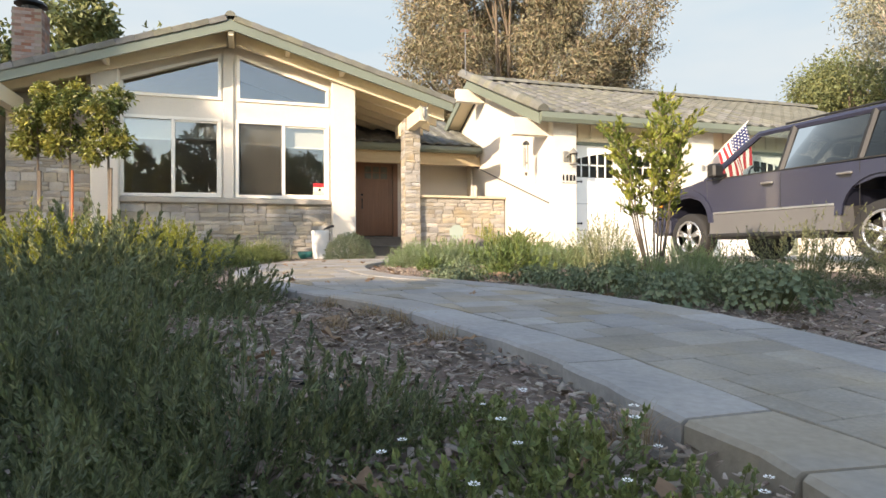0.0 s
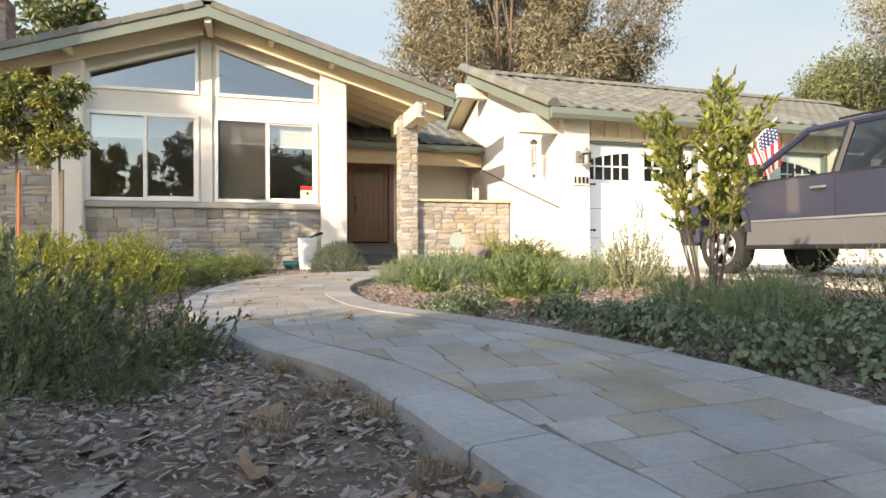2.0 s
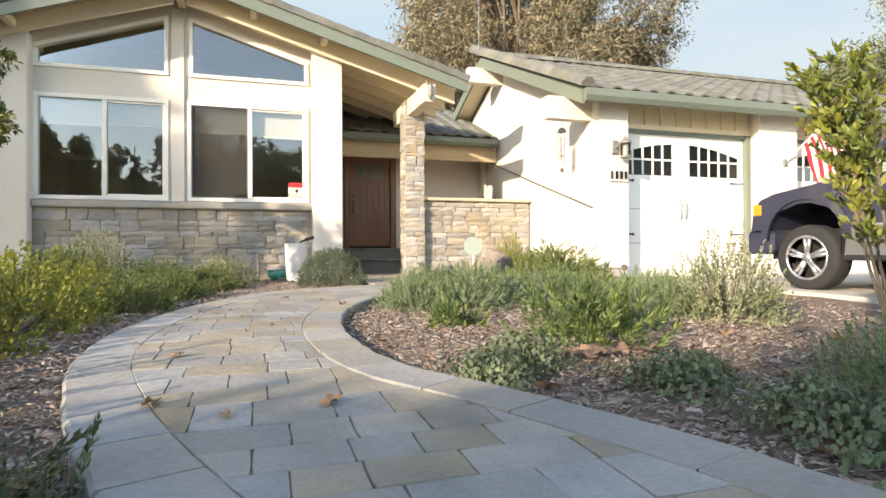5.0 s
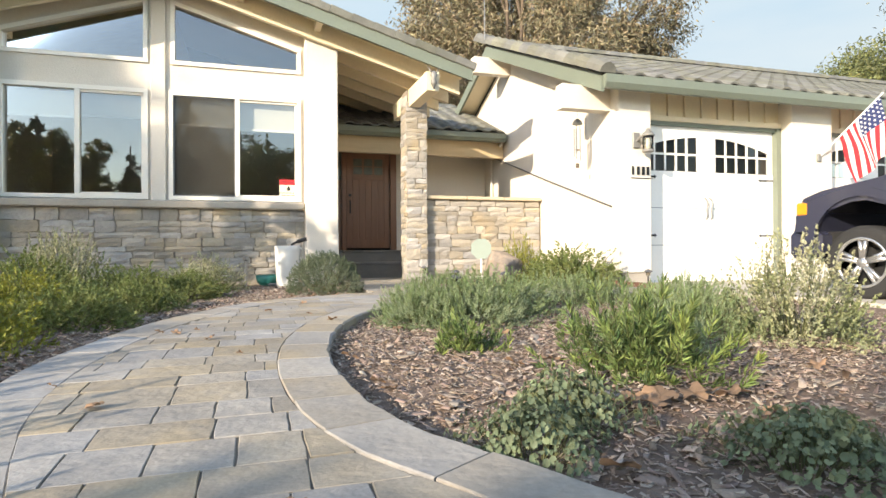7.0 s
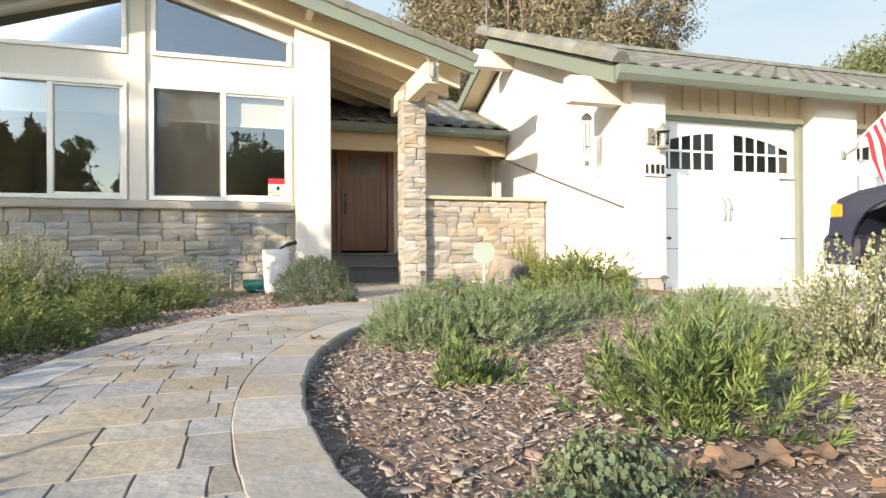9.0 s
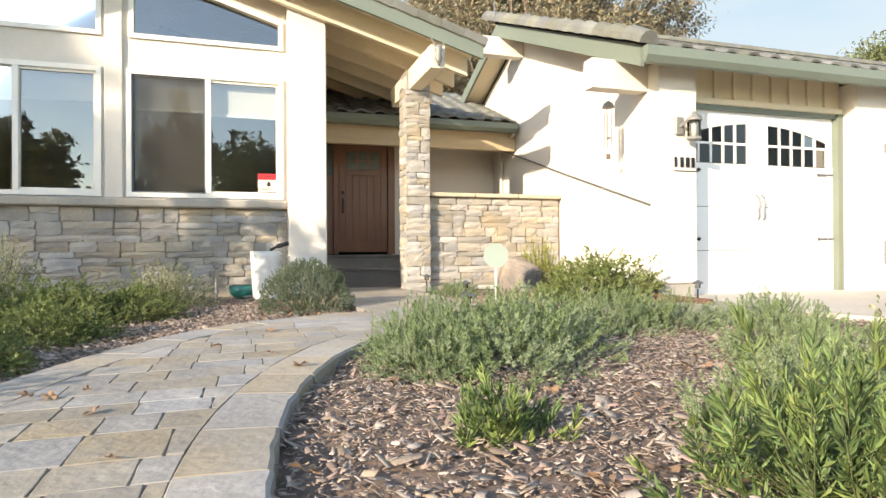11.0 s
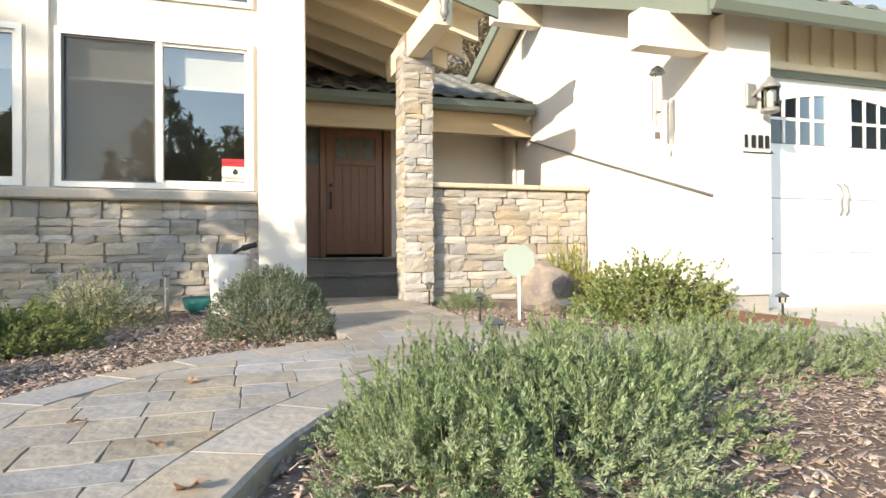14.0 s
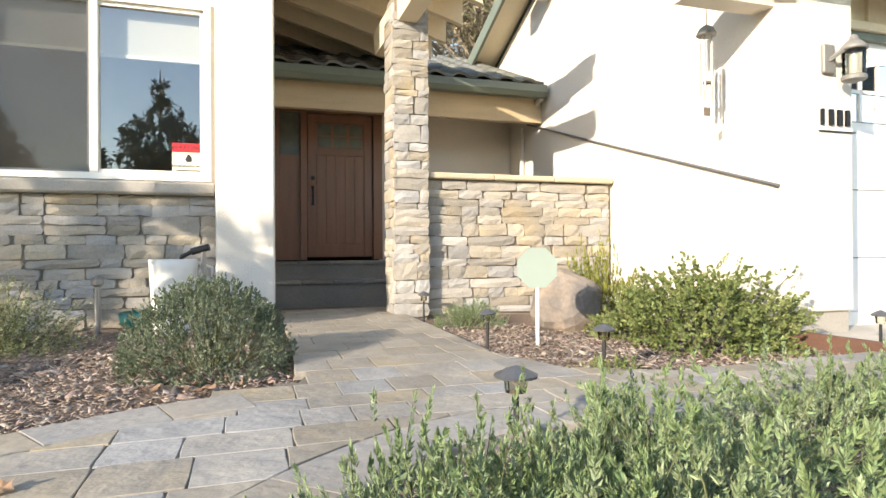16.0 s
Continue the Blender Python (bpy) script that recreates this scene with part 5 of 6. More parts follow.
chime = thing("wind_chime", HM, "steel wind chime hanging from a roof beam", "wind chime")
cu, cv = 5.55, 11.74
part("cap", lathe(bmesh.new(), [(0.075, 2.76), (0.08, 2.77), (0.055, 2.82), (0.02, 2.845), (0.006, 2.85)], 16, (cu, cv, 0.07)), M_BRONZE, chime, smooth=True)
part("cord", along(bmesh.new(), [(cu, cv, 2.84), (cu, cv, 3.30)], 0.003), M_DARK, chime)
for k in range(5):
    a = 6.2832 * k / 5
    part("pipe", along(bmesh.new(), [(cu + 0.048 * math.cos(a), cv + 0.048 * math.sin(a), 2.77), (cu + 0.048 * math.cos(a), cv + 0.048 * math.sin(a), 2.29 + 0.03 * k)], 0.010), M_STEEL, chime)
    part("thread", along(bmesh.new(), [(cu + 0.048 * math.cos(a), cv + 0.048 * math.sin(a), 2.77), (cu + 0.048 * math.cos(a), cv + 0.048 * math.sin(a), 2.835)], 0.002), M_DARK, chime)
part("striker", lathe(bmesh.new(), [(0.03, 2.44), (0.032, 2.45), (0.03, 2.46)], 12, (cu, cv, 0)), M_TRUNK, chime)
part("sail", boxes((cu - 0.03, cu + 0.03, cv - 0.004, cv + 0.004, 2.18, 2.25)), M_TRUNK, chime)

pipe = thing("downspout", HM, "white drain pipe sloping down the garage wall", "pipe")
bm = bmesh.new()
along(bm, [(5.80, 15.15, 3.16), (5.82, 15.6, 3.05), (5.86, 15.75, 2.95)], 0.035)
part("elbow", bm, M_STUCCO, pipe)
part("run", along(bmesh.new(), [(5.875, 15.75, 2.93), (5.875, 13.5, 2.23), (5.875, 11.35, 1.585)], 0.014), M_CLAD, pipe, "thin grey conduit")
part("drop", along(bmesh.new(), [(5.86, 15.9, 2.9), (5.86, 15.9, 0.5)], 0.03), M_STUCCO, pipe)

orn = whole("metal_ornament", mesh_of("metal_ornament", lathe(bmesh.new(), [(0.02, -0.10), (0.05, -0.04), (0.035, 0.03), (0.055, 0.08), (0.02, 0.14)], 10), M_BRONZE, True), None, HM @ Matrix.Translation((3.5, 12.37, 3.50)), "weathered metal ornament on the beam's end", "ornament")
for s in (-1, 1):
    part("horn", tube(bmesh.new(), [(0, 0, 0.08), (s * 0.05, -0.01, 0.13), (s * 0.10, 0, 0.22)], 0.016, 0.005, 6), M_BRONZE, orn)
part("neck", tube(bmesh.new(), [(0, 0.04, -0.02), (0, -0.01, -0.12)], 0.03, 0.02, 6), M_BRONZE, orn)

vane = thing("weather_vane", HM @ Matrix.Translation((5.40, 15.10, 5.2)), "thin metal weather vane on the garage ridge", "weather vane")
part("mast", along(bmesh.new(), [(0, 0, -0.05), (0, 0, 1.22)], 0.010), M_STEEL, vane)
part("arrow", prism(boxes((-0.22, 0.2, -0.004, 0.004, 1.04, 1.055)), [(0.2, 1.0), (0.32, 1.05), (0.2, 1.10)], -0.004, 0.004), M_COPPER, vane)
part("figure", prism(bmesh.new(), [(-0.16, 1.16), (-0.12, 1.11), (-0.11, 1.16), (0.05, 1.16), (0.06, 1.11), (0.09, 1.17), (0.14, 1.22), (0.06, 1.24), (-0.12, 1.23)], -0.006, 0.006), M_COPPER, vane)

# brick chimney behind the main ridge
ch = part("chimney", boxes((-5.36, -4.75, 16.7, 17.3, 3.6, 6.40)), M_MORTAR, house, "brick chimney with dark metal cap")
for r in range(26):
    z = 4.45 + r * 0.075
    for k in range(3):
        u = -5.37 + k * 0.207 + (0.07 if r % 2 else 0)
        if u + 0.2 < -4.7:
            part("brick", boxes((u, u + 0.197, 16.685, 16.70, z, z + 0.065), bevel=0.004), M_BRICK, ch)
        part("brick", boxes((-4.751, -4.735, 16.7 + k * 0.2, 16.7 + k * 0.2 + 0.19, z, z + 0.065), bevel=0.004), M_BRICK, ch)
part("chimney_cap", lathe(bmesh.new(), [(0.20, 6.40), (0.20, 6.52), (0.36, 6.56), (0.30, 6.64), (0.05, 6.70)], 12, (-5.05, 17.0, 0)), M_DARK, ch)

# warning sign inside the window
sign = thing("window_sign", HM, "red and cream warning sign in the window", "sign")
part("board", boxes((1.33, 1.61, 13.864, 13.868, 1.835, 2.12)), M_SIGN, sign)
part("band", boxes((1.33, 1.61, 13.861, 13.864, 2.035, 2.12)), M_RED, sign)


def lettering(text, size, name, material, parent, m):
    cu_ = bpy.data.curves.new(name, "FONT")
    cu_.body, cu_.size, cu_.align_x, cu_.align_y, cu_.extrude = text, size, "CENTER", "CENTER", 0.0006
    tmp = bpy.data.objects.new(name, cu_)
    me = bpy.data.meshes.new_from_object(tmp)
    bpy.data.objects.remove(tmp)
    me.materials.append(material)
    return part(name, me, None, parent, m=m)


lettering("WARNING", 0.062, "heading", M_INK, sign, Matrix.Translation((1.47, 13.860, 2.077)) @ Matrix.Rotation(math.pi / 2, 4, "X"))
part("emblem", prism(bmesh.new(), [(1.44, 1.97), (1.47, 2.02), (1.50, 1.99), (1.50, 1.95), (1.46, 1.94)], 13.8615, 13.864), M_INK, sign)
lettering("NEIGHBORHOOD WATCH", 0.026, "caption", M_INK, sign, Matrix.Translation((1.47, 13.862, 1.905)) @ Matrix.Rotation(math.pi / 2, 4, "X"))
part("text_bar", boxes((1.36, 1.58, 13.862, 13.864, 1.852, 1.868)), M_INK, sign)

# flag on its pole at the second pier
flag = thing("flag", HM, "red and white striped flag with a blue canton, on a pole", "flag")
p0, p1 = Vector((9.62, 11.19, 2.42)), Vector((10.42, 10.72, 3.42))
part("pole", along(bmesh.new(), [p0, p1], 0.013), M_PLASTIC, flag)
part("bracket", boxes((9.58, 9.66, 11.165, 11.199, 2.36, 2.48), bevel=0.006), M_BRONZE, flag)
part("finial", lathe(bmesh.new(), [(0.0, 0), (0.02, 0.01), (0.022, 0.03), (0.002, 0.05)], 8, tuple(p1)), M_BRONZE, flag)
ax = (p1 - p0).normalized()
down = Vector((0.10, -0.05, -1.0)).normalized()
def cloth(s, t):
    """s along the pole from the peak (0..0.9 m), t down the fly (0..1.05 m)."""
    p = p1 - ax * (0.06 + s * (1 - 0.25 * t)) + down * t * 0.88
    f = 0.045 * math.sin(s * 11 + t * 2.5) * min(1, t * 2.2)
    return p + Vector((0.5, -0.8, 0.1)) * f
for k in range(13):
    s0, s1 = 0.86 * k / 13, 0.86 * (k + 1) / 13
    t0 = 0.43 if k < 7 else 0.0
    bm = bmesh.new()
    rows_ = []
    for i in range(9):
        t = t0 + (1.05 - t0) * i / 8
        rows_.append([bm.verts.new(cloth(s0 + (s1 - s0) * j / 2, t)) for j in range(3)])
    for a, b in zip(rows_, rows_[1:]):
        for j in range(2):
            bm.faces.new((a[j], a[j + 1], b[j + 1], b[j]))
    part("stripe", bm, M_FLAGRED if k % 2 == 0 else M_FLAGWHITE, flag, smooth=True)
bm = bmesh.new()
g_ = [[bm.verts.new(cloth(0.86 * 7 / 13 * j / 8, 0.43 * i / 6)) for j in range(9)] for i in range(7)]
for i in range(6):
    for j in range(8):
        bm.faces.new((g_[i][j], g_[i][j + 1], g_[i + 1][j + 1], g_[i + 1][j]))
canton = part("canton", bm, M_FLAGBLUE, flag, "blue field with white stars", smooth=True)
for i in range(5):
    for j in range(6):
        c = cloth(0.04 + 0.076 * j, 0.045 + 0.085 * i)
        n_ = (cloth(0.04 + 0.076 * j + 0.01, 0.045 + 0.085 * i) - c).cross(cloth(0.04 + 0.076 * j, 0.055 + 0.085 * i) - c).normalized()
        if n_.y > 0:
            n_ = -n_
        e1 = ax
        e2 = n_.cross(e1).normalized()
        bm = bmesh.new()
        bm.faces.new([bm.verts.new(c + n_ * 0.004 + (0.026 if q % 2 == 0 else 0.011) * (math.cos(q * math.pi / 5) * e1 + math.sin(q * math.pi / 5) * e2)) for q in range(10)])
        part("star", bm, M_FLAGWHITE, canton)

# ---- garden things ----
M_CAPMETAL = mat("slate_plastic", (0.075, 0.078, 0.085), 0.5, vary=0.05, bump=0.1)


def path_light(x, y, h, r=0.055):
    t = thing("path_light", Matrix.Translation((x, y, bed_height(x, y))), "small dark solar path light on a stake", "lamp", "path lights")
    part("stake", cyl(bmesh.new(), (0, 0, -0.05), (0, 0, h - 0.09), 0.010), M_BLACK, t)
    part("lens", lathe(bmesh.new(), [(0.5 * r, h - 0.085), (0.6 * r, h - 0.03)], 12), M_LAMPGLASS, t)
    part("cap", lathe(bmesh.new(), [(1.0 * r, h - 0.035), (1.05 * r, h - 0.025), (0.5 * r, h - 0.005), (0.06 * r, h + 0.006)], 14), M_CAPMETAL, t)


for x, y, h, r in ((-0.57, 13.85, 0.30, 0.055), (0.5, 11.32, 0.28, 0.06), (-0.08, 12.2, 0.28, 0.055), (2.5, 11.95, 0.28, 0.055), (-0.15, 10.03, 0.31, 0.074)):
    path_light(x, y, h, r)

bm = bmesh.new()
bmesh.ops.create_icosphere(bm, subdivisions=3, radius=1.0)
for v in bm.verts:
    n3 = noise.noise(v.co * 1.4 + Vector((3, 1, 2))) * 0.22 + noise.noise(v.co * 4) * 0.06
    v.co *= 1 + n3
    v.co.x = max(-0.75, min(0.8, v.co.x))
    v.co = Vector((v.co.x * 0.34, v.co.y * 0.24, v.co.z * 0.30))
whole("boulder", bm, M_ROCK, Matrix.Translation((0.66, 13.15, 0.66)) @ Matrix.Rotation(0.3, 4, "Y"), "rounded brown boulder in front of the porch wall", "boulder")
ys = thing("yard_sign", Matrix.Translation((0.27, 12.2, bed_height(0.27, 12.2))), "pale octagonal yard sign on a white stake", "sign")
part("stake", boxes((-0.012, 0.012, -0.004, 0.004, -0.08, 0.55)), M_PLASTIC, ys)
part("face", prism(bmesh.new(), [(0.15 * math.cos(math.pi * (2 * k + 1) / 8), 0.56 + 0.15 * math.sin(math.pi * (2 * k + 1) / 8)) for k in range(8)], -0.010, -0.004), M_PALE_SIGN, ys)

can = thing("watering_can", Matrix.Translation((-2.62, 13.0, bed_height(-2.62, 13.0))) @ Matrix.Rotation(0.4, 4, "Z"), "white plastic watering can under the garden tap", "watering can")
part("body", lathe(bmesh.new(), [(0.15, 0.0), (0.16, 0.03), (0.185, 0.55), (0.19, 0.62), (0.18, 0.625), (0.16, 0.40)], 18), M_PLASTIC, can, smooth=True)
part("handle", along(bmesh.new(), [(0.17, 0, 0.25), (0.30, 0, 0.35), (0.30, 0, 0.55), (0.17, 0, 0.60)], 0.016), M_PLASTIC, can)
tap = thing("garden_tap", Matrix.Translation((-2.38, 13.02, bed_height(-2.38, 13.02))), "standing garden tap with a black timer and hose", "tap")
part("riser", cyl(bmesh.new(), (0, 0, -0.05), (0, 0, 0.74), 0.022), M_STEEL, tap)
part("valve", cyl(bmesh.new(), (-0.09, -0.02, 0.68), (0.05, 0.0, 0.72), 0.03), M_BLACK, tap)
part("spout", along(bmesh.new(), [(-0.07, -0.02, 0.69), (-0.16, -0.04, 0.64), (-0.2, -0.05, 0.50)], 0.02), M_BLACK, tap)
part("hose", along(bmesh.new(), [(-0.16, -0.04, 0.62), (-0.22, -0.02, 0.35), (-0.18, 0.05, 0.05), (-0.5, -0.1, 0.04)], 0.013), M_STEEL, tap)
tap2 = thing("garden_tap", Matrix.Translation((-3.25, 13.0, bed_height(-3.25, 13.0))), "grey standpipe beside the stone wall", "tap")
part("riser", cyl(bmesh.new(), (0, 0, -0.05), (0, 0, 0.42), 0.022), M_STEEL, tap2)
part("valve", lathe(bmesh.new(), [(0.02, 0.40), (0.045, 0.42), (0.045, 0.46), (0.015, 0.48)], 10), M_STEEL, tap2)
whole("hose_pot", lathe(bmesh.new(), [(0.10, 0.0), (0.17, 0.06), (0.19, 0.16), (0.17, 0.17), (0.12, 0.08)], 16), M_TEAL, Matrix.Translation((-2.95, 13.15, bed_height(-2.95, 13.15))), "low teal plastic pot in the mulch", "pot", smooth=True)
h0 = [(-0.95, 2.02), (-0.75, 2.0), (-0.55, 2.03), (-0.42, 2.0), (-0.3, 2.05)]
whole("drip_hose", along(bmesh.new(), [(x, y, bed_height(x, y) + 0.02) for x, y in h0], 0.011), M_BLACK, Matrix(), "short length of black irrigation hose on the mulch", "hose")
bm = bmesh.new()
prism(bm, [uv_of(2.02, 12.2), uv_of(2.35, 11.3), uv_of(2.39, 11.31), uv_of(2.06, 12.22)], 0.35, 0.53, "z")
whole("bed_edging", bm, M_RUST, HM, "rust-brown edging board beside the garage pier", "edging")

# ---- parked vehicle ----
def parked_car():
    """A dark blue full-size sport utility vehicle; x forward, y left."""
    m = Matrix.Translation((5.41, 9.05, level(9.0) - 0.02)) @ Matrix.Rotation(radians(110), 4, "Z") @ Matrix.Translation((-0.19, 0, 0)) @ Matrix.Diagonal((1.045, 1.0, 1.0, 1))
    car = thing("parked_car", m, "dark blue sport utility vehicle with grey cladding on the driveway", "car")
    FX, RX, WR = 1.5, -1.52, 0.385

    def arch(cx, r, z0, n=9):
        return [(cx + r * math.cos(math.pi * k / n), z0 + r * math.sin(math.pi * k / n)) for k in range(n + 1)]
    top = [(2.20, 0.86), (2.22, 1.0), (2.16, 1.10), (1.95, 1.17), (1.2, 1.27), (-2.50, 1.30), (-2.56, 1.15), (-2.58, 0.72)]
    low = [(-2.58, 0.72), (RX - 0.50, 0.72)] + arch(RX, 0.50, 0.60)[::-1][1:-1] + [(RX + 0.50, 0.72), (FX - 0.50, 0.72)] + arch(FX, 0.50, 0.60)[::-1][1:-1] + [(FX + 0.50, 0.72), (2.22, 0.72)]
    bm = bmesh.new()
    prism(bm, top + low[1:], -0.98, 0.98)
    sel = [e for e in bm.edges if abs(abs(e.verts[0].co.y) - 0.98) < 1e-4 and abs(e.verts[0].co.y - e.verts[1].co.y) < 1e-4 and min(e.verts[0].co.z, e.verts[1].co.z) > 0.95]
    bmesh.ops.bevel(bm, geom=sel, offset=0.07, segments=3, affect="EDGES")
    body = part("body", bm, M_PAINT, car, smooth=False)
    # grey lower cladding with the arches cut in
    bm = bmesh.new()
    prism(bm, [(RX + 0.50, 0.72), (RX + 0.47, 0.40), (FX - 0.47, 0.40), (FX - 0.50, 0.72)], -0.99, 0.99)
    part("cladding", bm, M_CLAD, car, "grey lower body cladding")
    part("front_bumper", boxes((1.95, 2.34, -0.96, 0.96, 0.42, 0.74), bevel=0.06), M_PAINT, car)
    part("rear_bumper", boxes((-2.68, -2.0, -0.96, 0.96, 0.42, 0.74), bevel=0.06), M_CLAD, car)
    for s in (-1, 1):
        part("running_board", boxes((-0.95, 0.95, s * 0.97, s * 1.12, 0.36, 0.42), bevel=0.015), M_BLACK, car)
        for cx in (FX, RX):
            bm = bmesh.new()
            o, i_ = arch(cx, 0.56, 0.60, 12), arch(cx, 0.47, 0.60, 12)
            prism(bm, o + i_[::-1], s * 0.975, s * 1.01)
            part("arch_trim", bm, M_PAINT, car)
    # cabin: roof, pillars, glass
    A0, A1, B, C, D0, D1 = (1.15, 1.27), (0.32, 1.86), -0.18, -1.24, (-2.48, 1.30), (-2.22, 1.88)
    def yy(z):
        return 0.95 - 0.22 * (z - 1.25) / 0.63
    bm = bmesh.new()
    prism(bm, [(0.36, 1.85), (0.1, 1.90), (-0.8, 1.93), (-1.9, 1.92), (-2.24, 1.87)], -0.72, 0.72)
    bmesh.ops.bevel(bm, geom=[e for e in bm.edges if abs(e.verts[0].co.y - e.verts[1].co.y) < 1e-4 and e.calc_length() > 0.2], offset=0.03, segments=2, affect="EDGES")
    part("roof", bm, M_PAINT, car)
    def bar(p, q, w):
        bm = bmesh.new()
        tube(bm, [p, q], w, w, 6)
        return bm
    for s in (-1, 1):
        part("roof_side", bar((A1[0], s * yy(1.86), 1.87), (D1[0], s * yy(1.88), 1.88), 0.045), M_PAINT, car)
        part("pillar", bar((A0[0], s * yy(1.27), 1.25), (A1[0], s * yy(1.86), 1.87), 0.045), M_PAINT, car)
        for xb, w in ((B, 0.05), (C, 0.045)):
            part("pillar", bar((xb, s * yy(1.27), 1.25), (xb - 0.06, s * yy(1.86), 1.87), w), M_BLACK, car)
        part("pillar", bar((D0[0] + 0.05, s * yy(1.27), 1.25), (D1[0], s * yy(1.86), 1.87), 0.08), M_PAINT, car)
        part("roof_rail", bar((0.0, s * 0.62, 1.965), (-1.9, s * 0.62, 1.975), 0.016), M_BLACK, car)
        for xs_ in ((1.10, B + 0.04), (B - 0.05, C + 0.03), (C - 0.04, -2.40)):
            x_t = [xs_[0] if xs_[0] < 1 else 0.36, xs_[1]]
            bm = bmesh.new()
            k0 = (xs_[0] if xs_[0] < 1 else 1.08, xs_[1])
            tl, tr = (x_t[0] - (0.05 if xs_[0] < 1 else 0), max(x_t[1] - 0.05, -2.2))
            bm.faces.new([bm.verts.new(p) for p in ((k0[0], s * yy(1.27), 1.27), (k0[1], s * yy(1.27), 1.27), (tr, s * yy(1.85), 1.85), (tl, s * yy(1.85), 1.85))])
            part("window", bm, M_CARGLASS_FRONT if xs_[0] > 1 else M_CARGLASS, car)
        part("belt_trim", boxes((-2.4, 1.1, s * 0.955, s * 0.985, 1.255, 1.275)), M_BLACK, car)
        # doors: shut lines, handles, lower moulding
        for x in (1.08, B - 0.02, C - 0.02):
            part("shut_line", boxes((x - 0.004, x + 0.004, s * 0.978, s * 0.9825, 0.45, 1.24)), M_BLACK, car)
        for x in (B + 0.18, C + 0.16):
            h = part("door_handle", boxes((x - 0.10, x + 0.10, s * 0.975, s * 1.01, 1.095, 1.13), bevel=0.012), M_STEEL, car)
            # flat black plate: the shade of the hollow under the handle, as colour
            part("recess", boxes((x - 0.08, x + 0.07, s * 0.978, s * 0.984, 1.06, 1.095)), M_BLACK, h)
        part("moulding", boxes((-0.95, 0.95, s * 0.985, s * 1.0, 0.725, 0.755), bevel=0.005), M_ALLOY, car)
        mir = part("mirror", boxes((0.70, 0.86, s * 1.02, s * 1.22, 1.27, 1.48), bevel=0.03), M_BLACK, car)
        part("mirror_arm", boxes((0.74, 0.82, s * 0.93, s * 1.03, 1.29, 1.34)), M_BLACK, mir)
        part("headlight", boxes((2.10, 2.24, s * 0.62, s * 0.93, 0.86, 1.04), bevel=0.03), M_LAMPLENS, car)
        part("side_marker", boxes((2.06, 2.20, s * 0.93, s * 0.99, 0.90, 1.05), bevel=0.02), M_AMBER, car)
        part("tail_light", boxes((-2.60, -2.50, s * 0.80, s * 0.985, 0.85, 1.25), bevel=0.02), M_TAIL, car)
    bm = bmesh.new()
    bm.faces.new([bm.verts.new(p) for p in ((1.17, -0.88, 1.28), (1.17, 0.88, 1.28), (0.34, 0.72, 1.86), (0.34, -0.72, 1.86))])
    part("windscreen", bm, M_CARGLASS_FRONT, car)
    bm = bmesh.new()
    bm.faces.new([bm.verts.new(p) for p in ((-2.50, -0.85, 1.32), (-2.50, 0.85, 1.32), (-2.26, 0.70, 1.84), (-2.26, -0.70, 1.84))])
    part("rear_window", bm, M_CARGLASS, car)
    part("grille", boxes((2.20, 2.25, -0.6, 0.6, 0.82, 1.02), bevel=0.01), M_ALLOY, car)
    part("dashboard", boxes((0.75, 1.15, -0.85, 0.85, 1.05, 1.29), bevel=0.04), M_BLACK, car)
    for sy in (-0.42, 0.42):
        for sx in (0.05, -0.95):
            part("seat", boxes((sx - 0.15, sx + 0.02, sy - 0.25, sy + 0.25, 0.9, 1.52), bevel=0.05), M_CLAD, car)
            part("headrest", boxes((sx - 0.16, sx - 0.03, sy - 0.13, sy + 0.13, 1.55, 1.72), bevel=0.04), M_CLAD, car)
    bm = bmesh.new()
    ring_ = [(0.62 + 0.06 * math.sin(a), 0.42 + 0.19 * math.cos(a), 1.28 + 0.18 * math.sin(a)) for a in [6.2832 * k / 20 for k in range(21)]]
    along(bm, ring_, 0.014)
    part("steering_wheel", bm, M_BLACK, car)
    part("underbody", boxes((-2.4, 2.1, -0.75, 0.75, 0.36, 0.72)), M_BLACK, car)
    for cx in (FX, RX):
        for s in (-1, 1):
            w = part("wheel", cyl(bmesh.new(), (cx, s * 0.74, WR), (cx, s * 0.80, WR), 0.26, 0.26, 24), M_BLACK, car)
            bm = bmesh.new()
            prof = [(0.25, 0.70), (0.34, 0.695), (0.375, 0.72), (WR, 0.76), (WR, 0.90), (0.375, 0.94), (0.34, 0.962), (0.25, 0.955)]
            rr = []
            for r, y in prof:
                rr.append([bm.verts.new((cx + r * math.cos(6.2832 * k / 36), s * y, WR + r * math.sin(6.2832 * k / 36))) for k in range(36)])
            for a, b in zip(rr, rr[1:]):
                for k in range(36):
                    bm.faces.new((a[k], a[(k + 1) % 36], b[(k + 1) % 36], b[k]))
            part("tyre", bm, M_RUBBER, w, smooth=True)
            bm = bmesh.new()
            cyl(bm, (cx, s * 0.82, WR), (cx, s * 0.955, WR), 0.06, 0.05, 16)
            for k in range(5):
                a = 6.2832 * k / 5 + 0.3
                for da in (-0.16, 0.16):
                    tube(bm, [(cx + 0.05 * math.cos(a + da), s * 0.935, WR + 0.05 * math.sin(a + da)), (cx + 0.25 * math.cos(a + da * 0.8), s * 0.925, WR + 0.25 * math.sin(a + da * 0.8))], 0.022, 0.026, 6)
            rim_o = [(cx + 0.25 * math.cos(6.2832 * k / 36), s * 0.945, WR + 0.25 * math.sin(6.2832 * k / 36)) for k in range(37)]
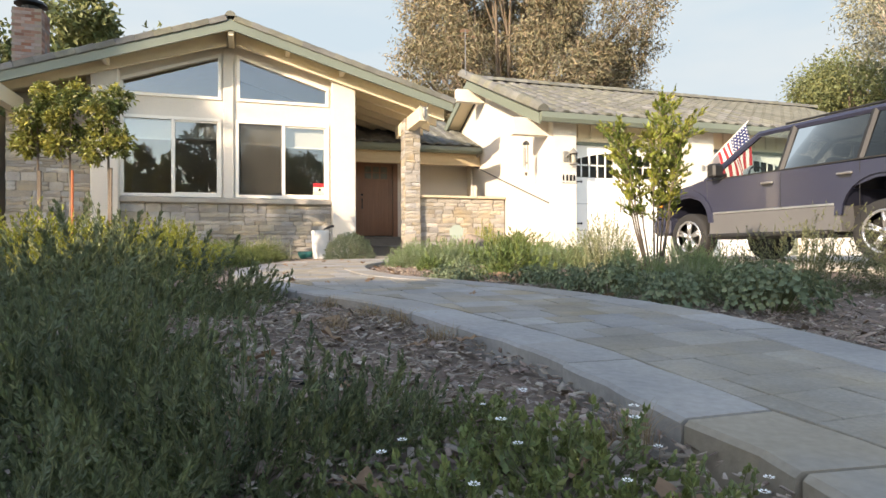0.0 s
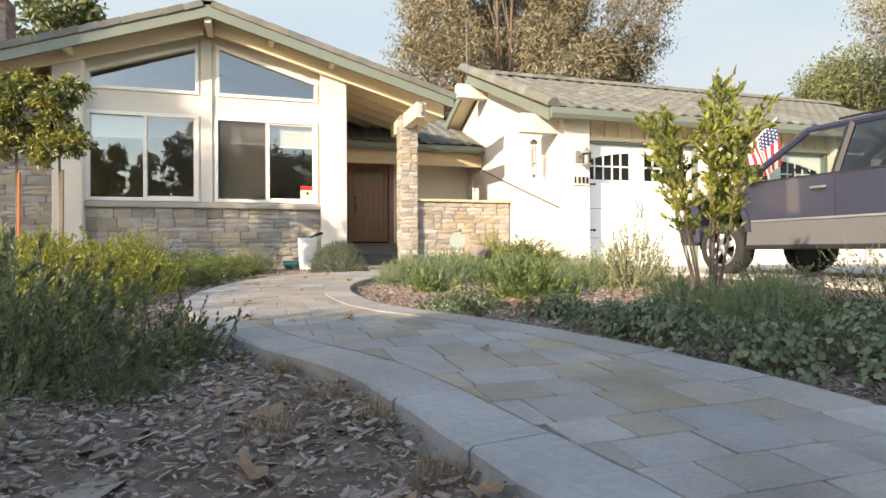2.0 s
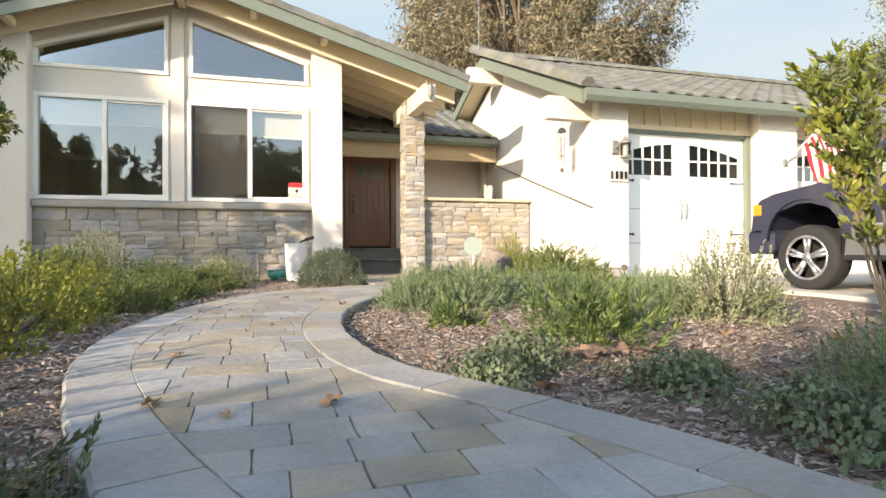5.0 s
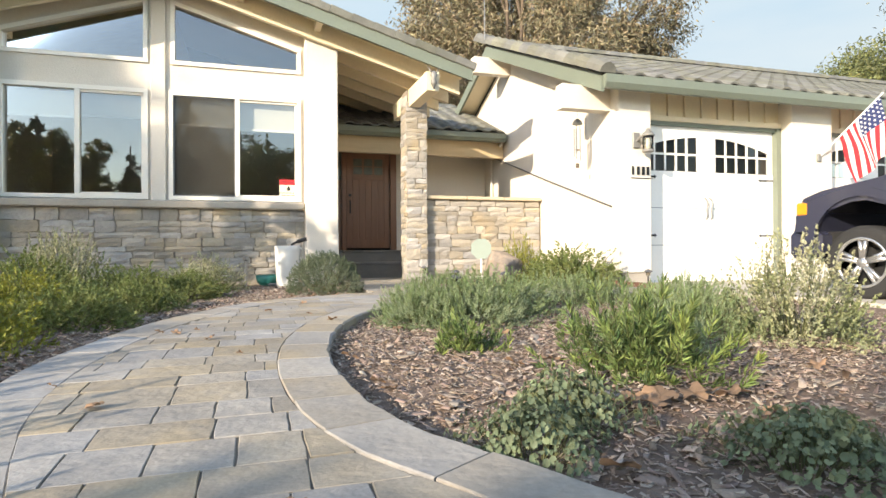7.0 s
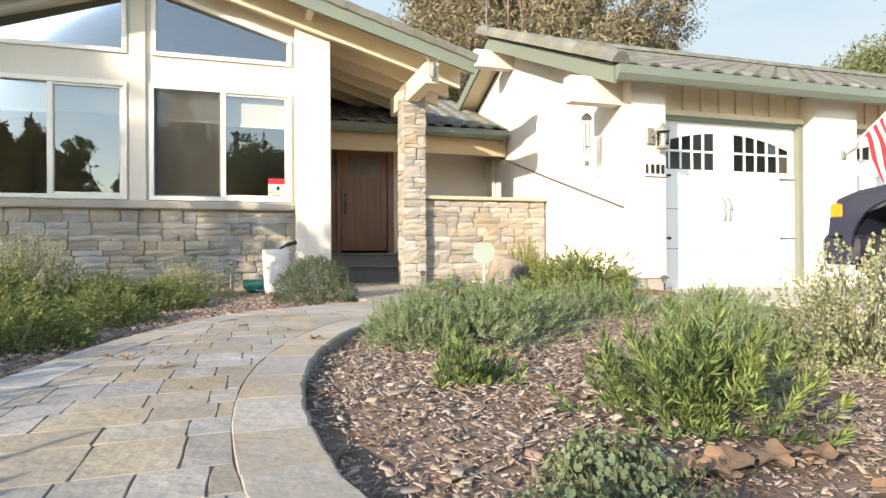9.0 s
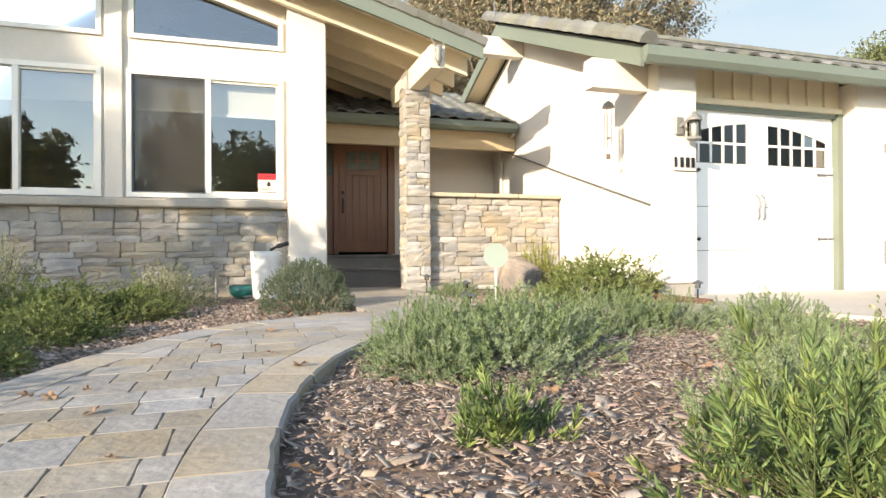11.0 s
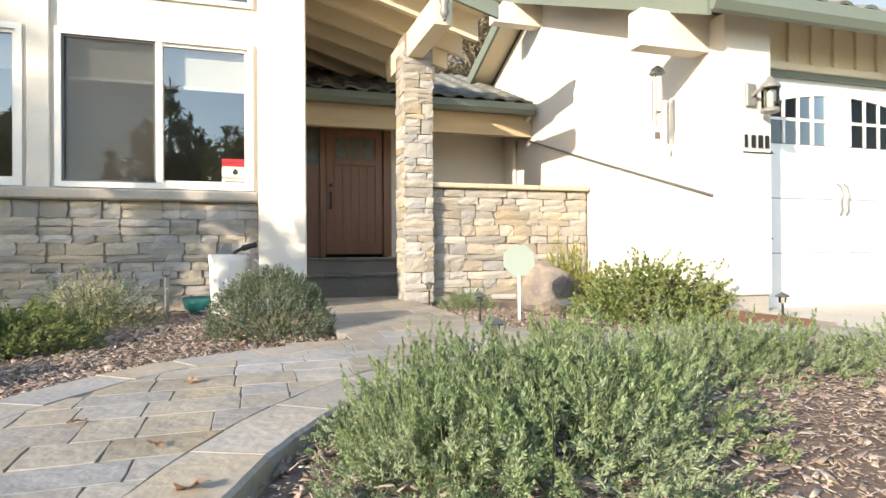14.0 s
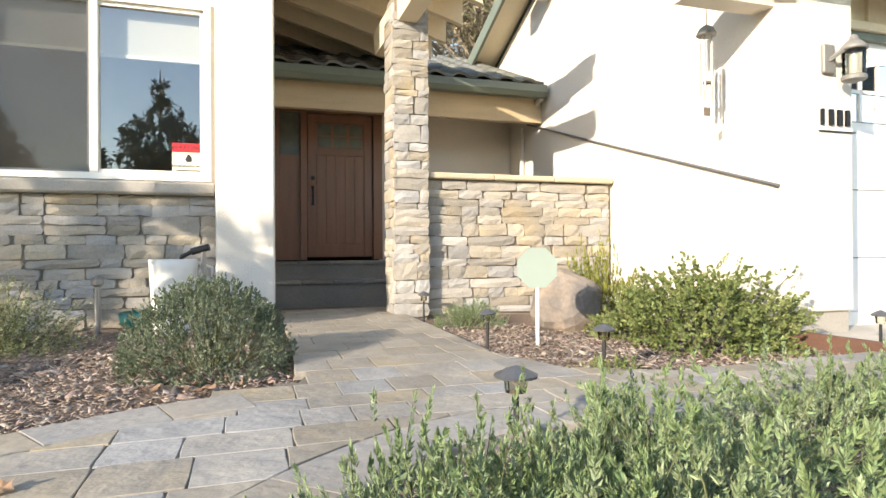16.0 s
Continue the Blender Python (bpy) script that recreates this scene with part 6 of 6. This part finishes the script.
            along(bm, rim_o, 0.018)
            part("rim", bm, M_ALLOY, w, smooth=True)


parked_car()

# ---- mulch, dry leaves and tufts ----
rng = np.random.default_rng(12)


def bed_point():
    """A random place in the planting beds, thicker beside the walk."""
    while True:
        x, y = rng.uniform(-4.8, 3.6), rng.uniform(0.3, 13.4)
        if (abs(x + 0.3) > 2.6 or (x < -2.0 and y < 5)) and rng.random() < 0.7:
            continue
        u, v = uv_of(x, y)
        if inside(x, y, WALK) or (v > 13.5) or (u > 5.85 and v > 10.8) or (u > 6.5 and v < 10) or (u > 7.2):
            continue
        return x, y


def chips(n, size, seed):
    """Shredded bark: flat tapered slivers lying on the soil."""
    V = np.zeros((n, 8, 3))
    cube = np.array([(-1, -1, -1), (1, -1, -1), (1, 1, -1), (-1, 1, -1), (-1, -1, 1), (1, -1, 1), (1, 1, 1), (-1, 1, 1)], float) / 2
    for i in range(n):
        x, y = bed_point()
        L = size * rng.lognormal(0, 0.5)
        dims = np.array([L, L * rng.uniform(0.16, 0.55), min(L, 0.03) * rng.uniform(0.05, 0.13)])
        c = cube * dims
        c[:4, :2] += rng.normal(0, 0.08 * L, (4, 2))
        c[4:, :2] = c[:4, :2] * rng.uniform(0.9, 1.0)
        R = np.array(Euler((rng.normal(0, 0.32), rng.normal(0, 0.28), rng.uniform(0, 6.283))).to_matrix())
        V[i] = c @ R.T + (x, y, bed_height(x, y) + 0.010 + abs(rng.normal(0, 0.010)))
    q = np.array([(4, 5, 6, 7), (0, 1, 5, 4), (1, 2, 6, 5), (2, 3, 7, 6), (3, 0, 4, 7)])
    F = (np.arange(n)[:, None, None] * 8 + q).reshape(-1, 4)
    return V.reshape(-1, 3), F


V, F = chips(64000, 0.0205, 1)
whole("bark_mulch", mesh_from("bark_mulch", V, F, M_CHIP), None, Matrix(), "brown shredded bark mulch over the beds", "mulch", "stuff")
V, F = chips(33000, 0.021, 2)
whole("bark_mulch", mesh_from("bark_mulch_grey", V, F, M_CHIP2), None, Matrix(), "weathered grey bark chips in the mulch", "mulch", "stuff")


def dry_leaf_mesh(seed):
    """A curled, lobed dry leaf about 12 cm across, with its stalk."""
    g = random.Random(seed)
    bm = bmesh.new()
    n = 22
    fold, twist = g.uniform(2.0, 5.0), g.uniform(0, 6.28)
    def at(r, a):
        x, y = r * math.cos(a), r * math.sin(a)
        k = x * math.cos(twist) + y * math.sin(twist)
        return (x, y, 0.004 + fold * k * k + 0.012 * math.sin(4 * a + seed) * r / 0.06)
    c = bm.verts.new((0, 0, 0.002))
    inner = [bm.verts.new(at(0.026, 6.2832 * k / n)) for k in range(n)]
    outer = [bm.verts.new(at((0.036 + 0.026 * (0.5 + 0.5 * math.cos(5 * 6.2832 * k / n))) * g.uniform(0.9, 1.12), 6.2832 * k / n)) for k in range(n)]
    for k in range(n):
        j = (k + 1) % n
        bm.faces.new((c, inner[k], inner[j]))
        bm.faces.new((inner[k], outer[k], outer[j], inner[j]))
    tube(bm, [(0, 0, 0.003), (-0.05, 0.01, 0.008), (-0.085, 0.02, 0.004)], 0.0016, 0.001, 4)
    return mesh_of("dry_leaf", bm, M_LEAFDRY, True)


DRY = [dry_leaf_mesh(i) for i in range(5)]
spots = [(0.62, 6.26), (0.78, 6.3), (0.46, 6.2), (0.93, 6.3), (0.55, 6.2), (1.0, 6.1), (0.25, 5.55), (0.05, 5.35), (-0.5, 6.4), (1.15, 5.9), (1.4, 5.75), (1.2, 4.4), (0.95, 4.75), (1.7, 4.6), (1.55, 4.35), (1.9, 5.2), (-0.1, 2.55), (0.1, 2.6), (-0.3, 1.9), (-0.55, 1.55), (-0.7, 2.3), (-0.95, 2.45), (-0.5, 2.75), (0.3, 1.25), (0.42, 1.05), (-0.85, 3.5), (-0.6, 3.25), (-1.3, 4.5), (-1.8, 5.2), (-0.15, 1.15), (-0.35, 0.95), (-1.25, 11.05), (-1.4, 10.95), (-1.55, 10.9), (-1.65, 10.95), (-1.8, 10.85), (-2.0, 10.8), (0.1, 6.9), (0.3, 7.0), (0.55, 7.9), (0.15, 8.0), (1.3, 7.2), (1.6, 6.8), (1.1, 8.5), (-0.6, 8.2), (0.8, 5.85), (2.2, 6.6)]
on_walk = [(-2.12, 7.75), (-2.0, 7.72), (-1.92, 7.85), (-1.55, 6.0), (-0.95, 5.0), (-0.62, 5.15), (-0.55, 6.35), (-1.28, 5.15), (-1.35, 7.0), (-0.75, 6.9), (-1.9, 6.3), (-1.6, 9.6), (0.2, 4.1), (-1.35, 8.7), (-1.75, 8.95), (-1.1, 8.35), (-1.7, 7.5)]
for i, (x, y) in enumerate(spots + on_walk):
    z = level(y) + 0.012 if i >= len(spots) else bed_height(x, y) + 0.035
    s = (1.25 if i < 5 else random.Random(i).uniform(0.5, 1.15)) * (0.7 if i >= len(spots) else 1)
    ob = whole("fallen_leaf", DRY[i % 5], None, Matrix.LocRotScale((x, y, z), Euler((random.Random(i).uniform(-0.4, 0.4), random.Random(i + 9).uniform(-0.4, 0.4), i * 2.4)), (s, s, s)), "curled dry brown leaf on the ground", "leaf", group="fallen leaves")
TUFT = (blades(201, 120, 0.2, 0.22, 0.006, M_DRYGRASS, "dry_blades", 0.9),)
for i, (x, y, r) in enumerate(((-0.22, 3.25, 0.14), (-0.42, 3.5, 0.14), (-0.02, 2.75, 0.10), (-0.75, 3.95, 0.12), (-0.55, 3.1, 0.12), (0.45, 1.45, 0.08))):
    shrub("dry_grass_tuft", TUFT, x, y, r, 0.16, "withered straw-coloured grass tuft at the walk's edge", "grass", turn=i, base_r=0.2, base_h=0.22, group="dry tufts")
WEED = mound(205, 150, 18, 0.35, 0.2, 0.030, 0.017, leaf_mat("leaf_weed", (0.165, 0.20, 0.075), second=(0.21, 0.24, 0.08)), "weed_leaves", length=0.10, up=0.8, lumps=0.25)
for i, (x, y, r, h) in enumerate(((0.22, 1.18, 0.26, 0.15), (0.02, 1.0, 0.22, 0.14), (0.38, 0.95, 0.2, 0.13), (0.1, 1.5, 0.18, 0.1), (-0.9, 2.2, 0.12, 0.12), (0.52, 11.2, 0.2, 0.12))):
    w = shrub("daisy_weed", WEED, x, y, r, h, "low leafy weed with a few white daisies", "plant", turn=i * 2, base_r=0.35, base_h=0.2, group="weeds")
    if i < 4:
        for k in range(4):
            a = k * 1.9 + i
            c = (0.2 * math.cos(a), 0.2 * math.sin(a), 0.23)
            bm = bmesh.new()
            for q in range(8):
                b = 6.2832 * q / 8
                d = Vector((math.cos(b), math.sin(b), 0))
                e = Vector((-math.sin(b), math.cos(b), 0)) * 0.004
                bm.faces.new([bm.verts.new(Vector(c) + o) for o in (d * 0.004, d * 0.012 - e, d * 0.016 + Vector((0, 0, 0.002)), d * 0.012 + e)])
            part("flower", bm, M_FLOWER, w)

# ---- the walk: border stones, field pavers, sand bed ----
walk_ob = new("walk")
tagged(walk_ob, "curving walk of grey and buff stone pavers", "path", kind="structure")
bm = bmesh.new()
cells = {}
def corner(i, j):
    if (i, j) not in cells:
        cells[(i, j)] = bm.verts.new((i * 0.1, j * 0.1, level(j * 0.1) - 0.007))
    return cells[(i, j)]
for i in range(-26, 30):
    for j in range(-26, 152):
        x, y = i * 0.1 + 0.05, j * 0.1 + 0.05
        if inside(x, y, WALK) and gap_to(x, y, WALK) > 0.08:
            bm.faces.new((corner(i, j), corner(i + 1, j), corner(i + 1, j + 1), corner(i, j + 1)))
part("sand_bed", bm, M_SAND, walk_ob)
rp = random.Random(8)
BW = 0.27


def border(line, side):
    pts = [Vector((x, y, 0)) for x, y in line]
    k = 0
    while k < len(pts) - 1:
        n = rp.choice((3, 4, 4, 5))
        k2 = min(k + n, len(pts) - 1)
        seg_ = pts[k:k2 + 1]
        bm = bmesh.new()
        up, dn = [], []
        for idx, p in enumerate(seg_):
            q = k + idx
            d = (pts[min(q + 1, len(pts) - 1)] - pts[max(q - 1, 0)]).normalized()
            nrm = Vector((-d.y, d.x, 0)) * side
            sh = d * (0.004 if idx == 0 else -0.004 if idx == len(seg_) - 1 else 0)
            jz = rp.uniform(-0.002, 0.002)
            o, i_ = p + sh + nrm * rp.uniform(-0.008, 0.006), p + sh + nrm * (BW + rp.uniform(-0.004, 0.004))
            z = level(p.y) + 0.001 + jz
            up.append((bm.verts.new((o.x, o.y, z - 0.012)), bm.verts.new((o.x + nrm.x * 0.014, o.y + nrm.y * 0.014, z)), bm.verts.new((i_.x - nrm.x * 0.004, i_.y - nrm.y * 0.004, z)), bm.verts.new((i_.x, i_.y, z - 0.004)), bm.verts.new((i_.x, i_.y, z - 0.03)), bm.verts.new((o.x, o.y, z - 0.15))))
        for a, b in zip(up, up[1:]):
            for c in range(6):
                bm.faces.new((a[c], a[(c + 1) % 6], b[(c + 1) % 6], b[c]))
        bm.faces.new(up[0])
        bm.faces.new(up[-1][::-1])
        part("border_paver", bm, M_BORDER, walk_ob)
        k = k2


border(EDGE_OUT, -1)
border(EDGE_IN, 1)
PAVERS = {}
EDGES = ((EDGE_OUT, BW + 0.003), (EDGE_IN, BW + 0.003), (ENTRY_L, 0.0), (ENTRY_R, 0.0))


def outline(w, l):
    """A rectangle with chipped, slightly wandering sides."""
    c = [(-w / 2, -l / 2), (w / 2, -l / 2), (w / 2, l / 2), (-w / 2, l / 2)]
    pts = []
    for k in range(4):
        (ax_, ay), (bx, by) = c[k], c[(k + 1) % 4]
        for f in (0.0, 0.33, 0.67):
            ins = 0.975 if f == 0 else 1.0
            pts.append(((ax_ + (bx - ax_) * f) * ins - math.copysign(0.0022, ax_ + bx) * abs(ay - by) / l + rp.uniform(-0.0028, 0.0028), (ay + (by - ay) * f) * ins - math.copysign(0.0012, ay + by) * abs(ax_ - bx) / w + rp.uniform(-0.0028, 0.0028)))
    return pts


def clipped(pts, px, py, nx, ny):
    """The part of a polygon on the side of (px, py) to which (nx, ny) points."""
    out = []
    for (ax_, ay), (bx, by) in zip(pts, pts[1:] + pts[:1]):
        da, db = (ax_ - px) * nx + (ay - py) * ny, (bx - px) * nx + (by - py) * ny
        if da >= 0:
            out.append((ax_, ay))
        if (da >= 0) != (db >= 0):
            f = da / (da - db)
            out.append((ax_ + (bx - ax_) * f, ay + (by - ay) * f))
    return out


def paver_from(pts):
    cx, cy = sum(p[0] for p in pts) / len(pts), sum(p[1] for p in pts) / len(pts)
    tilt = rp.uniform(-0.003, 0.003), rp.uniform(-0.003, 0.003)
    bm = bmesh.new()
    rings = []
    for shrink, z in ((0.0, -0.045), (0.0, -0.0022), (0.003, 0.0)):
        ring = []
        for x, y in pts:
            d = math.hypot(x - cx, y - cy) or 1
            f = 1 - shrink / d
            ring.append(bm.verts.new((cx + (x - cx) * f, cy + (y - cy) * f, z + (x - cx) * tilt[0] + (y - cy) * tilt[1])))
        rings.append(ring)
    for a, b in zip(rings, rings[1:]):
        for k in range(len(pts)):
            q = (k + 1) % len(pts)
            bm.faces.new((a[k], a[q], b[q], b[k]))
    bm.faces.new(rings[-1])
    return mesh_of("paver", bm, M_PAVER)


def paver_mesh(w, l, x, y):
    """The paver at x, y, cut to the border where it meets it; None where little is left."""
    pts, cut = None, False
    for line, keep in EDGES:
        near = []
        for k, ((ax_, ay), (bx, by)) in enumerate(zip(line, line[1:])):
            f = ((x - ax_) * (bx - ax_) + (y - ay) * (by - ay)) / ((bx - ax_) ** 2 + (by - ay) ** 2)
            g = max(0, min(1, f))
            past = (k == 0 and f < 0) or (k == len(line) - 2 and f > 1)
            near.append((math.hypot(x - ax_ - g * (bx - ax_), y - ay - g * (by - ay)), ax_, ay, bx, by, past))
        d, ax_, ay, bx, by, past = min(near)
        if past or d > keep + 0.30:
            continue
        nx, ny = -(by - ay), bx - ax_
        size = math.hypot(nx, ny)
        nx, ny = nx / size, ny / size
        side = -1 if line is EDGE_OUT or line is ENTRY_L else 1
        nx, ny = nx * side, ny * side
        px, py = ax_ + nx * keep - x, ay + ny * keep - y
        if pts is None:
            pts = outline(w, l)
        pts = clipped(pts, px * CU + py * SU, -px * SU + py * CU, nx * CU + ny * SU, -nx * SU + ny * CU)
        cut = True
        if len(pts) < 3:
            return None
    if cut:
        area = abs(sum(a[0] * b[1] - b[0] * a[1] for a, b in zip(pts, pts[1:] + pts[:1]))) / 2
        return paver_from(pts) if area > 0.003 else None
    if not inside(x, y, WALK):
        return None
    key = (round(w, 2), round(l, 2), rp.randrange(4))
    if key not in PAVERS:
        PAVERS[key] = paver_from(outline(w, l))
    return PAVERS[key]


far_v, far_f = [], []
count = 0
v = -3.0
while v < 15.2:
    l = rp.choice((0.19, 0.22, 0.26, 0.30))
    u = -4.3 + rp.uniform(0, 0.3)
    while u < 6.0:
        w = rp.choice((0.20, 0.24, 0.28, 0.36))
        x, y = xy_of(u + w / 2, v + l / 2)
        if -2.4 < y < 15.2 and (inside(x, y, WALK) or gap_to(x, y, WALK) < 0.16):
            me = paver_mesh(w, l, x, y)
            if me is not None:
                m = Matrix.Translation((x, y, level(y) + rp.uniform(-0.0015, 0.0015))) @ Matrix.Rotation(math.atan((level(y + 0.2) - level(y - 0.2)) / 0.4), 4, "X") @ Matrix.Rotation(TURNED, 4, "Z")
                if 2.5 < y < 11.5 and count < 295:
                    part("paver", me, None, walk_ob, m=m)
                    count += 1
                else:
                    n0 = len(far_v)
                    far_v += [tuple(m @ q.co) for q in me.vertices]
                    far_f += [tuple(a + n0 for a in p.vertices) for p in me.polygons]
        u += w
    v += l
me = bpy.data.meshes.new("pavers_joined")
me.from_pydata(far_v, [], far_f)
me.materials.append(M_PAVER_FAR)
tagged(part("pavers", me, None, walk_ob), kind="stuff")
